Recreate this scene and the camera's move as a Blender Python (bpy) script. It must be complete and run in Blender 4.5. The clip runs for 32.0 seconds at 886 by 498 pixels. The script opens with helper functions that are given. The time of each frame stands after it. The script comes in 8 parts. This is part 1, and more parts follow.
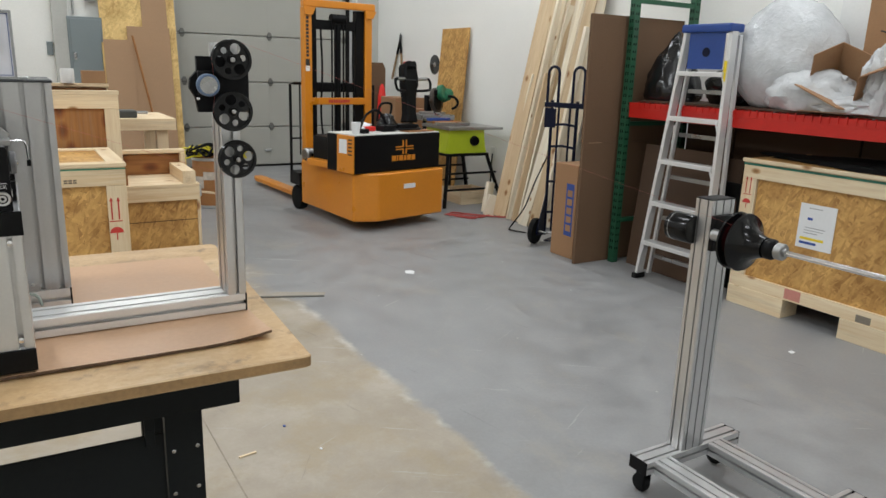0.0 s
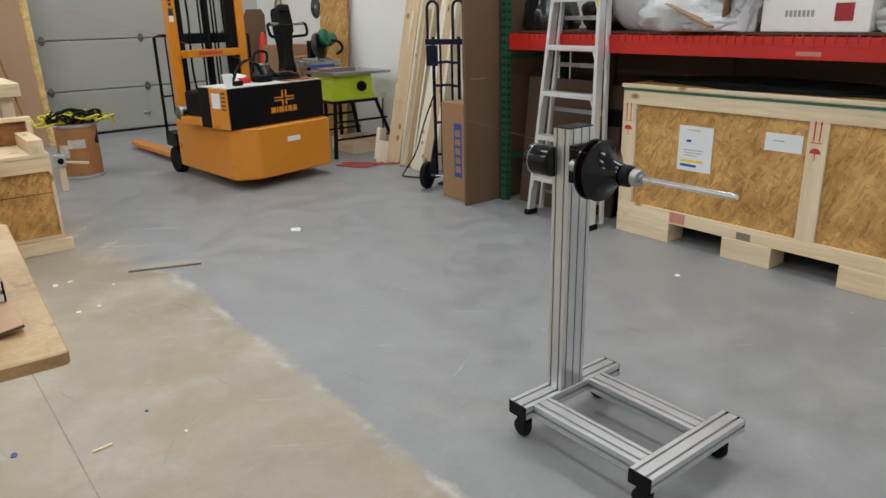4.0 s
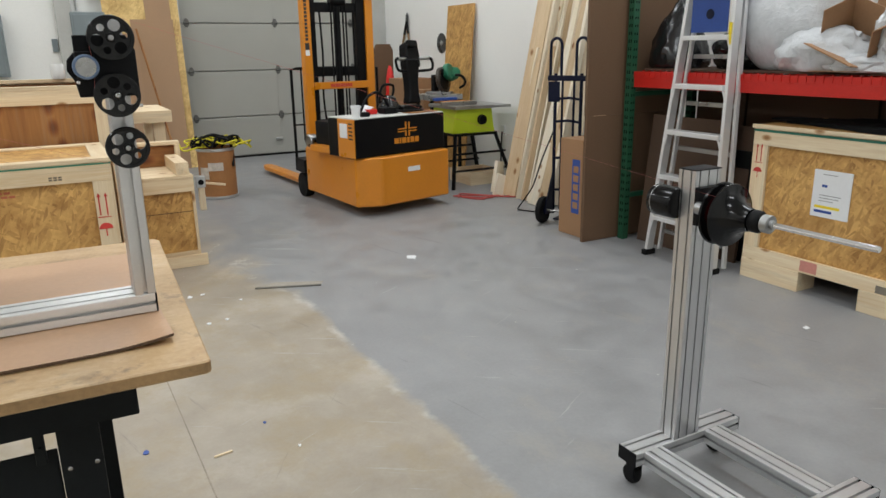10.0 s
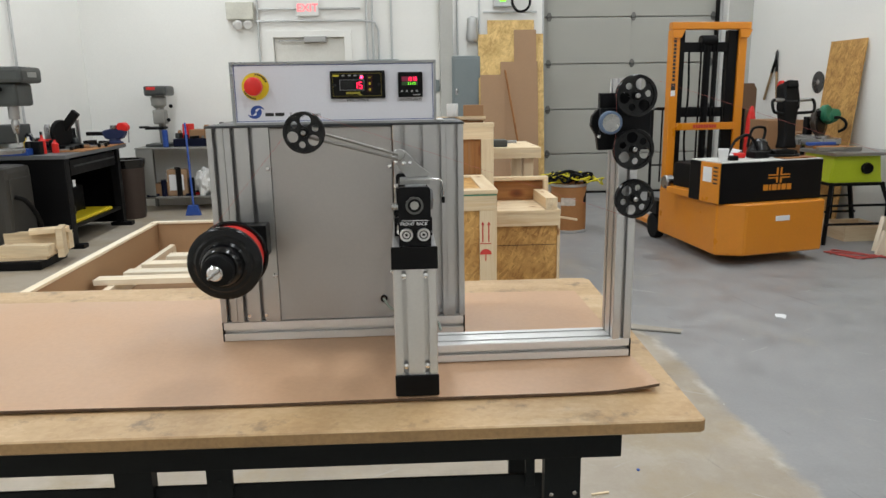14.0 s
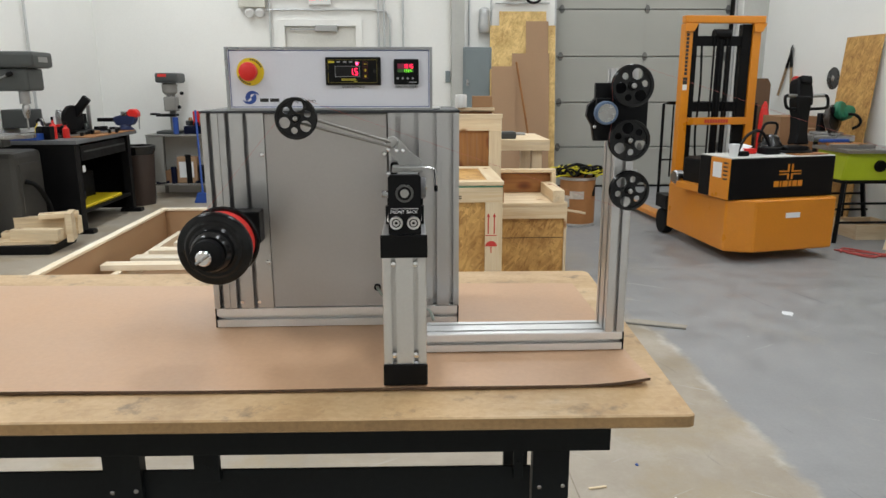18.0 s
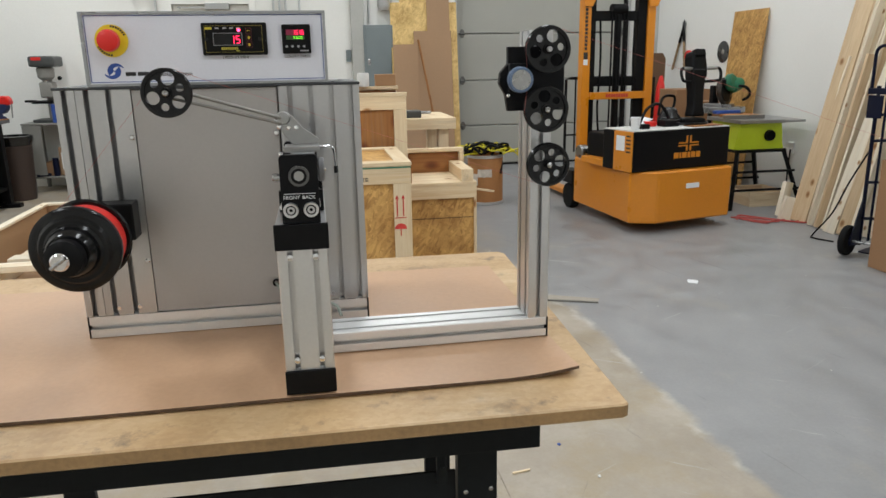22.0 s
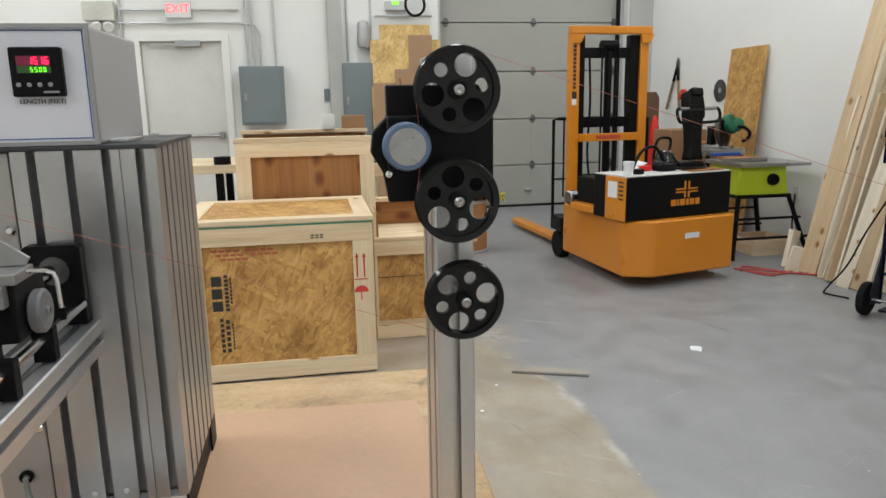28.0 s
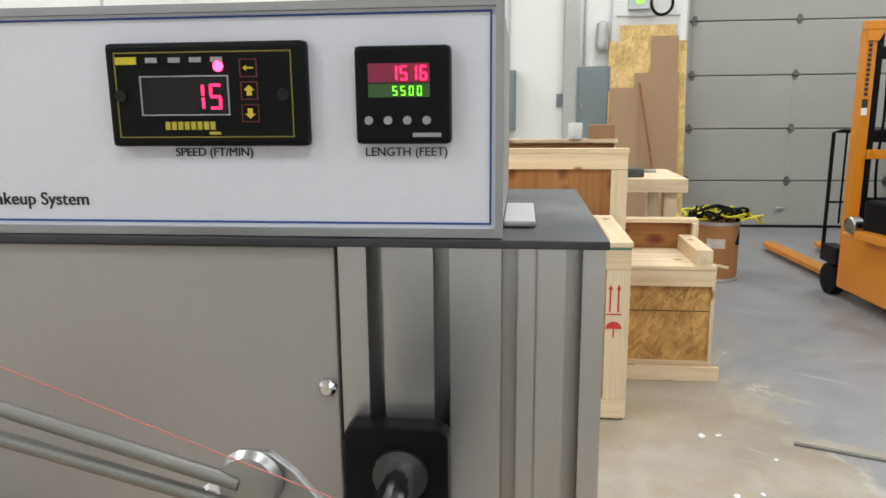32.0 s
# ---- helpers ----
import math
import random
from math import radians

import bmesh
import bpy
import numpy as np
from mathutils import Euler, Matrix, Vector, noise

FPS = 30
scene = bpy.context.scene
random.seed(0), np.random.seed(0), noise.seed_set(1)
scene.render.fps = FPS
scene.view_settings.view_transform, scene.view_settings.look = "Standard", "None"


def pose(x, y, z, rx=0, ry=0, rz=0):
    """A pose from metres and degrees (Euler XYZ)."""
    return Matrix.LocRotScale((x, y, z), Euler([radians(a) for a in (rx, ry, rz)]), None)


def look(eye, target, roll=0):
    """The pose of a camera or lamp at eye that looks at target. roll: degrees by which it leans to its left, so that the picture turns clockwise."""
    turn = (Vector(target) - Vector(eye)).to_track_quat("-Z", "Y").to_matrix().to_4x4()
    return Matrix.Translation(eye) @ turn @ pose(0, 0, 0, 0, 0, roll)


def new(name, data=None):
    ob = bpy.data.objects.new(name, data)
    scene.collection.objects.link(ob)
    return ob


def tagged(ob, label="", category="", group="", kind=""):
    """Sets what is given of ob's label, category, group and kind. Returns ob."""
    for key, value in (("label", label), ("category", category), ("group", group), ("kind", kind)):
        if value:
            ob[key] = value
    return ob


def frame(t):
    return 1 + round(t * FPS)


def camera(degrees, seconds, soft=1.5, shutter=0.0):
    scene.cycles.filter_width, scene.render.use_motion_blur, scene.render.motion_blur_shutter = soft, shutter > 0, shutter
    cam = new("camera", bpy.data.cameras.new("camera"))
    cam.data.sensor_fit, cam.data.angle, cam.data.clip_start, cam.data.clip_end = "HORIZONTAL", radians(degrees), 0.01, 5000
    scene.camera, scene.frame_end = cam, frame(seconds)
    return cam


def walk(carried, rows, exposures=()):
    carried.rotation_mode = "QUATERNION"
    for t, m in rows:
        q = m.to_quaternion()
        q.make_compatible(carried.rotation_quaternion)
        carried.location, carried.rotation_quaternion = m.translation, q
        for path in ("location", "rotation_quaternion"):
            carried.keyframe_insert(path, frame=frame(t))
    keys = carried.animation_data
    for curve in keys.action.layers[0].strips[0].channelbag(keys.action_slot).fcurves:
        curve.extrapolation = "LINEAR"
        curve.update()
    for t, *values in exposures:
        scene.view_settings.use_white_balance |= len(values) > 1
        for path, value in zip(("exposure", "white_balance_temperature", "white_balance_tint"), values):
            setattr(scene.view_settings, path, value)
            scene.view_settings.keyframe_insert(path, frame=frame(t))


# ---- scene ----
cam = camera(63.8, 32.0)
METRES, EYE, TILT, LEAN, TURN = 2.416, 1.38, 0.0, 0.0, -31.3
PATH = [
    (0, (0.0, 0.0, 1.352), (1.001, 1.66, 0.861), 1.9),
    (0.5, (0.011, 0.004, 1.352), (1.104, 1.602, 0.851), 1.2),
    (1, (0.016, 0.001, 1.35), (1.135, 1.577, 0.838), 0.3),
    (1.5, (0.02, 0.002, 1.347), (1.149, 1.57, 0.827), -0.3),
    (2, (0.048, -0.004, 1.341), (1.191, 1.548, 0.806), -0.9),
    (2.5, (0.126, 0.002, 1.336), (1.346, 1.487, 0.783), -1.1),
    (3, (0.199, 0.022, 1.328), (1.452, 1.475, 0.763), -1.0),
    (3.5, (0.245, 0.025, 1.316), (1.442, 1.507, 0.708), -1.4),
    (4, (0.262, 0.023, 1.317), (1.423, 1.524, 0.685), -1.4),
    (4.5, (0.257, 0.028, 1.315), (1.403, 1.539, 0.68), -1.3),
    (6.5, (0.258, 0.0, 1.316), (1.39, 1.522, 0.683), -0.8),
    (7, (0.258, 0.005, 1.315), (1.376, 1.538, 0.683), -0.7),
    (7.5, (0.258, 0.004, 1.317), (1.374, 1.539, 0.685), -0.6),
    (8, (0.252, 0.003, 1.318), (1.353, 1.551, 0.692), -0.5),
    (8.5, (0.227, 0.004, 1.336), (1.274, 1.6, 0.739), -0.7),
    (9, (0.227, 0.008, 1.33), (1.204, 1.662, 0.774), -1.2),
    (9.5, (0.232, 0.012, 1.331), (1.181, 1.685, 0.785), -1.0),
    (10, (0.233, 0.015, 1.33), (1.153, 1.706, 0.789), -0.9),
    (10.5, (0.232, 0.014, 1.331), (1.138, 1.712, 0.787), -0.9),
    (11, (0.203, 0.013, 1.336), (1.086, 1.725, 0.799), -0.5),
    (11.5, (0.099, 0.022, 1.353), (0.896, 1.784, 0.844), 0.1),
    (12, (-0.014, 0.034, 1.358), (0.6, 1.875, 0.875), -0.5),
    (12.5, (-0.094, 0.06, 1.351), (0.25, 1.969, 0.864), -1.7),
    (13, (-0.104, 0.08, 1.361), (0.066, 2.01, 0.867), -2.2),
    (13.5, (-0.087, 0.092, 1.366), (0.034, 2.037, 0.915), -1.5),
    (14, (-0.058, 0.103, 1.368), (0.053, 2.052, 0.934), -0.9),
    (14.5, (-0.03, 0.106, 1.37), (0.089, 2.057, 0.945), -0.1),
    (16.5, (-0.017, 0.108, 1.365), (0.079, 2.055, 0.916), 0.4),
    (17, (-0.016, 0.11, 1.366), (0.07, 2.055, 0.911), 0.3),
    (17.5, (-0.018, 0.109, 1.363), (0.065, 2.055, 0.91), 0.1),
    (18, (-0.025, 0.11, 1.361), (0.056, 2.056, 0.905), -0.1),
    (18.5, (-0.036, 0.106, 1.359), (0.055, 2.051, 0.902), -0.1),
    (19, (-0.066, 0.106, 1.355), (0.067, 2.046, 0.889), 0.3),
    (19.5, (-0.093, 0.104, 1.351), (0.095, 2.039, 0.882), 0.2),
    (20, (-0.098, 0.101, 1.352), (0.103, 2.035, 0.883), -0.4),
    (20.5, (-0.093, 0.098, 1.355), (0.121, 2.032, 0.892), -0.5),
    (21, (-0.096, 0.101, 1.352), (0.148, 2.031, 0.89), -0.4),
    (21.5, (-0.081, 0.126, 1.346), (0.233, 2.044, 0.874), -0.4),
    (22, (-0.011, 0.232, 1.339), (0.317, 2.138, 0.831), -1.0),
    (22.5, (0.092, 0.357, 1.346), (0.35, 2.28, 0.862), -1.4),
    (23, (0.12, 0.438, 1.331), (0.33, 2.366, 0.844), -0.8),
    (23.5, (0.085, 0.56, 1.337), (0.516, 2.444, 0.823), 1.4),
    (24, (0.089, 0.64, 1.34), (0.727, 2.474, 0.86), 0.7),
    (24.5, (0.18, 0.711, 1.35), (0.735, 2.579, 0.9), -1.2),
    (25, (0.224, 0.717, 1.352), (0.648, 2.627, 0.936), -1.3),
    (25.5, (0.227, 0.729, 1.345), (0.6, 2.651, 0.936), -1.1),
    (27.5, (0.223, 0.73, 1.347), (0.576, 2.656, 0.941), -1.0),
    (28, (0.222, 0.729, 1.347), (0.568, 2.656, 0.938), -1.0),
    (28.5, (0.224, 0.733, 1.346), (0.564, 2.66, 0.934), -0.9),
    (29, (0.222, 0.734, 1.346), (0.528, 2.666, 0.931), -0.9),
    (29.5, (0.162, 0.778, 1.352), (0.268, 2.733, 0.936), -0.4),
    (30, (0.052, 0.834, 1.356), (0.014, 2.787, 0.927), 0.5),
    (30.5, (-0.021, 0.905, 1.357), (0.06, 2.857, 0.927), 0.0),
    (31, (0.003, 0.98, 1.358), (0.127, 2.927, 0.917), -0.4),
    (31.5, (0.036, 1.067, 1.367), (-0.023, 3.026, 0.968), -0.8),
    (32, (0.022, 1.146, 1.375), (-0.195, 3.095, 0.982), -0.5),
]
walk(cam, [(t, look(eye, target, roll)) for t, eye, target, roll in PATH], [(0, -0.04), (28.5, -0.04), (30, -0.10), (31, 0.19), (32, 0.26)])

# ---- world and light ----
world = bpy.data.worlds.new("world")
scene.world = world
world.use_nodes = True
world.node_tree.nodes["Background"].inputs[0].default_value = (0.75, 0.8, 0.9, 1)
world.node_tree.nodes["Background"].inputs[1].default_value = 0.02
scene.view_settings.exposure = 0.0

CEIL = 4.2
LAMPS = [(x, y) for x in (-2.5, 0.8, 3.5) for y in (-1.2, 2.2, 5.4, 8.0)]


def lamp(x, y, watts):
    data = bpy.data.lights.new("tube_light", "AREA")
    data.shape, data.size, data.size_y = "RECTANGLE", 0.5, 1.15
    data.energy, data.color = watts, (0.952, 1.0, 1.04)
    ob = new("tube_light", data)
    ob.matrix_world = pose(x, y, CEIL - 0.13)


for lx, ly in LAMPS:
    lamp(lx, ly, {2.2: 36, 8.0: 23}.get(ly, 29.5) * ((1.62 if ly == 2.2 else 1.36) if lx < 0 else 1.18 if (lx, ly) == (3.5, 5.4) else 1.0))

# ---- building helpers ----


def part(name, bm, material, parent=None, label="", smooth=False):
    me = bpy.data.meshes.new(name)
    bmesh.ops.recalc_face_normals(bm, faces=bm.faces)
    if smooth:
        for f in bm.faces:
            f.smooth = True
        for e in bm.edges:
            if len(e.link_faces) == 2 and e.calc_face_angle(0) > 0.6:
                e.smooth = False
    bm.to_mesh(me)
    bm.free()
    for m in material if isinstance(material, (list, tuple)) else (material,):
        me.materials.append(m)
    ob = new(name, me)
    if parent is not None:
        ob.parent = parent
    if label:
        ob["label"] = label
    return ob


def thing(name, label, category, m=None, group="", kind=""):
    ob = new(name)
    ob.empty_display_size = 0.05
    if m is not None:
        ob.matrix_world = m
    return tagged(ob, label, category, group, kind)


def solo(name, bm, material, label, category, m=None, group="", kind="", smooth=False):
    ob = part(name, bm, material, None, "", smooth)
    if m is not None:
        ob.matrix_world = m
    return tagged(ob, label, category, group, kind)


def box(x0, x1, y0, y1, z0, z1, b=0.0, bm=None, m=None):
    """A box between two corners, its edges bevelled by b."""
    out = bmesh.new()
    mat = Matrix.LocRotScale(((x0 + x1) / 2, (y0 + y1) / 2, (z0 + z1) / 2), None, (abs(x1 - x0), abs(y1 - y0), abs(z1 - z0)))
    bmesh.ops.create_cube(out, size=1, matrix=mat)
    if b:
        bmesh.ops.bevel(out, geom=list(out.edges), offset=b, segments=2, profile=0.6, affect="EDGES")
    if m is not None:
        bmesh.ops.transform(out, matrix=m, verts=out.verts)
    return join(bm, out)


def join(bm, extra):
    if bm is None:
        return extra
    tmp = bpy.data.meshes.new("tmp")
    extra.to_mesh(tmp)
    extra.free()
    bm.from_mesh(tmp)
    bpy.data.meshes.remove(tmp)
    return bm


def along(p0, p1):
    """The pose whose z runs from p0 to p1, and the length."""
    a, d = Vector(p0), Vector(p1) - Vector(p0)
    return Matrix.Translation(a) @ d.to_track_quat("Z", "Y").to_matrix().to_4x4(), d.length


def cyl(p0, p1, r, seg=20, r1=None, b=0.0, bm=None):
    m, length = along(p0, p1)
    r1 = r if r1 is None else r1
    if b:
        pro = [(0, 0), (r - b, 0), (r, b), (r1, length - b), (r1 - b, length), (0, length)]
    else:
        pro = [(0, 0), (r, 0), (r1, length), (0, length)]
    return lathe(pro, m, seg, bm)


def lathe(profile, m=None, seg=24, bm=None):
    """Turns a profile of (radius, height) round z."""
    out = bmesh.new()
    rings = []
    for r, h in profile:
        if r < 1e-6:
            rings.append([out.verts.new((0, 0, h))])
        else:
            rings.append([out.verts.new((r * math.cos(2 * math.pi * k / seg), r * math.sin(2 * math.pi * k / seg), h)) for k in range(seg)])
    for a, c in zip(rings, rings[1:]):
        for k in range(seg):
            j = (k + 1) % seg
            if len(a) == 1 and len(c) == 1:
                continue
            if len(a) == 1:
                out.faces.new((a[0], c[k], c[j]))
            elif len(c) == 1:
                out.faces.new((a[k], a[j], c[0]))
            else:
                out.faces.new((a[k], a[j], c[j], c[k]))
    if m is not None:
        bmesh.ops.transform(out, matrix=m, verts=out.verts)
    return join(bm, out)


def smooth_line(pts, steps=6):
    """A Catmull-Rom line through pts."""
    p = [Vector(q) for q in pts]
    p = [2 * p[0] - p[1]] + p + [2 * p[-1] - p[-2]]
    out = []
    for i in range(1, len(p) - 2):
        for s in range(steps):
            t = s / steps
            a, b_, c, d = p[i - 1], p[i], p[i + 1], p[i + 2]
            out.append(0.5 * (2 * b_ + (c - a) * t + (2 * a - 5 * b_ + 4 * c - d) * t * t + (3 * b_ - a - 3 * c + d) * t ** 3))
    return out + [p[-2]]


def tube(pts, r, seg=8, bm=None, closed=False):
    """A round bar along pts."""
    out = bmesh.new()
    p = [Vector(q) for q in pts]
    n = len(p)
    up = None
    rings = []
    for i in range(n):
        d = (p[(i + 1) % n] - p[i - 1]) if closed else (p[min(i + 1, n - 1)] - p[max(i - 1, 0)])
        d.normalize()
        if up is None:
            up = d.orthogonal().normalized()
        up = (up - d * up.dot(d)).normalized()
        side = d.cross(up)
        rings.append([out.verts.new(p[i] + r * (math.cos(2 * math.pi * k / seg) * up + math.sin(2 * math.pi * k / seg) * side)) for k in range(seg)])
    for i in range(n if closed else n - 1):
        a, c = rings[i], rings[(i + 1) % n]
        for k in range(seg):
            out.faces.new((a[k], a[(k + 1) % seg], c[(k + 1) % seg], c[k]))
    if not closed:
        out.faces.new(rings[0][::-1])
        out.faces.new(rings[-1])
    return join(bm, out)


def prism(outline, h, m=None, bm=None, b=0.0):
    """An outline in x, y, drawn out to the height h."""
    out = bmesh.new()
    low = [out.verts.new((x, y, 0)) for x, y in outline]
    high = [out.verts.new((x, y, h)) for x, y in outline]
    n = len(low)
    out.faces.new(low[::-1])
    out.faces.new(high)
    for k in range(n):
        out.faces.new((low[k], low[(k + 1) % n], high[(k + 1) % n], high[k]))
    if b:
        bmesh.ops.recalc_face_normals(out, faces=out.faces)
        bmesh.ops.bevel(out, geom=list(out.edges), offset=b, segments=1, affect="EDGES")
    if m is not None:
        bmesh.ops.transform(out, matrix=m, verts=out.verts)
    return join(bm, out)


def slotted(w, d, cell, gap=0.0075, deep=0.0105, c=0.0015):
    """The outline of a slotted aluminium profile, w by d, a slot in the middle of every cell of each side."""
    pts = []

    def side(length, place):
        n = max(1, round(length / cell))
        pts.append(place(-length / 2 + c, 0))
        for k in range(n):
            mid = -length / 2 + (k + 0.5) * length / n
            pts.extend([place(mid - gap / 2, 0), place(mid - gap / 2, 0.002), place(mid - gap * 1.15, 0.0026), place(mid - gap * 0.6, deep), place(mid + gap * 0.6, deep), place(mid + gap * 1.15, 0.0026), place(mid + gap / 2, 0.002), place(mid + gap / 2, 0)])
        pts.append(place(length / 2 - c, 0))

    side(w, lambda s, i: (s, -d / 2 + i))
    side(d, lambda s, i: (w / 2 - i, s))
    side(w, lambda s, i: (-s, d / 2 - i))
    side(d, lambda s, i: (-w / 2 + i, -s))
    return pts


def lump(cx, cy, cz, rx, ry, rz, rough, seed, flat=None, taper=0.0, crease=0.45):
    """A bulging bag: a ball pushed about by noise, flat underneath, narrower towards the top by taper."""
    bm = bmesh.new()
    bmesh.ops.create_icosphere(bm, subdivisions=4, radius=1)
    for v in bm.verts:
        p = v.co.copy()
        n = noise.fractal(p * 1.6 + Vector((seed, 0, 0)), 1.0, 2.0, 4) * rough + abs(noise.noise(p * 5.0 + Vector((0, seed, 0)))) * rough * crease
        p *= 1 + n
        k = 1 - taper * (p.z + 0.4)
        p.x, p.y = p.x * k, p.y * k
        v.co = Vector((cx + p.x * rx, cy + p.y * ry, max(flat if flat is not None else -9, cz + p.z * rz)))
    return bm


def rail(p0, p1, w, d, cell, turn=0.0, bm=None):
    """A slotted profile from p0 to p1; w is its side along the x of the pose, d along the y."""
    m, length = along(p0, p1)
    return prism(slotted(w, d, cell), length, m @ pose(0, 0, 0, 0, 0, turn), bm)


def text(words, size, m, material, name="lettering", parent=None, label="", align="CENTER", depth=0.0004):
    cu = bpy.data.curves.new(name, "FONT")
    cu.body, cu.size, cu.align_x, cu.align_y, cu.extrude = words, size, align, "CENTER", depth
    tmp = bpy.data.objects.new(name, cu)
    scene.collection.objects.link(tmp)
    bpy.context.view_layer.update()
    me = bpy.data.meshes.new_from_object(tmp)
    bpy.data.objects.remove(tmp)
    bpy.data.curves.remove(cu)
    me.transform(m)
    me.materials.clear()
    me.materials.append(material)
    me.name = name
    ob = new(name, me)
    if parent is not None:
        ob.parent = parent
    if label:
        ob["label"] = label
    return ob


FACE_S = pose(0, 0, 0, 90, 0, 0)  # upright writing read by one who looks along +y
FACE_W = pose(0, 0, 0, 90, 0, -90)  # read by one who looks along +x


def T(x, y, z):
    return Matrix.Translation((x, y, z))

# ---- materials ----


def nodes_of(name):
    m = bpy.data.materials.new(name)
    m.use_nodes = True
    nt = m.node_tree
    return m, nt, nt.nodes["Principled BSDF"]


def ramp(nt, fac, stops):
    r = nt.nodes.new("ShaderNodeValToRGB")
    e = r.color_ramp.elements
    while len(e) < len(stops):
        e.new(0.5)
    for k, (p, c) in enumerate(stops):
        e[k].position, e[k].color = p, (*c, 1) if len(c) == 3 else c
    nt.links.new(fac, r.inputs[0])
    return r.outputs[0]


def coords(nt, scale=(1, 1, 1), turn=(0, 0, 0)):
    tc = nt.nodes.new("ShaderNodeTexCoord")
    mp = nt.nodes.new("ShaderNodeMapping")
    mp.inputs["Scale"].default_value = scale
    mp.inputs["Rotation"].default_value = turn
    nt.links.new(tc.outputs["Object"], mp.inputs[0])
    return mp.outputs[0]


def noise_of(nt, vec, scale, detail=4.0, rough=0.55):
    n = nt.nodes.new("ShaderNodeTexNoise")
    n.inputs["Scale"].default_value, n.inputs["Detail"].default_value, n.inputs["Roughness"].default_value = scale, detail, rough
    nt.links.new(vec, n.inputs["Vector"])
    return n.outputs["Fac"]


def mixed(nt, fac, a, b, mode="MIX"):
    n = nt.nodes.new("ShaderNodeMix")
    n.data_type, n.blend_type = "RGBA", mode
    for sock, v in ((n.inputs[0], fac), (n.inputs[6], a), (n.inputs[7], b)):
        if isinstance(v, bpy.types.NodeSocket):
            nt.links.new(v, sock)
        else:
            sock.default_value = v if isinstance(v, float) else (*v, 1)
    return n.outputs[2]


def sums(nt, op, a, b=0.0, c=None):
    n = nt.nodes.new("ShaderNodeMath")
    n.operation = op
    for sock, v in zip(n.inputs, (a, b, c)):
        if isinstance(v, bpy.types.NodeSocket):
            nt.links.new(v, sock)
        elif v is not None:
            sock.default_value = v
    return n.outputs[0]


def relief(nt, bsdf, height, strength=0.2, dist=0.002):
    b = nt.nodes.new("ShaderNodeBump")
    b.inputs["Strength"].default_value, b.inputs["Distance"].default_value = strength, dist
    nt.links.new(height, b.inputs["Height"])
    nt.links.new(b.outputs[0], bsdf.inputs["Normal"])


def plain(name, colour, rough=0.5, metal=0.0, vary=0.15, fine=60.0, coarse=3.0, bump=0.08, spread=0.12, each=0.0, coat=0.0, spec=0.5):
    """Paint, plastic or metal with mottling at two scales, a grain in the relief and an uneven gloss."""
    m, nt, bs = nodes_of(name)
    vec = coords(nt)
    big, small = noise_of(nt, vec, coarse, 5), noise_of(nt, vec, fine, 3)
    f = sums(nt, "ADD", sums(nt, "MULTIPLY", big, 0.6), sums(nt, "MULTIPLY", small, 0.4))
    lo, hi = tuple(c * (1 - vary) for c in colour), tuple(min(1.0, c * (1 + vary)) for c in colour)
    col = ramp(nt, f, [(0.3, lo), (0.7, hi)])
    if each:
        oi = nt.nodes.new("ShaderNodeObjectInfo")
        col = mixed(nt, 1.0, col, ramp(nt, oi.outputs["Random"], [(0.0, (1 - each,) * 3), (1.0, (1, 1, 1))]), "MULTIPLY")
    nt.links.new(col, bs.inputs["Base Color"])
    rr = nt.nodes.new("ShaderNodeMapRange")
    nt.links.new(big, rr.inputs[0])
    rr.inputs[1].default_value, rr.inputs[2].default_value = 0.3, 0.7
    rr.inputs[3].default_value, rr.inputs[4].default_value = max(0.03, rough - spread), min(1, rough + spread)
    nt.links.new(rr.outputs[0], bs.inputs["Roughness"])
    bs.inputs["Metallic"].default_value = metal
    bs.inputs["Coat Weight"].default_value = coat
    bs.inputs["Specular IOR Level"].default_value = spec
    if bump:
        relief(nt, bs, small, bump, 0.001)
    return m


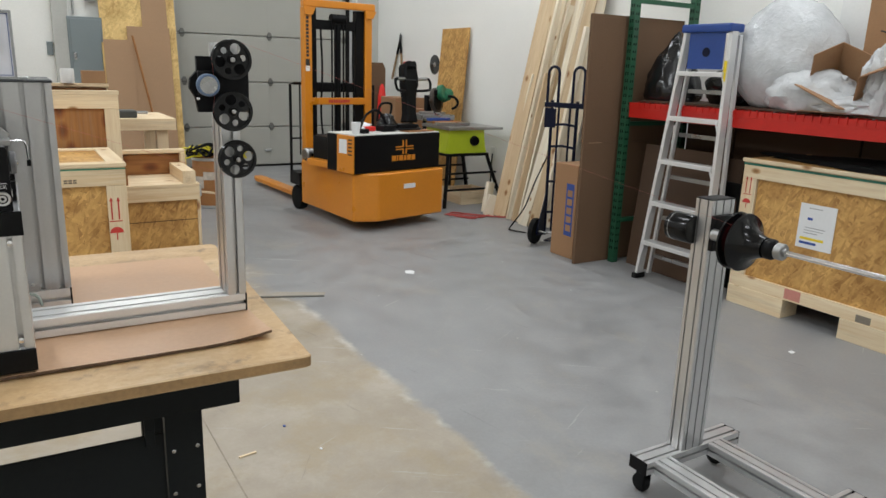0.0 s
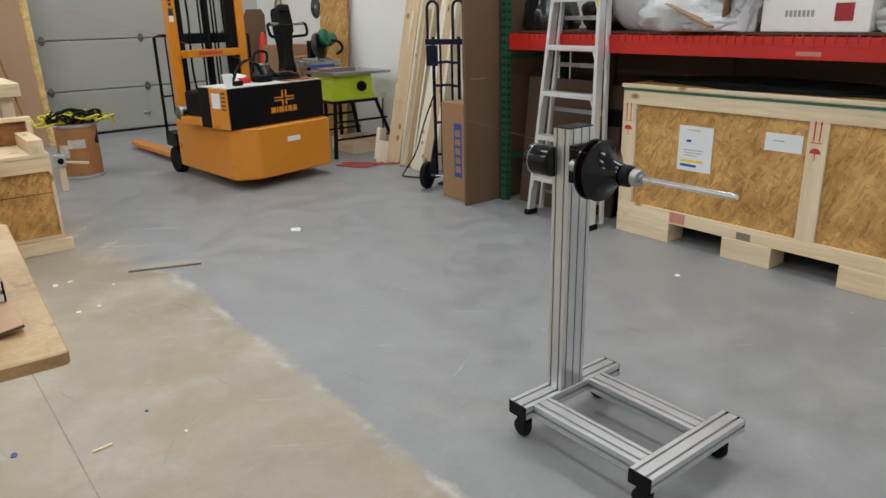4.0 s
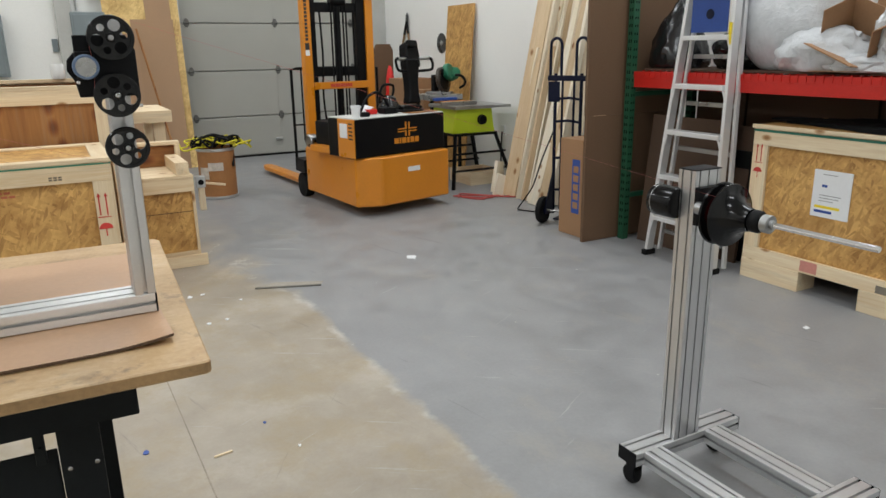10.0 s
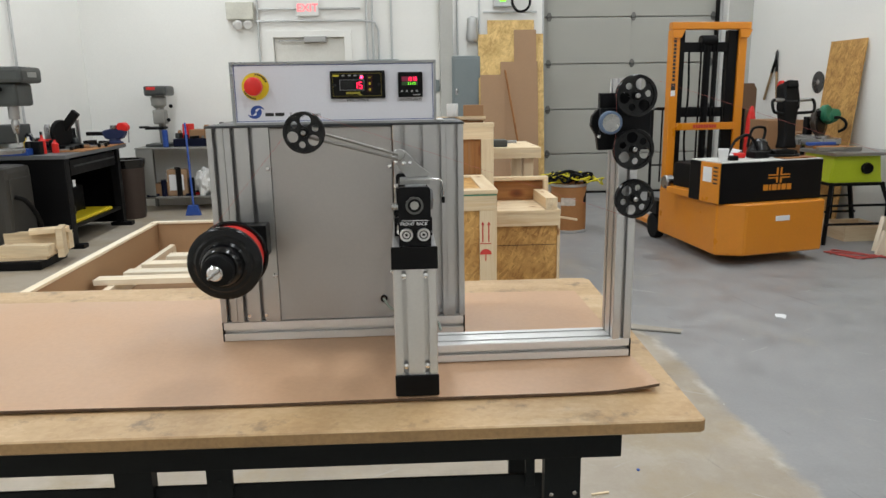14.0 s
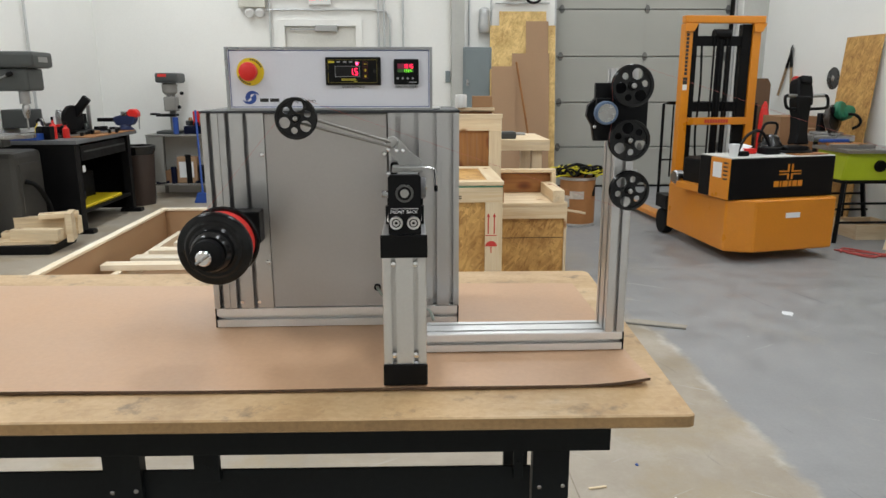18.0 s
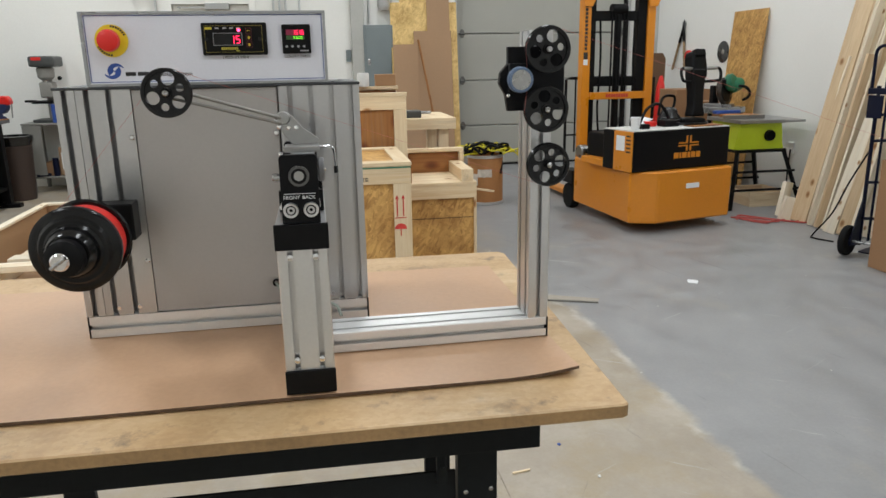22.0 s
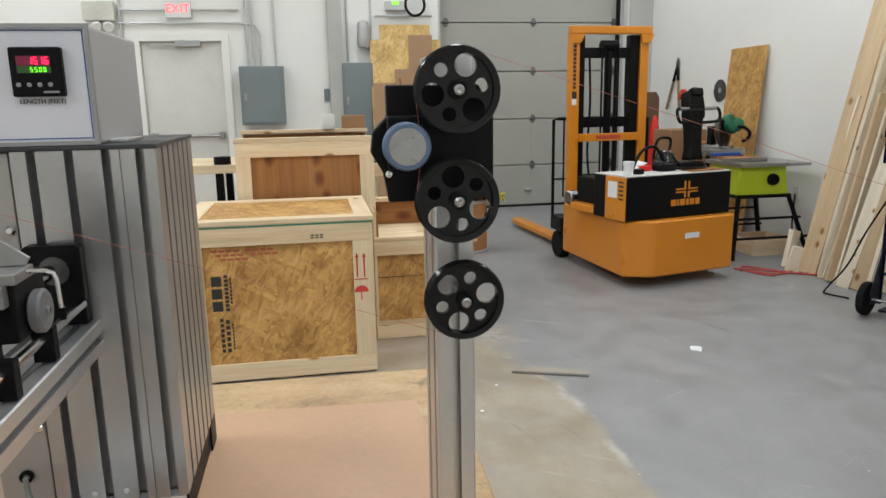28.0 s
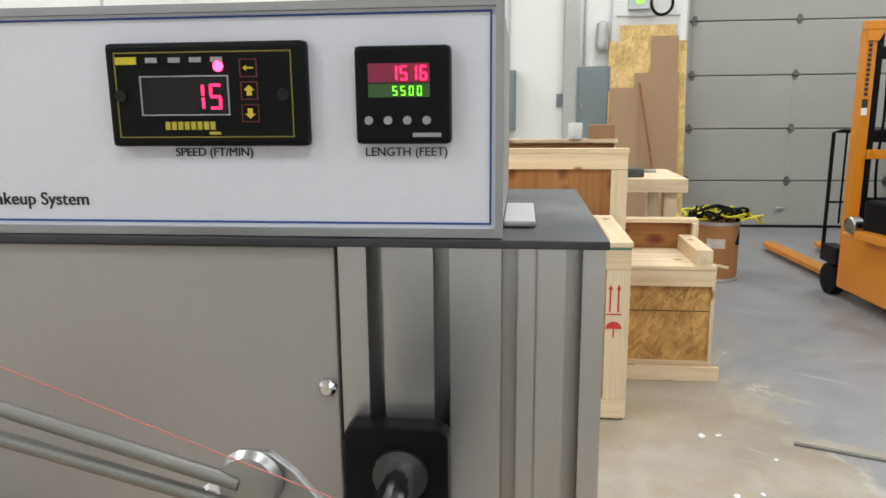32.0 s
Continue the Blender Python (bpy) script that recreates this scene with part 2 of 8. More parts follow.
def timber(name, axis, light, dark, grain=14.0, rough=0.6, each=0.25, knots=3.2, big=1.0, grime=0.35):
    """Sawn wood with its grain along one axis."""
    m, nt, bs = nodes_of(name)
    sc = {"x": (0.05, 1, 1), "y": (1, 0.05, 1), "z": (1, 1, 0.05)}[axis]
    vec = coords(nt, sc)
    oi = nt.nodes.new("ShaderNodeObjectInfo")
    shift = nt.nodes.new("ShaderNodeVectorMath")
    shift.operation = "ADD"
    nt.links.new(vec, shift.inputs[0])
    nt.links.new(sums(nt, "MULTIPLY", oi.outputs["Random"], 37.0), shift.inputs[1])
    vec = shift.outputs[0]
    n1, n2 = noise_of(nt, vec, grain, 6, 0.6), noise_of(nt, vec, grain * 9, 3)
    f = sums(nt, "ADD", sums(nt, "MULTIPLY", n1, 0.65), sums(nt, "MULTIPLY", n2, 0.35))
    col = ramp(nt, f, [(0.33, dark), (0.48, tuple((a + b) / 2 for a, b in zip(light, dark))), (0.62, light)])
    if knots:
        sep = nt.nodes.new("ShaderNodeSeparateXYZ")
        nt.links.new(coords(nt), sep.inputs[0])
        i = "xyz".index(axis)
        flat = nt.nodes.new("ShaderNodeCombineXYZ")
        shift2 = sums(nt, "MULTIPLY", oi.outputs["Random"], 53.0)
        nt.links.new(sums(nt, "ADD", sums(nt, "MULTIPLY", sep.outputs[i], 0.55), shift2), flat.inputs[0])
        nt.links.new(sums(nt, "ADD", sep.outputs[(i + 1) % 3], sums(nt, "MULTIPLY", sep.outputs[(i + 2) % 3], 1.0)), flat.inputs[1])
        v = nt.nodes.new("ShaderNodeTexVoronoi")
        v.voronoi_dimensions = "2D"
        v.inputs["Scale"].default_value = knots
        nt.links.new(flat.outputs[0], v.inputs["Vector"])
        k = ramp(nt, v.outputs["Distance"], [(0.015 * big, (0.38, 0.24, 0.14)), (0.035 * big, (0.62, 0.44, 0.30)), (0.065 * big, (1, 1, 1))])
        col = mixed(nt, 1.0, col, k, "MULTIPLY")
    col = mixed(nt, 1.0, col, ramp(nt, oi.outputs["Random"], [(0.0, (1 - each,) * 3), (1.0, (1, 1, 1))]), "MULTIPLY")
    if grime:
        # handling marks: scuffed patches with ragged edges
        scuff = ramp(nt, noise_of(nt, vec, 6.0, 9, 0.74), [(0.54, (0, 0, 0)), (0.66, (grime,) * 3)])
        col = mixed(nt, scuff, col, (0.30, 0.24, 0.17))
    nt.links.new(col, bs.inputs["Base Color"])
    bs.inputs["Roughness"].default_value = rough
    relief(nt, bs, f, 0.25, 0.001)
    return m


def flakes(name, plane, light, mid, dark, size=46.0):
    """Strand board: long flat strands pressed over one another at many angles."""
    m, nt, bs = nodes_of(name)
    ax = {"xz": 1, "yz": 0, "xy": 2}[plane]
    long_way = {"xz": 0, "yz": 1, "xy": 0}[plane]
    base = coords(nt)
    col, height = None, None
    for k, (ang, cut) in enumerate(((0.25, 0.0), (1.75, 0.42), (2.65, 0.55), (0.85, 0.6), (1.25, 0.74))):
        rot = nt.nodes.new("ShaderNodeMapping")
        turn = [0, 0, 0]
        turn[ax] = ang
        rot.inputs["Rotation"].default_value = turn
        rot.inputs["Location"].default_value = (0.37 * k, 0.23 * k, 0.51 * k)
        nt.links.new(base, rot.inputs[0])
        st = nt.nodes.new("ShaderNodeMapping")
        sc = [1.0, 1.0, 1.0]
        sc[long_way], sc[ax] = 0.2, 0.05
        st.inputs["Scale"].default_value = sc
        nt.links.new(rot.outputs[0], st.inputs[0])
        v = nt.nodes.new("ShaderNodeTexVoronoi")
        v.inputs["Scale"].default_value = size * (1 + 0.12 * k)
        nt.links.new(st.outputs[0], v.inputs["Vector"])
        sep = nt.nodes.new("ShaderNodeSeparateColor")
        nt.links.new(v.outputs["Color"], sep.inputs[0])
        fibre = noise_of(nt, st.outputs[0], size * 5, 3)
        tone = sums(nt, "ADD", sums(nt, "MULTIPLY", sep.outputs[0], 0.75), sums(nt, "MULTIPLY", fibre, 0.3))
        c = ramp(nt, tone, [(0.1, dark), (0.35, mid), (0.75, light), (1.0, tuple(min(1, q * 1.15) for q in light))])
        if col is None:
            col, height = c, sep.outputs[1]
        else:
            on = sums(nt, "GREATER_THAN", sep.outputs[2], cut)
            col = mixed(nt, on, col, c)
            height = sums(nt, "MAXIMUM", height, sums(nt, "MULTIPLY", on, sep.outputs[1]))
    col = mixed(nt, 0.3, col, ramp(nt, noise_of(nt, base, 3.0, 4), [(0.3, mid), (0.7, light)]))
    # damp, darker patches at the scale of a hand and of a whole sheet
    col = mixed(nt, 1.0, col, ramp(nt, noise_of(nt, base, 4.5, 7, 0.68), [(0.34, (0.66, 0.58, 0.48)), (0.56, (1, 1, 1))]), "MULTIPLY")
    nt.links.new(col, bs.inputs["Base Color"])
    bs.inputs["Roughness"].default_value = 0.6
    relief(nt, bs, height, 0.2, 0.001)
    return m


def glow(name, colour, strength):
    m, nt, bs = nodes_of(name)
    bs.inputs["Base Color"].default_value = (*colour, 1)
    bs.inputs["Emission Color"].default_value = (*colour, 1)
    bs.inputs["Emission Strength"].default_value = strength
    return m


def floor_paint():
    """Bare concrete, and beyond a worn border line old grey-blue floor paint."""
    m, nt, bs = nodes_of("concrete_floor")
    vec = coords(nt)
    sep = nt.nodes.new("ShaderNodeSeparateXYZ")
    nt.links.new(vec, sep.inputs[0])
    x, y = sep.outputs[0], sep.outputs[1]
    wob = sums(nt, "SUBTRACT", noise_of(nt, vec, 2.6, 8, 0.65), 0.5)
    far = sums(nt, "MAXIMUM", sums(nt, "SUBTRACT", y, 3.6), 0.0)
    edge = sums(nt, "ADD", sums(nt, "SUBTRACT", x, 1.33), sums(nt, "MULTIPLY", far, 0.2))
    spread = sums(nt, "MINIMUM", sums(nt, "ADD", sums(nt, "MULTIPLY", far, 1.2), 0.2), 1.3)
    edge = sums(nt, "ADD", edge, sums(nt, "MULTIPLY", wob, spread))
    painted = nt.nodes.new("ShaderNodeMapRange")
    nt.links.new(sums(nt, "DIVIDE", edge, sums(nt, "ADD", sums(nt, "MULTIPLY", far, 6.0), 1.0)), painted.inputs[0])
    painted.inputs[1].default_value, painted.inputs[2].default_value = -0.02, 0.03
    pt = painted.outputs[0]
    big, mid, fine = noise_of(nt, vec, 0.9, 6, 0.6), noise_of(nt, vec, 5.0, 7, 0.65), noise_of(nt, vec, 70.0, 4)
    bare = ramp(nt, sums(nt, "ADD", sums(nt, "MULTIPLY", big, 0.5), sums(nt, "MULTIPLY", mid, 0.5)), [(0.3, (0.29, 0.243, 0.185)), (0.5, (0.39, 0.338, 0.27)), (0.7, (0.49, 0.44, 0.365))])
    paint = ramp(nt, sums(nt, "ADD", sums(nt, "MULTIPLY", big, 0.36), sums(nt, "MULTIPLY", mid, 0.64)), [(0.3, (0.208, 0.208, 0.208)), (0.5, (0.262, 0.262, 0.264)), (0.7, (0.316, 0.315, 0.314))])
    # yellowed patches in the bare concrete
    yellowed = ramp(nt, noise_of(nt, coords(nt, (1, 1, 1), (0, 0, 1.1)), 3.4, 8, 0.66), [(0.47, (0, 0, 0)), (0.62, (0.65, 0.65, 0.65))])
    bare = mixed(nt, yellowed, bare, (0.36, 0.285, 0.175))
    pallid = ramp(nt, noise_of(nt, coords(nt, (1, 1, 1), (0, 0, 2.1)), 2.2, 8, 0.7), [(0.55, (0, 0, 0)), (0.7, (0.5, 0.5, 0.5))])
    bare = mixed(nt, pallid, bare, (0.52, 0.47, 0.40))
    # tan scuffs worn through the paint
    worn = ramp(nt, noise_of(nt, coords(nt, (1, 0.7, 1), (0, 0, 0.5)), 1.7, 9, 0.72), [(0.55, (0, 0, 0)), (0.72, (0.45, 0.45, 0.45))])
    paint = mixed(nt, worn, paint, (0.37, 0.33, 0.27))
    lip = nt.nodes.new("ShaderNodeMapRange")
    nt.links.new(sums(nt, "ABSOLUTE", edge), lip.inputs[0])
    lip.inputs[1].default_value, lip.inputs[2].default_value, lip.inputs[3].default_value, lip.inputs[4].default_value = 0.0, 0.035, 0.55, 0.0
    lipm = sums(nt, "MULTIPLY", lip.outputs[0], ramp(nt, noise_of(nt, vec, 4.0, 6), [(0.5, (0, 0, 0)), (0.62, (1, 1, 1))]))
    col = mixed(nt, pt, bare, paint)
    stain = nt.nodes.new("ShaderNodeMapRange")
    nt.links.new(edge, stain.inputs[0])
    stain.inputs[1].default_value, stain.inputs[2].default_value, stain.inputs[3].default_value, stain.inputs[4].default_value = -0.6, -0.05, 0.0, 0.5
    stn = sums(nt, "MULTIPLY", sums(nt, "MULTIPLY", stain.outputs[0], sums(nt, "SUBTRACT", 1.0, pt)), ramp(nt, noise_of(nt, vec, 3.2, 7, 0.6), [(0.38, (0, 0, 0)), (0.62, (1, 1, 1))]))
    col = mixed(nt, stn, col, (0.245, 0.20, 0.14))
    col = mixed(nt, lipm, col, (0.62, 0.60, 0.55))
    # pale paint spatters and dark specks
    v = nt.nodes.new("ShaderNodeTexVoronoi")
    v.inputs["Scale"].default_value = 6.0
    nt.links.new(vec, v.inputs["Vector"])
    sepc = nt.nodes.new("ShaderNodeSeparateColor")
    nt.links.new(v.outputs["Color"], sepc.inputs[0])
    dots = sums(nt, "MULTIPLY", sums(nt, "LESS_THAN", v.outputs["Distance"], 0.035), sums(nt, "GREATER_THAN", sepc.outputs[0], 0.72))
    col = mixed(nt, sums(nt, "MULTIPLY", dots, 0.6), col, (0.66, 0.64, 0.6))
    # scratches
    wv = nt.nodes.new("ShaderNodeTexVoronoi")
    wv.feature = "DISTANCE_TO_EDGE"
    wv.inputs["Scale"].default_value = 0.9
    dist = nt.nodes.new("ShaderNodeVectorMath")
    dist.operation = "ADD"
    nt.links.new(vec, dist.inputs[0])
    nt.links.new(sums(nt, "MULTIPLY", mid, 0.35), dist.inputs[1])
    nt.links.new(dist.outputs[0], wv.inputs["Vector"])
    line = ramp(nt, wv.outputs["Distance"], [(0.0, (0.05, 0.05, 0.05)), (0.012, (0, 0, 0))])
    col = mixed(nt, sums(nt, "MULTIPLY", line, mid), col, (0.52, 0.51, 0.49))
    col = mixed(nt, 0.025, col, ramp(nt, fine, [(0.3, (0.1, 0.1, 0.1)), (0.7, (0.8, 0.8, 0.8))]))
    # drag marks: pale and dark streaks at several angles
    for ang, lo, tone, amount in ((0.6, 0.66, (0.52, 0.52, 0.51), 0.45), (-0.5, 0.67, (0.50, 0.49, 0.47), 0.4), (1.3, 0.66, (0.13, 0.13, 0.135), 0.4), (-1.0, 0.68, (0.15, 0.14, 0.13), 0.35)):
        turned = nt.nodes.new("ShaderNodeMapping")
        turned.inputs["Rotation"].default_value = (0, 0, ang)
        turned.inputs["Location"].default_value = (3.1 * ang, 1.7 * ang, 0)
        nt.links.new(vec, turned.inputs[0])
        drawn = nt.nodes.new("ShaderNodeMapping")
        drawn.inputs["Scale"].default_value = (0.9, 14.0, 1.0)
        nt.links.new(turned.outputs[0], drawn.inputs[0])
        streak = ramp(nt, noise_of(nt, drawn.outputs[0], 1.6, 5, 0.6), [(lo, (0, 0, 0)), (lo + 0.05, (amount, amount, amount))])
        col = mixed(nt, streak, col, tone)
    nt.links.new(col, bs.inputs["Base Color"])
    rr = nt.nodes.new("ShaderNodeMapRange")
    nt.links.new(mid, rr.inputs[0])
    rr.inputs[1].default_value, rr.inputs[2].default_value, rr.inputs[3].default_value, rr.inputs[4].default_value = 0.3, 0.7, 0.32, 0.6
    nt.links.new(rr.outputs[0], bs.inputs["Roughness"])
    relief(nt, bs, sums(nt, "ADD", mid, sums(nt, "MULTIPLY", fine, 0.03)), 0.06, 0.003)
    return m


def bench_board():
    """Worn particle board: fine chips, dull scuffs and darker grease marks."""
    m, nt, bs = nodes_of("worn_bench_board")
    vec = coords(nt)
    v = nt.nodes.new("ShaderNodeTexVoronoi")
    v.inputs["Scale"].default_value = 130.0
    nt.links.new(vec, v.inputs["Vector"])
    chips = nt.nodes.new("ShaderNodeSeparateColor")
    nt.links.new(v.outputs["Color"], chips.inputs[0])
    big, mid = noise_of(nt, vec, 3.5, 7, 0.65), noise_of(nt, coords(nt, (0.4, 1, 1)), 16.0, 6, 0.7)
    col = ramp(nt, sums(nt, "ADD", sums(nt, "MULTIPLY", big, 0.6), sums(nt, "MULTIPLY", mid, 0.4)), [(0.3, (0.29, 0.165, 0.07)), (0.48, (0.50, 0.325, 0.16)), (0.7, (0.66, 0.47, 0.27))])
    col = mixed(nt, 0.12, col, ramp(nt, chips.outputs[0], [(0.0, (0.22, 0.13, 0.06)), (1.0, (0.62, 0.48, 0.30))]))
    spots = ramp(nt, noise_of(nt, vec, 11.0, 8, 0.75), [(0.55, (0, 0, 0)), (0.67, (0.8, 0.8, 0.8))])
    col = mixed(nt, spots, col, (0.17, 0.12, 0.075))
    pale = ramp(nt, noise_of(nt, coords(nt, (0.5, 1, 1), (0, 0, 0.2)), 6.0, 8, 0.7), [(0.54, (0, 0, 0)), (0.68, (0.6, 0.6, 0.6))])
    col = mixed(nt, pale, col, (0.68, 0.53, 0.34))
    nt.links.new(col, bs.inputs["Base Color"])
    bs.inputs["Roughness"].default_value = 0.5
    relief(nt, bs, chips.outputs[1], 0.12, 0.001)
    return m




def milky_film():
    """Wrinkled milky plastic: soft, half see-through, with sharp small creases that catch the light."""
    m, nt, bs = nodes_of("milky_plastic_film")
    vec = coords(nt)
    crease = nt.nodes.new("ShaderNodeTexVoronoi")
    crease.feature = "DISTANCE_TO_EDGE"
    crease.inputs["Scale"].default_value = 11.0
    bent = nt.nodes.new("ShaderNodeVectorMath")
    bent.operation = "ADD"
    nt.links.new(vec, bent.inputs[0])
    nt.links.new(sums(nt, "MULTIPLY", noise_of(nt, vec, 6.0, 5), 0.3), bent.inputs[1])
    nt.links.new(bent.outputs[0], crease.inputs["Vector"])
    fold = ramp(nt, crease.outputs["Distance"], [(0.0, (1, 1, 1)), (0.12, (0, 0, 0))])
    nt.links.new(ramp(nt, noise_of(nt, vec, 7.0, 5), [(0.3, (0.60, 0.62, 0.635)), (0.7, (0.81, 0.83, 0.85))]), bs.inputs["Base Color"])
    bs.inputs["Roughness"].default_value = 0.18
    bs.inputs["Transmission Weight"].default_value = 0.25
    bs.inputs["IOR"].default_value = 1.3
    relief(nt, bs, sums(nt, "ADD", sums(nt, "MULTIPLY", fold, 0.12), sums(nt, "MULTIPLY", noise_of(nt, vec, 13.0, 6, 0.62), 1.0)), 0.5, 0.02)
    return m


PAINT = plain("wall_paint", (0.85, 0.845, 0.81), 0.75, vary=0.05, fine=90, coarse=0.7, bump=0.1)
CEILING = plain("ceiling_paint", (0.7, 0.7, 0.67), 0.85, vary=0.06)
FLOOR = floor_paint()
DOORW = plain("door_paint", (0.73, 0.72, 0.67), 0.45, vary=0.11, coarse=2.4)
SECTION = plain("garage_door_paint", (0.385, 0.382, 0.343), 0.5, vary=0.06, coarse=2.0, fine=200)
STEEL = plain("bare_steel", (0.37, 0.37, 0.37), 0.3, 1.0, 0.12, 120, 8)
CHROME = plain("polished_steel", (0.75, 0.75, 0.76), 0.16, 1.0, 0.06, 200, 20, 0.02, 0.06)
ALU = plain("anodised_aluminium", (0.64, 0.64, 0.645), 0.35, 0.88, 0.05, 240, 5, 0.012, 0.04)
# darker copy of ALU, with the dim room's reflection put into the colour
MACHALU = plain("machine_aluminium_dim", (0.49, 0.49, 0.495), 0.34, 0.9, 0.05, 240, 5, 0.012, 0.04)
# paler, less metallic copy: the ceiling's reflection on the rails is in the colour
RAILALU = plain("rail_aluminium_sheen", (0.76, 0.76, 0.755), 0.36, 0.5, 0.05, 240, 5, 0.012, 0.04)
ALU_DULL = plain("brushed_aluminium", (0.38, 0.38, 0.375), 0.36, 0.95, 0.1, 60, 5, 0.05)
SHEET = plain("grey_sheet_metal", (0.395, 0.38, 0.365), 0.42, 0.4, 0.04, 180, 4, 0.04, 0.05)
BOXGREY = plain("pale_grey_powder_coat", (0.72, 0.73, 0.80), 0.42, 0.0, 0.04, 300, 5, 0.05, 0.06)
BOXBODY = plain("grey_box_steel", (0.41, 0.40, 0.395), 0.42, 0.1, 0.06, 200, 4, 0.05, 0.06)
BOXEDGE = plain("silver_trim", (0.34, 0.35, 0.36), 0.35, 0.9, 0.05, 200, 6, 0.03)
BLACK = plain("black_plastic", (0.006, 0.006, 0.0065), 0.42, 0.0, 0.2, 150, 8, 0.05, spec=0.12)
SATIN = plain("black_anodised_plate", (0.007, 0.007, 0.008), 0.4, 0.0, 0.2, 200, 10, 0.03, spec=0.12)
GLOSS = plain("glossy_black_plastic", (0.006, 0.006, 0.0065), 0.18, 0.0, 0.15, 150, 8, 0.02, 0.05, spec=0.28)
RUBBER = plain("black_rubber", (0.011, 0.011, 0.011), 0.75, 0.0, 0.25, 90, 8, 0.15, spec=0.12)
BENCHSTEEL = plain("charcoal_painted_steel", (0.009, 0.011, 0.012), 0.5, 0.0, 0.25, 90, 4, 0.08, spec=0.12)
SLATE = plain("slate_grey_plate", (0.04, 0.043, 0.048), 0.42, 0.2, 0.12, 200, 8, 0.03)
PARTICLE = bench_board()
BENCHEDGE = plain("bench_board_edge", (0.31, 0.19, 0.085), 0.7, 0, 0.3, 120, 10, 0.3)
CARD = plain("brown_cardboard", (0.505, 0.312, 0.187), 0.46, 0, 0.08, 110, 2.5, 0.1)
CARDDARK = plain("dark_cardboard_edge", (0.1, 0.06, 0.035), 0.9, 0, 0.4, 200, 20, 0.4)
CARDBOX = plain("kraft_cardboard", (0.36, 0.20, 0.10), 0.82, 0, 0.1, 80, 2.2, 0.12, each=0.15)
# kraft brown lowered so that the shade under the rack is in the colour
CARDDIM = plain("dark_kraft_cardboard", (0.085, 0.048, 0.028), 0.85, 0, 0.15, 80, 2.2, 0.12, each=0.15)
PINE = {a: timber("pine_" + a, a, (0.89, 0.745, 0.52), (0.72, 0.52, 0.30), each=0.16) for a in "xyz"}
PALES = {a: timber("pale_pine_" + a, a, (0.98, 0.90, 0.74), (0.86, 0.71, 0.49), each=0.2, knots=5.0, grime=0.2) for a in "xyz"}
PALE = PALES["z"]
CARDTALL = plain("old_brown_cardboard", (0.14, 0.079, 0.042), 0.82, 0, 0.12, 80, 2.2, 0.12)
MILL = plain("mill_finish_aluminium", (0.72, 0.72, 0.715), 0.42, 0.5, 0.06, 120, 6, 0.05)
PLY = {a: timber("plywood_" + a, a, (0.44, 0.195, 0.052), (0.24, 0.088, 0.022), 7, 0.6, 0.12, 5.5, 3.2) for a in "xz"}
OSB = {p: flakes("strand_board_" + p, p, (0.68, 0.405, 0.135), (0.50, 0.27, 0.076), (0.29, 0.135, 0.037), 50.0) for p in ("xz", "yz", "xy")}
OSBY = flakes("yellow_strand_board", "xz", (0.80, 0.58, 0.24), (0.70, 0.47, 0.17), (0.50, 0.30, 0.10))
CARDTAN = plain("tan_cardboard", (0.40, 0.25, 0.145), 0.82, 0, 0.08, 80, 2.2, 0.1, each=0.2)
ORANGE = plain("orange_truck_paint", (0.66, 0.232, 0.012), 0.36, 0, 0.07, 50, 2.5, 0.06, coat=0.2)
RED = plain("red_rack_paint", (0.53, 0.016, 0.010), 0.4, 0, 0.14, 60, 3, 0.08)
GREEN = plain("dark_green_rack_paint", (0.016, 0.09, 0.045), 0.45, 0, 0.18, 60, 4, 0.08)
LIME = plain("lime_green_plastic", (0.48, 0.60, 0.02), 0.42, 0, 0.1, 90, 4)
SAWGREEN = plain("green_tool_plastic", (0.012, 0.14, 0.07), 0.4, 0, 0.15, 90, 6)
BLUE = plain("blue_plastic", (0.022, 0.075, 0.33), 0.4, 0, 0.15, 90, 5)
NAVY = plain("navy_painted_tube", (0.0035, 0.0055, 0.022), 0.4, 0.0, 0.2, 90, 5, spec=0.2)
PAPER = plain("white_paper", (0.78, 0.79, 0.80), 0.7, 0, 0.04, 60, 4, 0.04)
INK = plain("black_ink", (0.03, 0.03, 0.03), 0.8, 0, 0.2)
INKGREY = plain("grey_ink", (0.32, 0.32, 0.33), 0.8, 0, 0.1)
REDINK = plain("red_stencil_ink", (0.55, 0.05, 0.04), 0.8, 0, 0.2)
BLUEINK = plain("blue_ink", (0.03, 0.075, 0.30), 0.7, 0, 0.15)
YELLOW = plain("yellow_plastic", (0.82, 0.62, 0.02), 0.45, 0, 0.08)
REDCAP = plain("red_plastic_button", (0.72, 0.02, 0.015), 0.35, 0, 0.08)
REDWIRE = plain("red_wire", (0.62, 0.02, 0.015), 0.32, 0, 0.2, 400, 20, 0.3)
WHITE = plain("white_plastic", (0.78, 0.78, 0.76), 0.45, 0, 0.04)
ELECTRIC = plain("grey_enamel", (0.20, 0.235, 0.245), 0.45, 0.1, 0.07, 80, 4)
GALV = plain("galvanised_pipe", (0.55, 0.56, 0.56), 0.4, 0.75, 0.12, 60, 6)
TOOLGREY = plain("hammered_grey_paint", (0.06, 0.065, 0.063), 0.42, 0.2, 0.15, 120, 6, 0.2)
BIN = plain("dark_brown_bin_plastic", (0.045, 0.028, 0.022), 0.55, 0, 0.15)
BAGBLACK = plain("black_bag_film", (0.008, 0.008, 0.009), 0.2, 0, 0.2, 30, 5, 0.4)
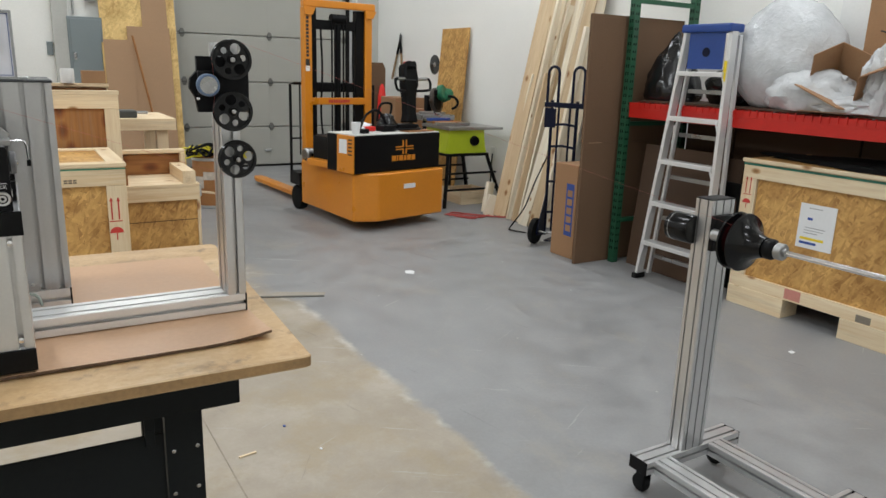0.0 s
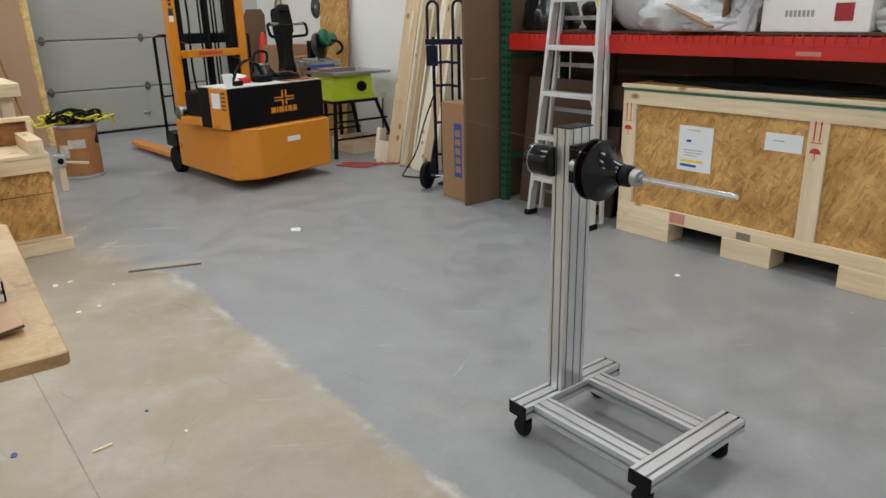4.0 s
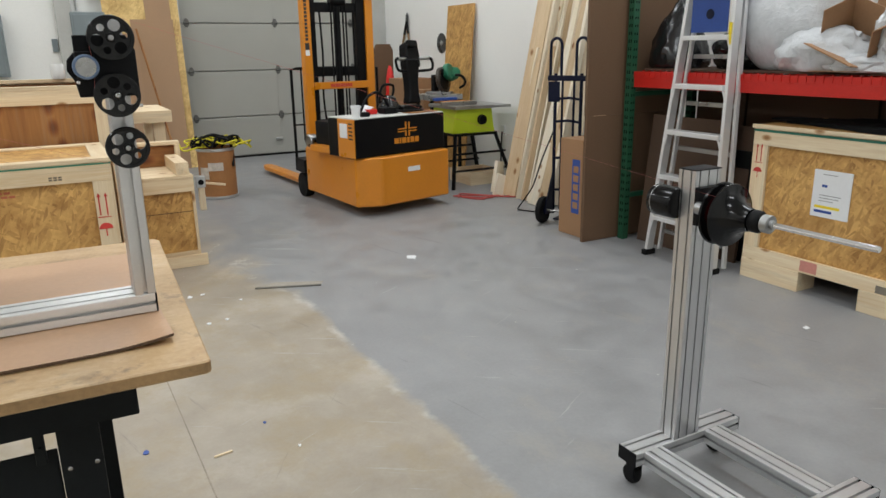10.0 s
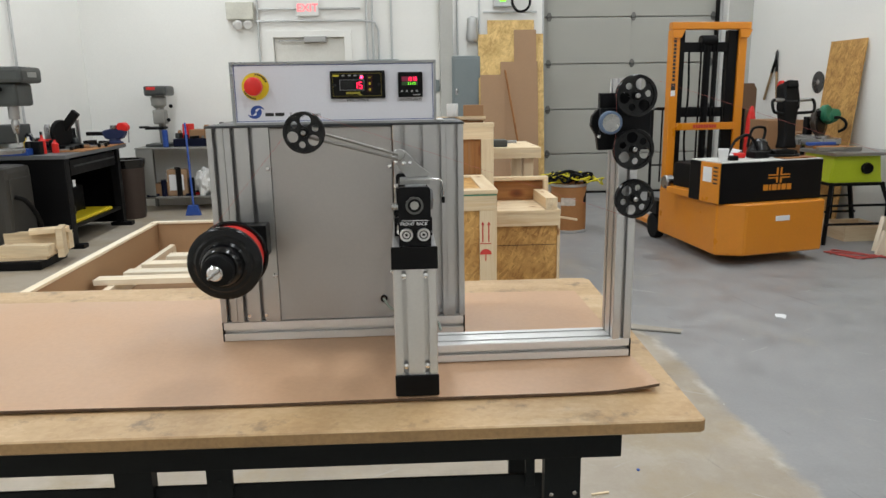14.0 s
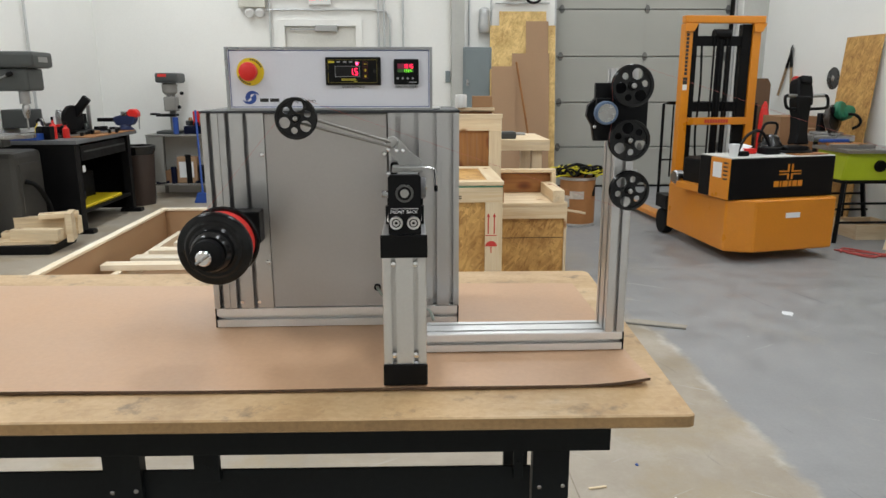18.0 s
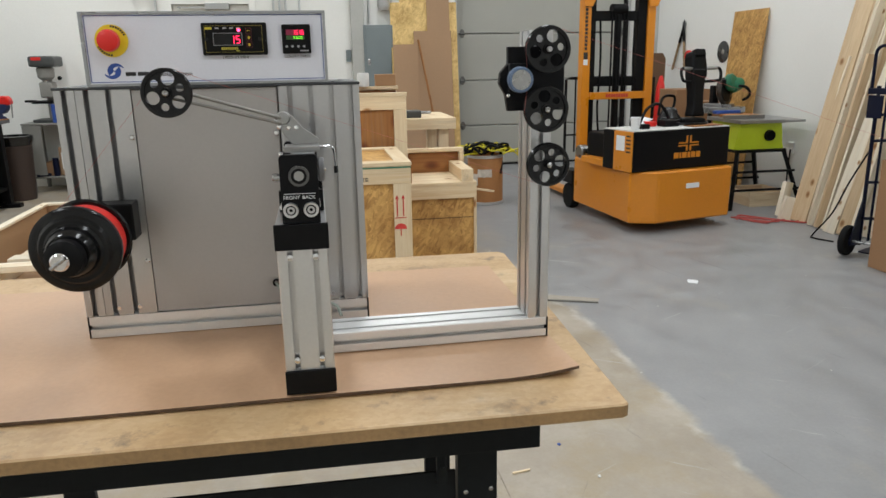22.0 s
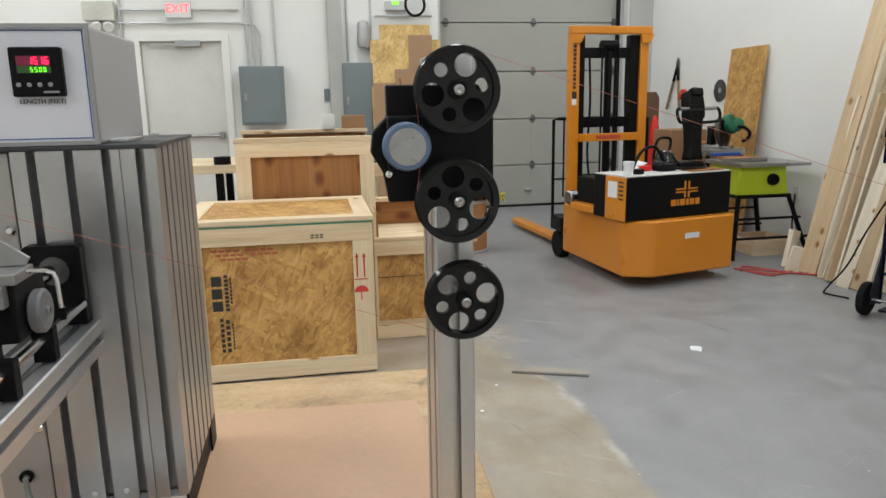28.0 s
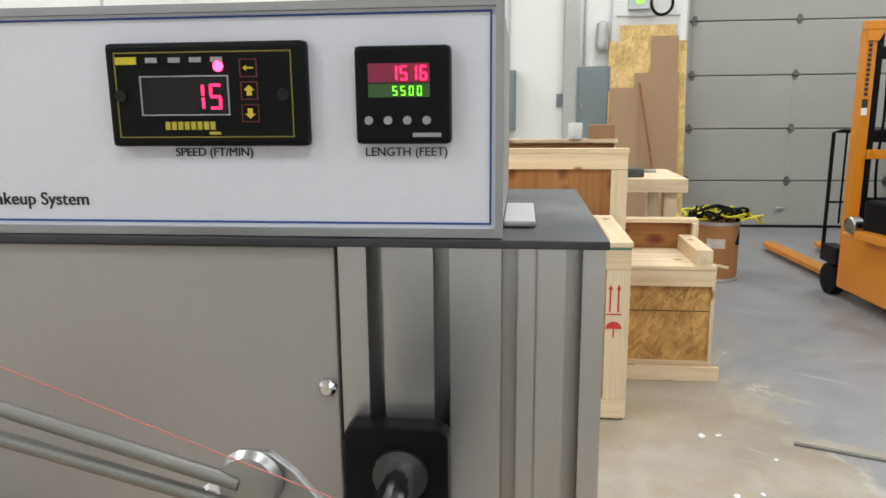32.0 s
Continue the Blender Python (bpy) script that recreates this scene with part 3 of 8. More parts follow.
FILMWHITE = milky_film()
LEDRED = glow("red_led", (1.0, 0.012, 0.07), 3.6)
LAMPRED = glow("red_indicator", (1.0, 0.03, 0.10), 9.0)
LEDGREEN = glow("green_led", (0.22, 1.0, 0.03), 1.5)
EXITRED = glow("exit_letters", (1.0, 0.1, 0.12), 1.6)

# ---- the room ----
X0, X1, Y0, Y1 = -3.85, 4.42, -3.2, 9.25
W = 0.2
DOOR = (-1.60, -0.68, 2.06)
GATE = (1.74, 4.10, 2.92)


def structure(name, bm, material, label):
    return tagged(part(name, bm, material), label, "wall" if "wall" in name else name.split("_")[0], kind="structure")


structure("floor", box(X0 - W, X1 + W, Y0 - W, Y1 + 1.5, -0.15, 0), FLOOR, "bare concrete floor with worn grey-blue paint beyond a border")
structure("ceiling", box(X0 - W, X1 + W, Y0 - W, Y1 + W, CEIL, CEIL + 0.15), CEILING, "plain off-white workshop ceiling")
structure("wall_west", box(X0 - W, X0, Y0, Y1, 0, CEIL), PAINT, "smooth white painted workshop wall")
structure("wall_east", box(X1, X1 + W, Y0, Y1, 0, CEIL), PAINT, "smooth white painted workshop wall")
structure("wall_south", box(X0 - W, X1 + W, Y0 - W, Y0, 0, CEIL), PAINT, "smooth white painted workshop wall")
nw = box(X0 - W, DOOR[0], Y1, Y1 + W, 0, CEIL)
box(DOOR[0], DOOR[1], Y1, Y1 + W, DOOR[2], CEIL, bm=nw)
box(DOOR[1], GATE[0], Y1, Y1 + W, 0, CEIL, bm=nw)
box(GATE[0], GATE[1], Y1, Y1 + W, GATE[2], CEIL, bm=nw)
box(GATE[1], X1 + W, Y1, Y1 + W, 0, CEIL, bm=nw)
structure("wall_north", nw, PAINT, "white painted wall with an exit door and a garage door")
structure("wall_outer", box(GATE[0] - 0.6, X1 + W, Y1 + 1.3, Y1 + 1.5, 0, 3.2), PAINT, "plain wall that closes off the garage door")

for lx, ly in LAMPS:
    fx = thing("ceiling_light", "white fluorescent ceiling light fixture", "ceiling light", pose(lx, ly, CEIL), "ceiling lights")
    part("housing", box(-0.3, 0.3, -0.62, 0.62, -0.12, 0, 0.01), WHITE, fx)

# exit door
door = tagged(thing("door_1", "closed pale grey steel exit door with closer and push bar", "door"), kind="structure")
fr = box(DOOR[0] - 0.05, DOOR[0] + 0.03, Y1 - 0.03, Y1 + 0.1, 0, DOOR[2] + 0.05, 0.004)
box(DOOR[1] - 0.03, DOOR[1] + 0.05, Y1 - 0.03, Y1 + 0.1, 0, DOOR[2] + 0.05, 0.004, fr)
box(DOOR[0] + 0.03, DOOR[1] - 0.03, Y1 - 0.029, Y1 + 0.1, DOOR[2] - 0.03, DOOR[2] + 0.049, 0.004, fr)
part("door_frame", fr, PAINT, door)
leaf = part("leaf", box(DOOR[0] + 0.034, DOOR[1] - 0.034, Y1 + 0.03, Y1 + 0.075, 0.01, DOOR[2] - 0.034, 0.003), DOORW, door)
part("closer", box(-1.2, -0.93, Y1 - 0.05, Y1 + 0.028, 1.97, 2.04, 0.006), ALU_DULL, door, "grey door closer")
part("closer_arm", box(-1.5, -1.2, Y1 - 0.045, Y1 - 0.03, 1.985, 2.0), ALU_DULL, door)
part("push_bar", cyl((-1.5, Y1 - 0.035, 1.0), (-0.78, Y1 - 0.035, 1.0), 0.022, 14, b=0.005), ALU_DULL, door, "aluminium push bar")
for hx in (-1.5, -0.78):
    part("bar_bracket", box(hx - 0.03, hx + 0.03, Y1 - 0.05, Y1 + 0.029, 0.96, 1.04, 0.006), ALU_DULL, door)

# garage door of wide flat sections
gate = tagged(thing("door_2", "closed pale sectional garage door with hinges and tracks", "garage door"), kind="structure")
SEC = 0.577
HINGE = plain("tarnished_hinge_steel", (0.16, 0.16, 0.15), 0.5, 0.6, 0.2, 60, 8)
for k in range(6):
    z0 = -0.052 + k * SEC
    low, high = max(z0, 0.018), min(z0 + SEC, 2.985)
    bm = box(GATE[0] - 0.06, GATE[1] + 0.06, Y1 + 0.215, Y1 + 0.26, low + 0.0045, high - 0.0045, 0.012)
    part("door_section", bm, SECTION, gate)
    for hx in (1.87, 2.96, 4.0) if high - low > 0.2 else ():
        part("stile", box(hx - 0.022, hx + 0.022, Y1 + 0.2125, Y1 + 0.2147, low + 0.06, high - 0.06, 0.001), SECTION, gate)
    for hx in (1.87, 2.96, 4.0) if k else ():
        hb = prism([(-0.013, -0.05), (0.013, -0.05), (0.034, -0.012), (0.034, 0.014), (0.014, 0.055), (-0.014, 0.055), (-0.034, 0.014), (-0.034, -0.012)], 0.0125, T(hx, Y1 + 0.2125, z0) @ FACE_S, b=0.003)
        cyl((hx - 0.03, Y1 + 0.198, z0), (hx + 0.03, Y1 + 0.198, z0), 0.011, 10, bm=hb)
        part("hinge", hb, HINGE, gate)
part("bottom_seal", box(GATE[0], GATE[1], Y1 + 0.2, Y1 + 0.27, 0.0, 0.024), RUBBER, gate)
for tx in (GATE[0] + 0.03, GATE[1] - 0.03):
    part("track", box(tx - 0.02, tx + 0.02, Y1 + 0.14, Y1 + 0.2, 0.05, GATE[2] - 0.02), GALV, gate)
part("side_seal", box(GATE[1] - 0.075, GATE[1] - 0.052, Y1 + 0.12, Y1 + 0.2, 0.05, GATE[2] - 0.02), RUBBER, gate)
part("pull_handle", box(2.86, 2.95, Y1 + 0.18, Y1 + 0.212, 0.2, 0.23, 0.005), GALV, gate)

COLUMN = plain("grey_column_paint", (0.46, 0.46, 0.43), 0.6, vary=0.1)
# greyish wall strip; its grey also carries the shade of the corner
structure("trim", box(GATE[1] + 0.01, X1 - 0.002, Y1 - 0.012, Y1 - 0.001, 0.001, CEIL - 0.002), COLUMN, "grey strip of wall beside the garage door with corner shade in its colour")
structure("pilaster", box(0.46, 0.62, Y1 - 0.12, Y1, 0, CEIL, 0.006), COLUMN, "grey painted steel column against the wall")

# exit sign and emergency light
sign = thing("exit_sign", "white exit sign with glowing red letters over the door", "exit sign")
part("body", box(-1.27, -1.0, Y1 - 0.05, Y1, 2.275, 2.46, 0.008), WHITE, sign)
text("EXIT", 0.125, T(-1.135, Y1 - 0.052, 2.367) @ FACE_S, EXITRED, "letters", sign, "glowing red letters")
em = thing("emergency_light", "white emergency light box with two lamp heads", "emergency light")
part("body", box(-2.1, -1.78, Y1 - 0.09, Y1, 2.24, 2.44, 0.012), plain("ivory_plastic", (0.62, 0.61, 0.53), 0.5), em)
for ex in (-2.0, -1.88):
    part("lamp_head", lathe([(0, 0), (0.035, 0.0), (0.055, 0.07), (0.045, 0.085), (0, 0.08)], pose(ex + 0.02, Y1 - 0.02, 2.2, 110, 0, 10), 18), WHITE, em, smooth=True)

# conduits and electric boxes
for nm, pts in (
    ("conduit", [(-0.43, Y1 - 0.03, 1.75), (-0.43, Y1 - 0.03, 4.1)]),
    ("conduit", [(-0.36, Y1 - 0.03, 1.75), (-0.36, Y1 - 0.03, 4.1)]),
    ("conduit", [(-1.78, Y1 - 0.03, 2.22), (-1.4, Y1 - 0.03, 2.22), (-0.5, Y1 - 0.03, 2.22), (-0.33, Y1 - 0.03, 2.2), (-0.29, Y1 - 0.03, 2.1), (-0.29, Y1 - 0.03, 1.75)]),
    ("conduit", [(-1.74, Y1 - 0.03, 4.1), (-1.74, Y1 - 0.03, 2.4), (-1.74, Y1 - 0.03, 0.3)]),
    ("conduit", [(-0.13, Y1 - 0.03, 4.1), (-0.13, Y1 - 0.03, 1.2)]),
    ("conduit", [(0.95, Y1 - 0.03, 4.1), (0.95, Y1 - 0.03, 1.2)]),
    ("conduit", [(0.68, Y1 - 0.03, 4.1), (0.68, Y1 - 0.03, 1.8)]),
    ("conduit", [(1.0, Y1 - 0.05, 2.3), (1.3, Y1 - 0.05, 2.3), (1.66, Y1 - 0.05, 2.3)]),
    ("conduit", [(-1.74, Y1 - 0.03, 2.36), (-1.3, Y1 - 0.03, 2.36), (-0.5, Y1 - 0.03, 2.36)]),
    ("conduit", [(-3.82, 7.6, 0.9), (-3.82, 7.6, 4.1)]),
):
    solo(nm, tube(pts, 0.013, 10), GALV, "grey metal electric conduit on the wall", "conduit", group="conduits", smooth=True)


def electric_box(x0, x1, z0, z1, d):
    ob = thing("electric_box", "grey enamelled electric panel on the white wall", "electric box", group="electric boxes")
    part("body", box(x0, x1, Y1 - d, Y1 - 0.001, z0, z1, 0.006), ELECTRIC, ob)
    lid = part("lid", box(x0 + 0.025, x1 - 0.025, Y1 - d - 0.012, Y1 - d, z0 + 0.025, z1 - 0.025, 0.004), ELECTRIC, ob)
    part("latch", box(x0 + 0.04, x0 + 0.07, Y1 - d - 0.025, Y1 - d - 0.012, (z0 + z1) / 2 - 0.05, (z0 + z1) / 2 + 0.03, 0.004), STEEL, lid)


electric_box(-0.53, -0.05, 1.11, 1.75, 0.18)
electric_box(0.60, 0.95, 0.95, 1.78, 0.14)
solo("light_switch", box(0.39, 0.45, Y1 - 0.03, Y1, 1.36, 1.5, 0.004), ELECTRIC, "small grey wall switch box", "switch")

# ---- workbench ----
TOP = 0.866
bench = thing("workbench", "packing workbench with worn board top and charcoal steel frame", "workbench", T(0.395, 1.093, 0) @ pose(0, 0, 0, 0, 0, -1.1) @ T(-0.395, -1.093, 0))
out = [(-1.42, 1.093), (0.395, 1.093), (0.403, 1.098), (0.424, 1.93), (0.412, 1.95), (-1.42, 1.95)]
top_bm = prism(out, 0.022, T(0, 0, TOP - 0.022), b=0.0025)
top_bm.normal_update()
for f in top_bm.faces:
    if abs(f.normal.z) < 0.5:
        f.material_index = 1
part("benchtop", top_bm, [PARTICLE, BENCHEDGE], bench, "scuffed particle board top with a dark sawn edge")
part("apron", box(-1.32, 0.294, 1.165, 1.185, 0.7675, 0.8435, 0.003), BENCHSTEEL, bench)
part("rear_apron", box(-1.32, 0.294, 1.86, 1.88, 0.76, 0.8435, 0.003), BENCHSTEEL, bench)
part("side_apron", box(0.272, 0.293, 1.186, 1.859, 0.76, 0.8435, 0.003), BENCHSTEEL, bench)
part("side_apron", box(-1.319, -1.299, 1.186, 1.859, 0.76, 0.8435, 0.003), BENCHSTEEL, bench)


def bench_leg(first):
    for ly in ((1.19,) if first == -0.552 else (1.19, 1.79)):
        lx = first + (0.02 if ly > 1.5 else 0.0)
        bm = box(lx, lx + 0.062, ly, ly + 0.003, 0.02, 0.842)
        box(lx, lx + 0.003, ly + 0.003, ly + 0.024, 0.02, 0.842, bm=bm)
        box(lx + 0.059, lx + 0.062, ly + 0.003, ly + 0.024, 0.02, 0.842, bm=bm)
        leg = part("leg", bm, BENCHSTEEL, bench)
        part("foot", box(lx - 0.01, lx + 0.072, ly - 0.02, ly + 0.07, 0, 0.02, 0.004), BENCHSTEEL, bench)
        for bx, bz in ((0.012, 0.688), (0.052, 0.690), (0.010, 0.605), (0.050, 0.610)):
            part("bolt", lathe([(0, 0), (0.004, 0.0), (0.004, 0.002), (0.002, 0.003), (0, 0.003)], pose(lx + bx, ly, bz, 90), 8), STEEL, leg)
    part("foot_beam", box(first + 0.004, first + 0.058, 1.194, 1.835, 0.03, 0.09, 0.003), BENCHSTEEL, bench)


for lx in (0.170, -0.552, -1.31):
    bench_leg(lx)
part("modesty_panel", box(-1.25, 0.168, 1.20, 1.206, 0.42, 0.7215, 0.002), BENCHSTEEL, bench, "charcoal sheet steel panel")
for bx, wide in ((-0.40, 0.043), (0.137, 0.016)):
    part("panel_bracket", box(bx, bx + wide, 1.188, 1.199, 0.705, 0.7675, 0.002), BENCHSTEEL, bench)
    part("bolt", cyl((bx + wide / 2, 1.1875, 0.735), (bx + wide / 2, 1.185, 0.735), 0.003, 8), BENCHSTEEL, bench)
part("bottom_shelf", box(-1.24, 0.168, 1.21, 1.8, 0.1, 0.125, 0.003), BENCHSTEEL, bench)

# cardboard sheet on the bench
card = bmesh.new()
nx, ny = 60, 12
grid = []
for i in range(nx + 1):
    row = []
    for j in range(ny + 1):
        u, v = i / nx, j / ny
        x = -1.38 + 1.745 * u
        yf = 1.205 + 0.012 * math.sin(5 * u) * (1 - u) - 0.008 * u
        yb = 1.84 - 0.05 * u + 0.006 * math.sin(9 * u)
        lift = 0.0022 * max(0, 1 - v * 9) * (0.3 + 0.7 * math.sin(9.0 * u + 1.0) ** 2) + (0.010 * max(0, (u - 0.93) / 0.07) ** 2 * max(0, 1 - v * 6))
        row.append((x, yf + (yb - yf) * v, TOP + 0.001 + lift))
    grid.append(row)
th = 0.009
lo = [[card.verts.new((x, y, z)) for x, y, z in r] for r in grid]
hi = [[card.verts.new((x, y, z + (th if j > 1 else 0.0075 if j else 0.005))) for j, (x, y, z) in enumerate(r)] for r in grid]
for i in range(nx):
    for j in range(ny):
        card.faces.new((hi[i][j], hi[i + 1][j], hi[i + 1][j + 1], hi[i][j + 1]))
        card.faces.new((lo[i][j], lo[i][j + 1], lo[i + 1][j + 1], lo[i + 1][j]))
    # edge faces in dark brown, the shade inside the corrugation put into the colour
    f = card.faces.new((lo[i][0], lo[i + 1][0], hi[i + 1][0], hi[i][0]))
    f.material_index = 1
    card.faces.new((lo[i][ny], hi[i][ny], hi[i + 1][ny], lo[i + 1][ny])).material_index = 1
for j in range(ny):
    card.faces.new((lo[0][j], hi[0][j], hi[0][j + 1], lo[0][j + 1])).material_index = 1
    card.faces.new((lo[nx][j], lo[nx][j + 1], hi[nx][j + 1], hi[nx][j])).material_index = 1
solo("cardboard_sheet", card, [CARD, CARDDARK], "flat brown corrugated cardboard sheet lying on the workbench", "cardboard sheet")

# ---- take-up machine on the bench ----
MZ = TOP + 0.011


def notched(w, d, fronts, rights, backs=(), lefts=(), gap=0.0085, deep=0.02):
    """Outline of a box profile with slots at given places along its sides, from the middle of each side."""
    pts = []

    def side(length, places, at):
        pts.append(at(-length / 2, 0))
        for s in places:
            g, h = (gap, deep if places is not rights else 0.012) if abs(s) < 1 else (0.0012, 0.004)
            s = s if abs(s) < 1 else s - math.copysign(1, s)
            if g < 0.002:
                pts.extend([at(s - g / 2, 0), at(s - g * 0.6, h), at(s + g * 0.6, h), at(s + g / 2, 0)])
            else:
                pts.extend([at(s - g / 2, 0), at(s - g / 2, 0.003), at(s - g * 1.3, 0.0035), at(s - g * 1.3, h), at(s + g * 1.3, h), at(s + g * 1.3, 0.0035), at(s + g / 2, 0.003), at(s + g / 2, 0)])

    side(w, fronts, lambda s, i: (s, -d / 2 + i))
    side(d, rights, lambda s, i: (w / 2 - i, s))
    side(w, backs, lambda s, i: (-s, d / 2 - i))
    side(d, lefts, lambda s, i: (-w / 2 + i, -s))
    return pts


mach = thing("takeup_machine", "aluminium wire take-up machine with grey control box", "machine")
MX0, MX1, MY0, MY1, MTOP = -0.428, 0.0645, 1.50, 1.722, 1.304
# corner columns of grooved extrusion
side_slots = [-0.0775, -0.0465, -0.0155, 0.0155, 0.0465, 0.0775]
m_l = prism(notched(0.118, 0.222, [-0.044, -1.027, -0.010, 0.024], [], [], side_slots), MTOP - 0.917, T(MX0 + 0.059, 1.611, 0.917))
part("side_profile", m_l, MACHALU, mach, "grooved aluminium profile")
m_r = prism(notched(0.137, 0.222, [-0.0495, -0.0145, 0.0205, 1.034, 0.053], side_slots), MTOP - 0.917, T(MX1 - 0.0685, 1.611, 0.917))
part("side_profile", m_r, MACHALU, mach, "grooved aluminium profile")
part("front_panel", box(-0.3095, -0.0755, MY0 + 0.0035, MY0 + 0.012, 0.9175, MTOP - 0.001, 0.001), SHEET, mach, "plain grey sheet metal panel")
part("back_panel", box(-0.3095, -0.0755, MY1 - 0.012, MY1 - 0.002, 0.918, MTOP - 0.001), SHEET, mach)
for sx, sz in ((-0.316, 1.226), (-0.081, 1.226), (-0.316, 1.012), (-0.081, 1.012)):
    part("screw", lathe([(0, 0), (0.005, 0), (0.005, 0.002), (0.003, 0.004), (0, 0.004)], pose(sx, MY0 + 0.001, sz, 90), 12), CHROME, mach)
for sx in (-0.372, -0.338, -0.033, 0.0):
    part("slot_bolt", cyl((sx, MY0 + 0.004, 0.93), (sx, MY0 - 0.002, 0.93), 0.0035, 10), CHROME, mach)
fb = prism(notched(0.04, 0.0385, [0.0], [0.0], [0.0], [0.0], deep=0.009), MX1 - MX0 - 0.006, T(MX0 + 0.003, MY0 + 0.02, MZ + 0.0195) @ pose(0, 0, 0, 90, 0, 90))
part("base_rail", fb, RAILALU, mach)
part("base_rail", prism(notched(0.04, 0.0385, [0.0], [0.0], [0.0], [0.0], deep=0.009), MX1 - MX0 - 0.006, T(MX0 + 0.003, MY1 - 0.02, MZ + 0.0195) @ pose(0, 0, 0, 90, 0, 90)), RAILALU, mach)
part("base_rail", box(MX1 - 0.043, MX1 - 0.003, MY0 + 0.041, MY1 - 0.041, MZ, MZ + 0.038, 0.002), BLACK, mach)
part("base_rail", box(MX0 + 0.003, MX0 + 0.043, MY0 + 0.041, MY1 - 0.041, MZ, MZ + 0.038, 0.002), BLACK, mach)
for cx in (MX0, MX1 - 0.003):
    for cy in (MY0, MY1 - 0.04):
        part("end_cap", box(cx, cx + 0.003, cy, cy + 0.04, MZ, MZ + 0.039), BLACK, mach)
part("top_plate", box(MX0 - 0.002, MX1 + 0.0015, MY0 - 0.003, MY1 + 0.003, MTOP + 0.0005, MTOP + 0.005, 0.001), SLATE, mach, "slate grey top plate")
part("top_strip", box(0.0125, 0.030, 1.535, 1.61, MTOP + 0.0055, MTOP + 0.009, 0.001), ALU, mach, "small bright label strip")

# control box
BX0, BX1, BZ0, BZ1, BY = -0.374, 0.012, MTOP + 0.0055, 1.425, 1.504
ctl = part("control_box", box(BX0, BX1, BY + 0.0035, 1.70, BZ0, BZ1, 0.003), BOXBODY, mach, "grey steel control box")
part("front_plate", box(BX0 + 0.001, BX1 - 0.001, BY, BY + 0.003, BZ0 + 0.001, BZ1 - 0.001), BOXGREY, ctl, "pale bluish white front plate with a blue border line")
trim = box(BX0 - 0.001, BX1 + 0.001, BY - 0.004, BY, BZ0, BZ0 + 0.004)
box(BX0 - 0.001, BX1 + 0.001, BY - 0.004, BY, BZ1 - 0.003, BZ1 + 0.001, bm=trim)
box(BX0 - 0.001, BX0 + 0.004, BY - 0.004, BY, BZ0 + 0.004, BZ1 - 0.003, bm=trim)
box(BX1 - 0.003, BX1 + 0.001, BY - 0.004, BY, BZ0 + 0.004, BZ1 - 0.003, bm=trim)
part("trim", trim, BOXEDGE, ctl)
ln = box(BX0 + 0.006, BX1 - 0.005, BY - 0.0006, BY - 0.0002, BZ0 + 0.0062, BZ0 + 0.0072)
box(BX0 + 0.006, BX1 - 0.005, BY - 0.0006, BY - 0.0002, BZ1 - 0.0056, BZ1 - 0.0046, bm=ln)
box(BX0 + 0.006, BX0 + 0.007, BY - 0.0006, BY - 0.0002, BZ0 + 0.0072, BZ1 - 0.0056, bm=ln)
box(BX1 - 0.006, BX1 - 0.005, BY - 0.0006, BY - 0.0002, BZ0 + 0.0072, BZ1 - 0.0056, bm=ln)
part("border_line", ln, BLUEINK, ctl)
STOP = (-0.329, 1.381)
part("stop_plate", lathe([(0, 0), (0.0255, 0), (0.0255, 0.002), (0, 0.002)], pose(STOP[0], BY - 0.0005, STOP[1], 90), 32), YELLOW, ctl, "yellow emergency stop ring")
part("stop_button", lathe([(0, 0), (0.010, 0), (0.010, 0.010), (0.0165, 0.012), (0.0175, 0.018), (0.016, 0.025), (0.010, 0.028), (0, 0.029)], pose(STOP[0], BY - 0.0025, STOP[1], 90), 28), REDCAP, ctl, "red mushroom stop button", smooth=True)
for k in range(14):
    a = math.radians(25 + 10 * k) if k < 7 else math.radians(205 + 10 * (k - 7))
    cx, cz = STOP[0] + 0.0225 * math.cos(a), STOP[1] + 0.0225 * math.sin(a)
    part("lettering_bar", box(-0.0013, 0.0013, -0.0032, -0.0026, -0.0016, 0.0016, m=T(cx, BY, cz) @ Matrix.Rotation(-a + math.pi / 2, 4, "Y")), INK, ctl)
# swirl emblem
for k, (a0, a1, mt, off) in enumerate(((20, 215, BLUEINK, 0.003), (200, 395, BLUEINK, -0.003))):
    em_pts = []
    for s in range(13):
        a = math.radians(a0 + (a1 - a0) * s / 12)
        em_pts.append((0.0135 * math.cos(a) + off, 0.0125 * math.sin(a)))
    for s in range(12, -1, -1):
        a = math.radians(a0 + (a1 - a0) * s / 12)
        em_pts.append((0.0078 * math.cos(a) + off * 2.2, 0.0042 * math.sin(a) + (0.003 if k == 0 else -0.003)))
    part("emblem", prism(em_pts, 0.0005, T(-0.331, BY - 0.0002, 1.3335) @ FACE_S), mt, ctl)
text("Takeup System", 0.0098, T(-0.209, BY - 0.0003, 1.3275) @ FACE_S, INK, "lettering", ctl, align="RIGHT")
for bx0, bx1 in ((-0.314, -0.298), (-0.295, -0.278)):
    part("lettering_bar", box(bx0, bx1, BY - 0.0007, BY - 0.0002, 1.3255, 1.3318), INK, ctl)

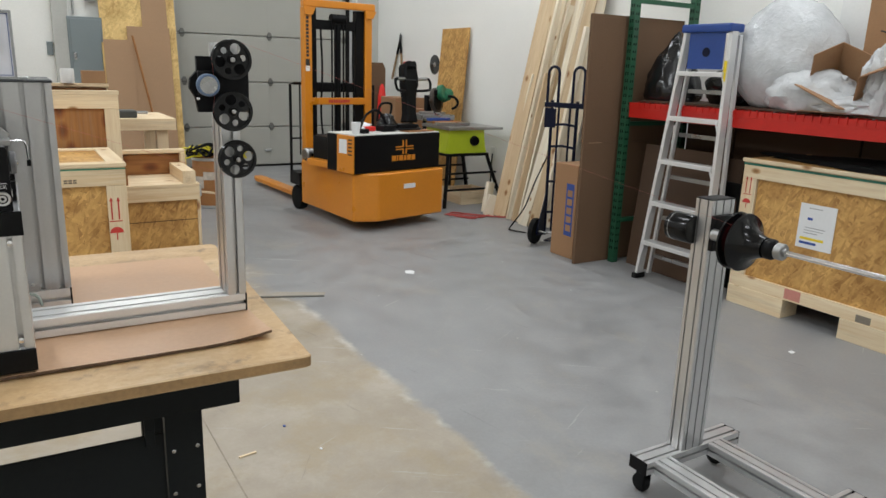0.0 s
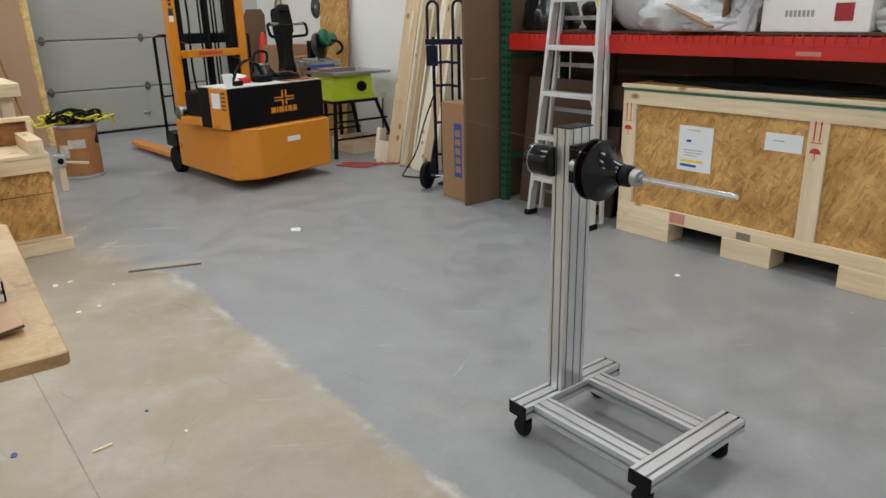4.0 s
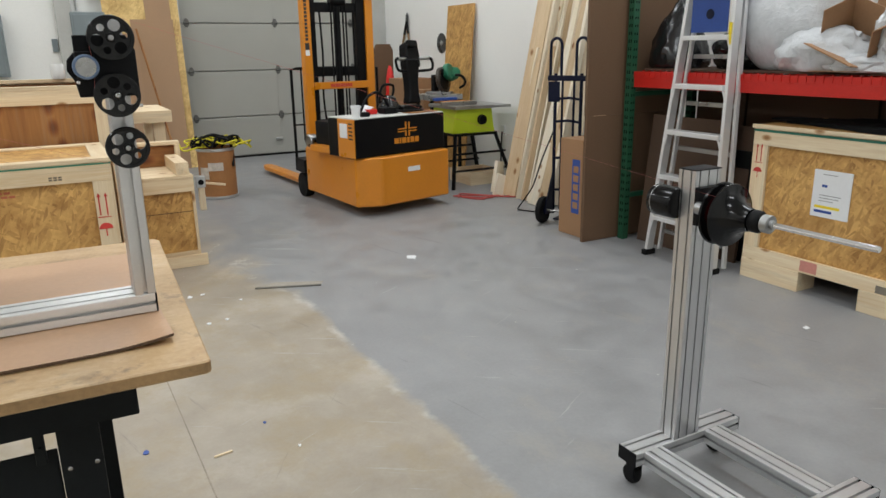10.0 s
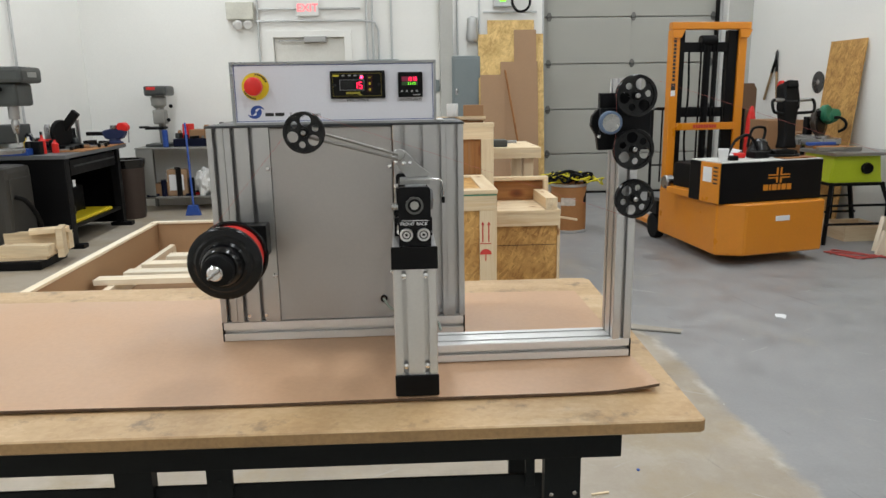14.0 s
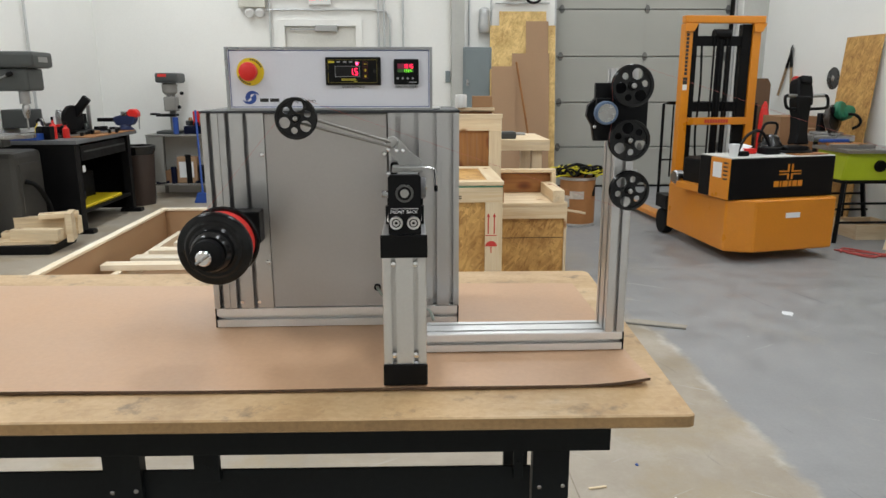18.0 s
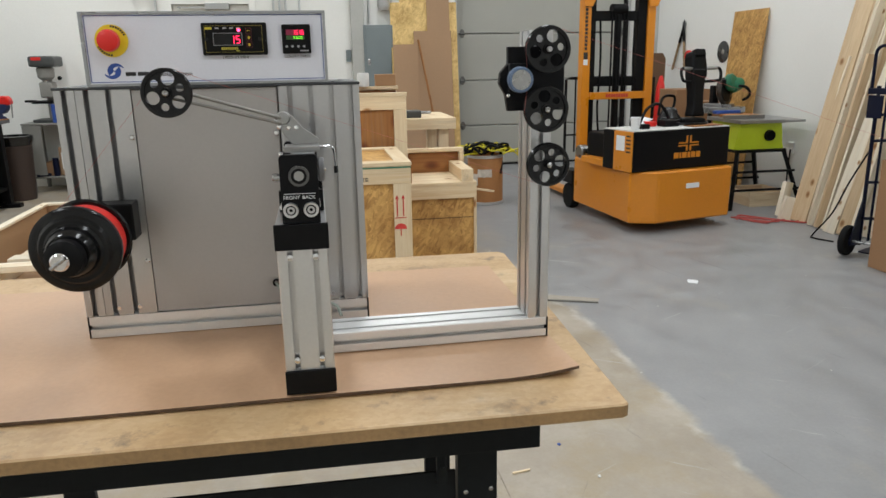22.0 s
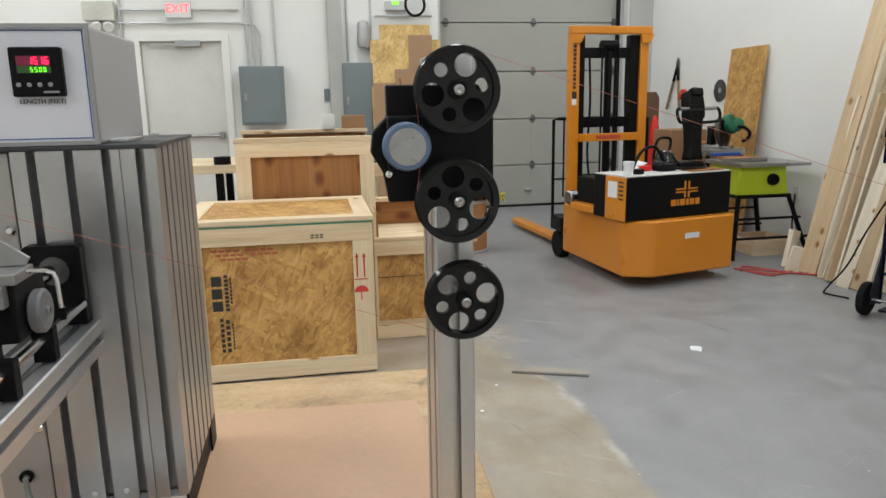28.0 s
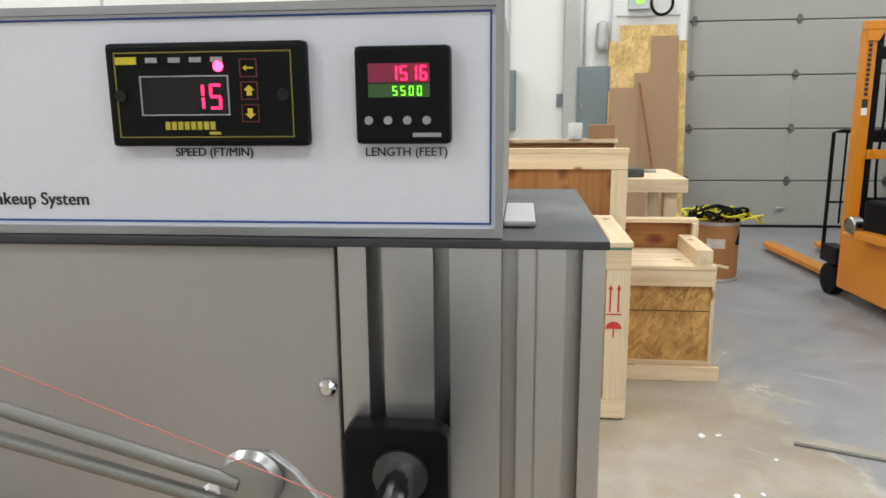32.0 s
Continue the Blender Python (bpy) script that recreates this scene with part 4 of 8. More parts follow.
# speed meter
sp = part("speed_meter", box(-0.188, -0.084, BY - 0.008, BY, 1.356, 1.4075, 0.0025), BLACK, ctl, "black speed meter with red digits")
sf = BY - 0.0084
yl = box(-0.183, -0.091, sf - 0.0002, sf + 0.0003, 1.3605, 1.3611)
for args in ((-0.183, -0.091, 1.4022, 1.4028), (-0.183, -0.1824, 1.3611, 1.4022), (-0.0916, -0.091, 1.3611, 1.4022)):
    box(args[0], args[1], sf - 0.0002, sf + 0.0003, args[2], args[3], bm=yl)
part("yellow_line", yl, plain("yellow_ink", (0.22, 0.18, 0.03), 0.6), sp)
wf = box(-0.170, -0.1235, sf - 0.0006, sf + 0.0003, 1.3715, 1.3722)
for args in ((-0.170, -0.1235, 1.3905, 1.3912), (-0.170, -0.1693, 1.3722, 1.3905), (-0.1242, -0.1235, 1.3722, 1.3905)):
    box(args[0], args[1], sf - 0.0006, sf + 0.0003, args[2], args[3], bm=wf)
part("window_frame", wf, INKGREY, sp)
part("window", box(-0.169, -0.1245, sf - 0.0003, sf + 0.0004, 1.3724, 1.3902), GLOSS, sp)
SEGS = {"0": "abcdef", "1": "bc", "2": "abged", "3": "abgcd", "4": "fgbc", "5": "afgcd", "6": "afgedc", "7": "abc", "8": "abcdefg", "9": "abcdfg"}


def digit(ch, x, z, h, y, material, parent):
    w, t = h * 0.5, h * 0.11
    bm = None
    for s in SEGS[ch]:
        q = {"a": (0, w, h - t, h), "d": (0, w, 0, t), "g": (0, w, h / 2 - t / 2, h / 2 + t / 2), "b": (w - t, w, h / 2, h), "c": (w - t, w, 0, h / 2), "f": (0, t, h / 2, h), "e": (0, t, 0, h / 2)}[s]
        i = t * 0.35
        hor = s in "adg"
        bm = box(x + q[0] + (i if hor else 0), x + q[1] - (i if hor else 0), y, y + 0.0004, z + q[2] + (0 if hor else i), z + q[3] - (0 if hor else i), bm=bm)
    return part("digit", bm, material, parent, "glowing digit")


digit("1", -0.1425, 1.3745, 0.0125, sf - 0.0009, LEDRED, sp)
digit("5", -0.1335, 1.3745, 0.0125, sf - 0.0009, LEDRED, sp)
part("indicator_lamp", lathe([(0, 0), (0.0027, 0), (0.0021, 0.0012), (0, 0.0014)], pose(-0.1285, sf, 1.3955, 90), 14), LAMPRED, sp, "lit red lamp")
KEYRED = plain("dark_red_key", (0.10, 0.012, 0.012), 0.5)
AMBER = plain("amber_ink", (0.62, 0.45, 0.03), 0.5)
ARROWS = (
    [(-0.0028, 0.0), (-0.001, 0.0014), (-0.001, 0.0004), (0.0026, 0.0004), (0.0026, -0.0004), (-0.001, -0.0004), (-0.001, -0.0014)],
    [(-0.0013, -0.0024), (0.0013, -0.0024), (0.0013, 0.0002), (0.0028, 0.0002), (0.0, 0.0028), (-0.0028, 0.0002), (-0.0013, 0.0002)],
    [(-0.0013, 0.0024), (-0.0013, -0.0002), (-0.0028, -0.0002), (0.0, -0.0028), (0.0028, -0.0002), (0.0013, -0.0002), (0.0013, 0.0024)],
)
for k, bz in enumerate((1.3945, 1.3835, 1.3725)):
    kb = box(-0.1175, -0.1085, sf - 0.0004, sf + 0.0003, bz + 0.0039, bz + 0.0045)
    box(-0.1175, -0.1085, sf - 0.0004, sf + 0.0003, bz - 0.0045, bz - 0.0039, bm=kb)
    box(-0.1175, -0.1169, sf - 0.0004, sf + 0.0003, bz - 0.0039, bz + 0.0039, bm=kb)
    box(-0.1091, -0.1085, sf - 0.0004, sf + 0.0003, bz - 0.0039, bz + 0.0039, bm=kb)
    key = part("key", kb, KEYRED, sp, "thin red key outline")
    part("arrow", prism(ARROWS[k], 0.0005, T(-0.113, sf - 0.0002, bz) @ FACE_S), AMBER, key)
part("lettering_bar", box(-0.182, -0.171, sf - 0.0006, sf + 0.0003, 1.3968, 1.4005), plain("dull_yellow_ink", (0.55, 0.45, 0.03), 0.6), sp)
OLIVE = plain("olive_ink", (0.42, 0.36, 0.04), 0.6)
for k in range(8):
    part("lettering_bar", box(-0.158 + 0.0034 * k, -0.1555 + 0.0034 * k, sf - 0.0006, sf + 0.0003, 1.3645, 1.3685), OLIVE, sp)
part("lettering_bar", box(-0.135, -0.129, sf - 0.0006, sf + 0.0003, 1.362, 1.3635), OLIVE, sp)
for bx in (-0.166, -0.154, -0.143, -0.132):
    part("lettering_bar", box(bx, bx + 0.006, sf - 0.0006, sf + 0.0003, 1.3975, 1.4), INKGREY, sp)
for bx in (-0.1805, -0.0955):
    part("screw", cyl((bx, sf, 1.3815), (bx, sf - 0.001, 1.3815), 0.0032, 12), GLOSS, sp)
text("SPEED (FT/MIN)", 0.0062, T(-0.137, BY - 0.0003, 1.3525) @ FACE_S, INK, "lettering", ctl)
# length counter
lc = part("length_counter", box(-0.0595, -0.0125, BY - 0.010, BY, 1.357, 1.404, 0.0025), BLACK, ctl, "black length counter with red and green digits")
lf = BY - 0.0104
part("red_field", box(-0.0525, -0.0225, lf - 0.0002, lf + 0.0004, 1.3865, 1.3955), plain("dim_red_display", (0.22, 0.01, 0.05), 0.3), lc)
part("green_field", box(-0.0525, -0.0225, lf - 0.0002, lf + 0.0004, 1.3795, 1.386), plain("dim_green_display", (0.03, 0.10, 0.02), 0.3), lc)
for k, ch in enumerate("1516"):
    digit(ch, -0.0415 + 0.0048 * k, 1.3875, 0.0068, lf - 0.0007, LEDRED, lc)
for k, ch in enumerate("5500"):
    digit(ch, -0.0405 + 0.004 * k, 1.3803, 0.0045, lf - 0.0007, LEDGREEN, lc)
for k in range(4):
    part("key", cyl((-0.0525 + 0.0095 * k, lf + 0.0003, 1.3685), (-0.0525 + 0.0095 * k, lf - 0.0012, 1.3685), 0.0021, 12), INKGREY, lc)
part("lettering_bar", box(-0.031, -0.017, lf - 0.0004, lf + 0.0003, 1.3605, 1.3625), INKGREY, lc)
text("LENGTH (FEET)", 0.0062, T(-0.036, BY - 0.0003, 1.3525) @ FACE_S, INK, "lettering", ctl)
part("cable_grommet", lathe([(0.004, 0), (0.007, 0), (0.007, 0.004), (0.004, 0.004)], pose(-0.10, MY0 + 0.003, 0.957, 90), 16), BLACK, mach)

# supply reel on the machine front
AX, AZ = -0.357, 1.091
part("reel_block", box(AX - 0.036, AX + 0.038, 1.455, MY0 - 0.0005, AZ - 0.031, AZ + 0.031, 0.003), BLACK, mach, "black bearing block")
part("shaft", cyl((AX, 1.455, AZ), (AX, 1.212, AZ), 0.0065, 16), CHROME, mach)
rl = thing("wire_reel", "black plastic reel wound with red wire on the machine shaft", "wire reel")
part("flange", lathe([(0.007, 0), (0.059, 0), (0.062, 0.002), (0.059, 0.005), (0.03, 0.006), (0.007, 0.006)], pose(AX, 1.342, AZ, 90), 48), GLOSS, rl, smooth=True)
part("winding", lathe([(0.02, 0), (0.0545, 0), (0.056, 0.012), (0.0552, 0.025), (0.056, 0.038), (0.0545, 0.046), (0.02, 0.046)], pose(AX, 1.3362, AZ, 90), 48), REDWIRE, rl, "wound red wire", smooth=True)
part("flange", lathe([(0.007, 0), (0.059, 0), (0.062, 0.003), (0.062, 0.010), (0.058, 0.013), (0.050, 0.014), (0.046, 0.018), (0.040, 0.018), (0.036, 0.021), (0.034, 0.036), (0.029, 0.044), (0.007, 0.045)], pose(AX, 1.290, AZ, 90), 48), GLOSS, rl, "glossy black cone flange", smooth=True)
part("hub_knob", lathe([(0, 0), (0.024, 0), (0.026, 0.003), (0.025, 0.016), (0.018, 0.020), (0, 0.020)], pose(AX, 1.2445, AZ, 90), 28), BLACK, rl, smooth=True)
part("nut", lathe([(0, 0), (0.0105, 0), (0.0115, 0.002), (0.0125, 0.012), (0.010, 0.016), (0, 0.016)], pose(AX, 1.224, AZ, 90), 24), CHROME, rl, "steel clamp nut", smooth=True)
part("cross_pin", cyl((AX - 0.010, 1.2065, AZ - 0.007), (AX + 0.010, 1.2065, AZ + 0.007), 0.0028, 10), STEEL, rl)

# arm frame in front of the machine
CX0, CX1 = -0.076, -0.006
CM = (CX0 + CX1) / 2
arm = mach
part("floor_rail", prism(slotted(0.07, 0.035, 0.035), MY0 - 1.204, T(CM, 1.204, MZ + 0.0175) @ pose(0, 0, 0, -90, 0, 0)), RAILALU, arm)
part("top_rail", prism(slotted(0.07, 0.035, 0.035), MY0 - 1.204, T(CM, 1.204, 1.1105) @ pose(0, 0, 0, -90, 0, 0)), ALU, arm)
part("front_column", prism(slotted(0.07, 0.035, 0.035), 1.0925 - MZ - 0.0355, T(CM, 1.2205, MZ + 0.0355)), ALU, arm, "grooved aluminium column")
part("end_cap", box(CX0 - 0.001, CX1 + 0.001, 1.198, 1.2035, MZ, MZ + 0.0355, 0.0015), BLACK, arm)
part("end_cap", box(CX0 - 0.002, CX1 + 0.002, 1.198, 1.2035, 1.092, 1.1285, 0.0015), BLACK, arm)
for sx in (CM - 0.0175, CM + 0.0175):
    for sz in (MZ + 0.05, 1.08):
        part("slot_bolt", lathe([(0, 0), (0.0045, 0), (0.0045, 0.004), (0, 0.005)], pose(sx, 1.2075, sz, 90), 10), CHROME, arm)
# long side rail and post
part("side_rail", prism(slotted(0.07, 0.035, 0.035), 0.357 + 0.006, T(CX1 + 0.0005, 1.375, MZ + 0.0175) @ pose(0, 0, 0, 90, 0, 90)), RAILALU, arm)
part("end_cap", box(0.3575, 0.361, 1.34, 1.41, MZ, MZ + 0.035, 0.001), BLACK, arm)
part("post", prism(slotted(0.035, 0.07, 0.035), 1.385 - MZ - 0.0355, T(0.3425, 1.375, MZ + 0.0355)), ALU, arm, "upright slotted aluminium post")


def spoked(name, outer, holes, thick, m, material, parent, label=""):
    """A flat disc with round holes."""
    cu = bpy.data.curves.new(name, "CURVE")
    cu.dimensions, cu.fill_mode, cu.extrude = "2D", "BOTH", thick / 2
    for cx, cy, r in [(0, 0, outer)] + holes:
        n = 40 if r == outer else 20
        s = cu.splines.new("POLY")
        s.points.add(n - 1)
        for k in range(n):
            a = 2 * math.pi * k / n
            s.points[k].co = (cx + r * math.cos(a), cy + r * math.sin(a), 0, 1)
        s.use_cyclic_u = True
    tmp = bpy.data.objects.new(name, cu)
    scene.collection.objects.link(tmp)
    bpy.context.view_layer.update()
    me = bpy.data.meshes.new_from_object(tmp)
    bpy.data.objects.remove(tmp)
    bpy.data.curves.remove(cu)
    me.transform(m)
    me.materials.clear()
    me.materials.append(material)
    ob = new(name, me)
    ob.parent = parent
    if label:
        ob["label"] = label
    return ob


def pulley(x, y, z, r, turn, parent, name="guide_wheel"):
    holes = []
    for k in range(6):
        a = math.radians(turn + 60 * k)
        holes.append((0.58 * r * math.cos(a), 0.58 * r * math.sin(a), r * (0.265 if k % 2 else 0.16)))
    w = spoked(name, r * 0.9, holes, 0.005, T(x, y, z) @ FACE_S, GLOSS, parent, "black spoked guide wheel")
    part("rim", lathe([(r * 0.84, -0.0055), (r * 0.97, -0.006), (r, -0.0045), (r * 0.93, 0.0), (r, 0.0045), (r * 0.97, 0.006), (r * 0.84, 0.0055), (r * 0.84, -0.0055)], T(x, y, z) @ FACE_S, 44), GLOSS, w, smooth=True)
    part("hub", lathe([(0, -0.008), (r * 0.2, -0.008), (r * 0.22, 0.0), (r * 0.2, 0.008), (0, 0.008)], T(x, y, z) @ FACE_S, 20), BLACK, w, smooth=True)
    part("axle_screw", lathe([(0, 0), (0.0042, 0), (0.0042, 0.003), (0.0026, 0.004), (0, 0.003)], pose(x, y - 0.008, z, 90), 12), STEEL, w)
    part("axle", cyl((x, y + 0.008, z), (x, 1.339 if x > 0 else y + 0.016, z), 0.004, 10), STEEL, w)
    return w


PZ = 1.30
# guide head on the post
part("head_plate", prism([(0.284, 1.263), (0.375, 1.263), (0.375, 1.336), (0.362, 1.36), (0.284, 1.36), (0.284, 1.335), (0.272, 1.322), (0.270, 1.305), (0.280, 1.288)], 0.012, T(0, 1.339, 0) @ FACE_S, b=0.001), SATIN, arm, "black guide head plate")
pulley(0.338, PZ, 1.355, 0.035, 10, arm)
pulley(0.337, PZ, 1.266, 0.035, 40, arm)
pulley(0.342, PZ, 1.181, 0.034, 75, arm)
mr = part("measuring_wheel", lathe([(0, 0), (0.0145, 0), (0.015, 0.001), (0.0185, 0.001), (0.0195, 0.003), (0.0195, 0.012), (0.018, 0.014), (0, 0.014)], pose(0.297, 1.312, 1.311, 90), 40), plain("blue_grey_rubber", (0.10, 0.15, 0.24), 0.5), arm, "blue rimmed measuring wheel", smooth=True)
BRUSHED = plain("brushed_disc_metal", (0.36, 0.36, 0.355), 0.26, 1.0, 0.12, 90, 40, 0.03, 0.1)
part("disc", lathe([(0, 0), (0.0150, 0), (0.0150, 0.001), (0, 0.001)], pose(0.297, 1.2985, 1.311, 90), 36), BRUSHED, mr, "brushed metal disc")
part("disc_screw", lathe([(0, 0), (0.0022, 0), (0.0022, 0.001), (0, 0.0012)], pose(0.297, 1.2984, 1.311, 90), 12), STEEL, mr)
part("plate_screw", lathe([(0, 0), (0.003, 0), (0.003, 0.002), (0, 0.0025)], pose(0.284, 1.3265, 1.287, 90), 10), CHROME, arm)
part("encoder", box(0.283, 0.312, 1.313, 1.326, 1.292, 1.335, 0.002), BLACK, arm)

# traverse unit on the top rail
DARKSTEEL = plain("darkened_steel", (0.12, 0.12, 0.12), 0.35, 0.9, 0.15, 90, 20)
TZ = 1.1285
ep = part("end_plate", prism([(-0.0255, 0), (0.0255, 0), (0.0255, 0.090), (0.0225, 0.094), (-0.0225, 0.094), (-0.0255, 0.090)], 0.010, T(CM + 0.002, 1.213, TZ) @ FACE_S, b=0.0008), SATIN, arm, "black bearing plate with two bolts")
bg = part("bearing", lathe([(0.0105, 0.0), (0.0135, 0.0), (0.0140, 0.001), (0.0140, 0.003), (0.0105, 0.003)], pose(CM + 0.002, 1.2028, 1.194, 90), 32), DARKSTEEL, ep, smooth=True)
part("seal", lathe([(0.0068, 0.001), (0.0105, 0.001), (0.0105, 0.003), (0.0068, 0.003)], pose(CM + 0.002, 1.2028, 1.194, 90), 28), BLACK, bg)
part("shaft_end", lathe([(0, 0.0006), (0.002, 0.0006), (0.0028, -0.0004), (0.0062, -0.0004), (0.0066, 0.0), (0.0066, 0.003), (0, 0.003)], pose(CM + 0.002, 1.2028, 1.194, 90), 20), ALU_DULL, bg, smooth=True)
for bx in (-0.0115, 0.0155):
    cbm = part("clamp_bolt", lathe([(0.0070, 0.004), (0.0095, 0.0045), (0.0105, 0.003), (0.0105, 0), (0.0070, 0)], pose(CM + bx, 1.2028, 1.1475, 90), 28), ALU, ep, "ringed steel clamp bolt", smooth=True)
    part("groove", lathe([(0.0052, 0.002), (0.0070, 0.002), (0.0070, 0.0), (0.0052, 0.0)], pose(CM + bx, 1.2028, 1.1475, 90), 24), BLACK, cbm)
    part("bolt_head", lathe([(0.0024, 0.0035), (0.0048, 0.0035), (0.0052, 0.003), (0.0052, 0), (0.0024, 0)], pose(CM + bx, 1.2028, 1.1475, 90), 20), ALU, cbm, smooth=True)
    part("socket", lathe([(0, 0.001), (0.0024, 0.001), (0.0024, 0), (0, 0)], pose(CM + bx, 1.2028, 1.1475, 90), 12), BLACK, cbm)
part("line", box(CM - 0.0195, CM + 0.023, 1.2024, 1.2029, 1.1695, 1.1702), PAPER, ep)
text("FRONT", 0.0068, T(CM - 0.0095, 1.2026, 1.1645) @ FACE_S, PAPER, "lettering", ep)
text("BACK", 0.0068, T(CM + 0.0135, 1.2026, 1.1645) @ FACE_S, PAPER, "lettering", ep)
part("side_knob", lathe([(0, 0), (0.005, 0), (0.006, 0.003), (0.006, 0.008), (0.004, 0.01), (0, 0.01)], pose(CM - 0.0235, 1.208, 1.192, 0, -90), 14), STEEL, ep)
rp = part("rear_plate", prism([(-0.028, 0), (0.027, 0), (0.027, 0.079), (0.023, 0.083), (-0.024, 0.083), (-0.028, 0.079)], 0.014, T(CM, MY0 - 0.002, TZ) @ FACE_S, b=0.0008), SATIN, arm, "black rear bearing plate")
part("rear_bearing", lathe([(0.006, 0.002), (0.010, 0.002), (0.0135, 0.0), (0.0145, 0.0), (0.0145, 0.003), (0.006, 0.003)], pose(CM + 0.002, 1.4838, 1.186, 90), 24), DARKSTEEL, rp, smooth=True)
for rx, rz, rr in ((-0.022, 1.150, 0.0045), (0.024, 1.150, 0.0045), (0.002, 1.188, 0.0075)):
    part("guide_rod", cyl((CM + rx, 1.2135, rz), (CM + rx, MY0 - 0.0165, rz), rr, 14), CHROME, arm)
for y in (1.285, 1.37):
    part("rod_clamp", box(CM + 0.015, CM + 0.033, y, y + 0.012, 1.129, 1.16, 0.001), BLACK, arm)
    part("rod_clamp", box(CM - 0.031, CM - 0.013, y, y + 0.012, 1.129, 1.16, 0.001), BLACK, arm)
part("carriage", box(CM - 0.023, CM + 0.027, 1.318, 1.385, 1.163, 1.212, 0.003), BLACK, arm, "black traverse carriage")
part("roller", cyl((CM + 0.0275, 1.352, 1.181), (CM + 0.0375, 1.352, 1.181), 0.0185, 28, b=0.002), plain("grey_nylon", (0.17, 0.17, 0.175), 0.5), arm, "grey nylon roller", smooth=True)
part("roller_pin", cyl((CM + 0.0375, 1.352, 1.181), (CM + 0.040, 1.352, 1.181), 0.003, 8), CHROME, arm)
sens = part("sensor_box", box(CM - 0.011, CM + 0.024, 1.306, 1.3175, 1.195, 1.213, 0.0015), BOXEDGE, arm, "small silver sensor block")
part("label", box(CM - 0.006, CM + 0.019, 1.3052, 1.3058, 1.198, 1.210), ALU, sens)
part("side_screw", lathe([(0, 0), (0.004, 0), (0.004, 0.006), (0, 0.007)], pose(CM - 0.0235, 1.34, 1.207, 0, -90), 12), CHROME, arm)
# bent bracket and dancer arm
part("bracket_foot", box(CM - 0.020, CM + 0.032, 1.312, 1.352, 1.2125, 1.2215, 0.0012), ALU_DULL, arm)
part("bracket", prism([(0.029, 1.2218), (0.033, 1.228), (0.008, 1.247), (-0.006, 1.264), (-0.014, 1.270), (-0.024, 1.270), (-0.031, 1.263), (-0.032, 1.254), (-0.026, 1.246), (-0.008, 1.2218)], 0.003, T(CM, 1.346, 0) @ FACE_S, b=0.0005), ALU_DULL, arm, "bent metal bracket")
part("pivot_cap", lathe([(0, 0), (0.0095, 0), (0.0105, 0.002), (0.009, 0.005), (0, 0.006)], pose(CM - 0.0195, 1.3428, 1.2615, 90), 20), ALU_DULL, arm, smooth=True)
for bx, bz in ((-0.031, 1.258), (-0.012, 1.247), (-0.001, 1.247), (-0.026, 1.249)):
    part("bracket_screw", lathe([(0, 0), (0.0035, 0), (0.0035, 0.004), (0.002, 0.005), (0, 0.005)], pose(CM + bx, 1.3425, bz, 90), 10), CHROME, arm)
ROD = plain("dull_grey_rod", (0.24, 0.235, 0.22), 0.45, 0.8, 0.1)
DW = (-0.219, 1.322, 1.303)
part("dancer_rod", cyl((CM - 0.022, 1.338, 1.262), (DW[0], DW[1] + 0.012, DW[2] + 0.006), 0.0024, 12), ROD, arm, smooth=True)
part("dancer_rod", cyl((CM - 0.022, 1.338, 1.254), (DW[0], DW[1] + 0.012, DW[2] - 0.007), 0.0024, 12), ROD, arm, smooth=True)
pulley(*DW, 0.035, 20, arm, "dancer_wheel")
hl = [(CM + 0.028, 1.335, 1.2185), (CM + 0.046, 1.335, 1.2185), (CM + 0.052, 1.335, 1.216), (CM + 0.054, 1.335, 1.210), (CM + 0.055, 1.335, 1.183)]
part("hook_rod", tube(hl, 0.0018, 8), CHROME, arm, smooth=True)
part("hook_tip", cyl((CM + 0.055, 1.335, 1.187), (CM + 0.055, 1.335, 1.177), 0.003, 10), BLACK, arm)
part("cable", tube(smooth_line([(-0.10, 1.497, 0.957), (-0.085, 1.47, 0.945), (-0.05, 1.45, 0.932), (0.0, 1.45, 0.925), (0.012, 1.44, 0.905)], 6), 0.0028, 8), plain("grey_cable", (0.22, 0.25, 0.22), 0.5), arm, smooth=True)

# red wire from the stand over the guide wheels and the dancer to the reel
WIRE = plain("thin_red_wire", (0.5, 0.13, 0.11), 0.4, 0, 0.1)
wire = thing("red_wire", "thin red wire running from the stand over the guide wheels", "wire")


def bend(x, z, r, a0, a1, y, n=8):
    return [(x + r * math.cos(math.radians(a)), y, z + r * math.sin(math.radians(a))) for a in np.linspace(a0, a1, n)]


part("strand", tube([(1.775, 1.305, 0.936)] + bend(0.338, 1.355, 0.034, 70, 180, PZ) + bend(0.297, 1.311, 0.0205, 60, -60, PZ + 0.004)[::7] + bend(0.337, 1.266, 0.034, 180, 300, PZ), 0.0002, 6), WIRE, wire)
part("strand", tube(bend(0.342, 1.181, 0.033, 20, -107, PZ) + bend(DW[0], DW[2], 0.034, 73, 190, DW[1]) + [(AX - 0.045, 1.32, AZ + 0.03)], 0.0002, 6), WIRE, wire)

# ---- rolling spool stand ----
stand = thing("spool_stand", "rolling aluminium stand with slotted post and rod", "stand")
SX0, SX1, SZ = 1.652, 2.112, 0.088
P45 = 0.045


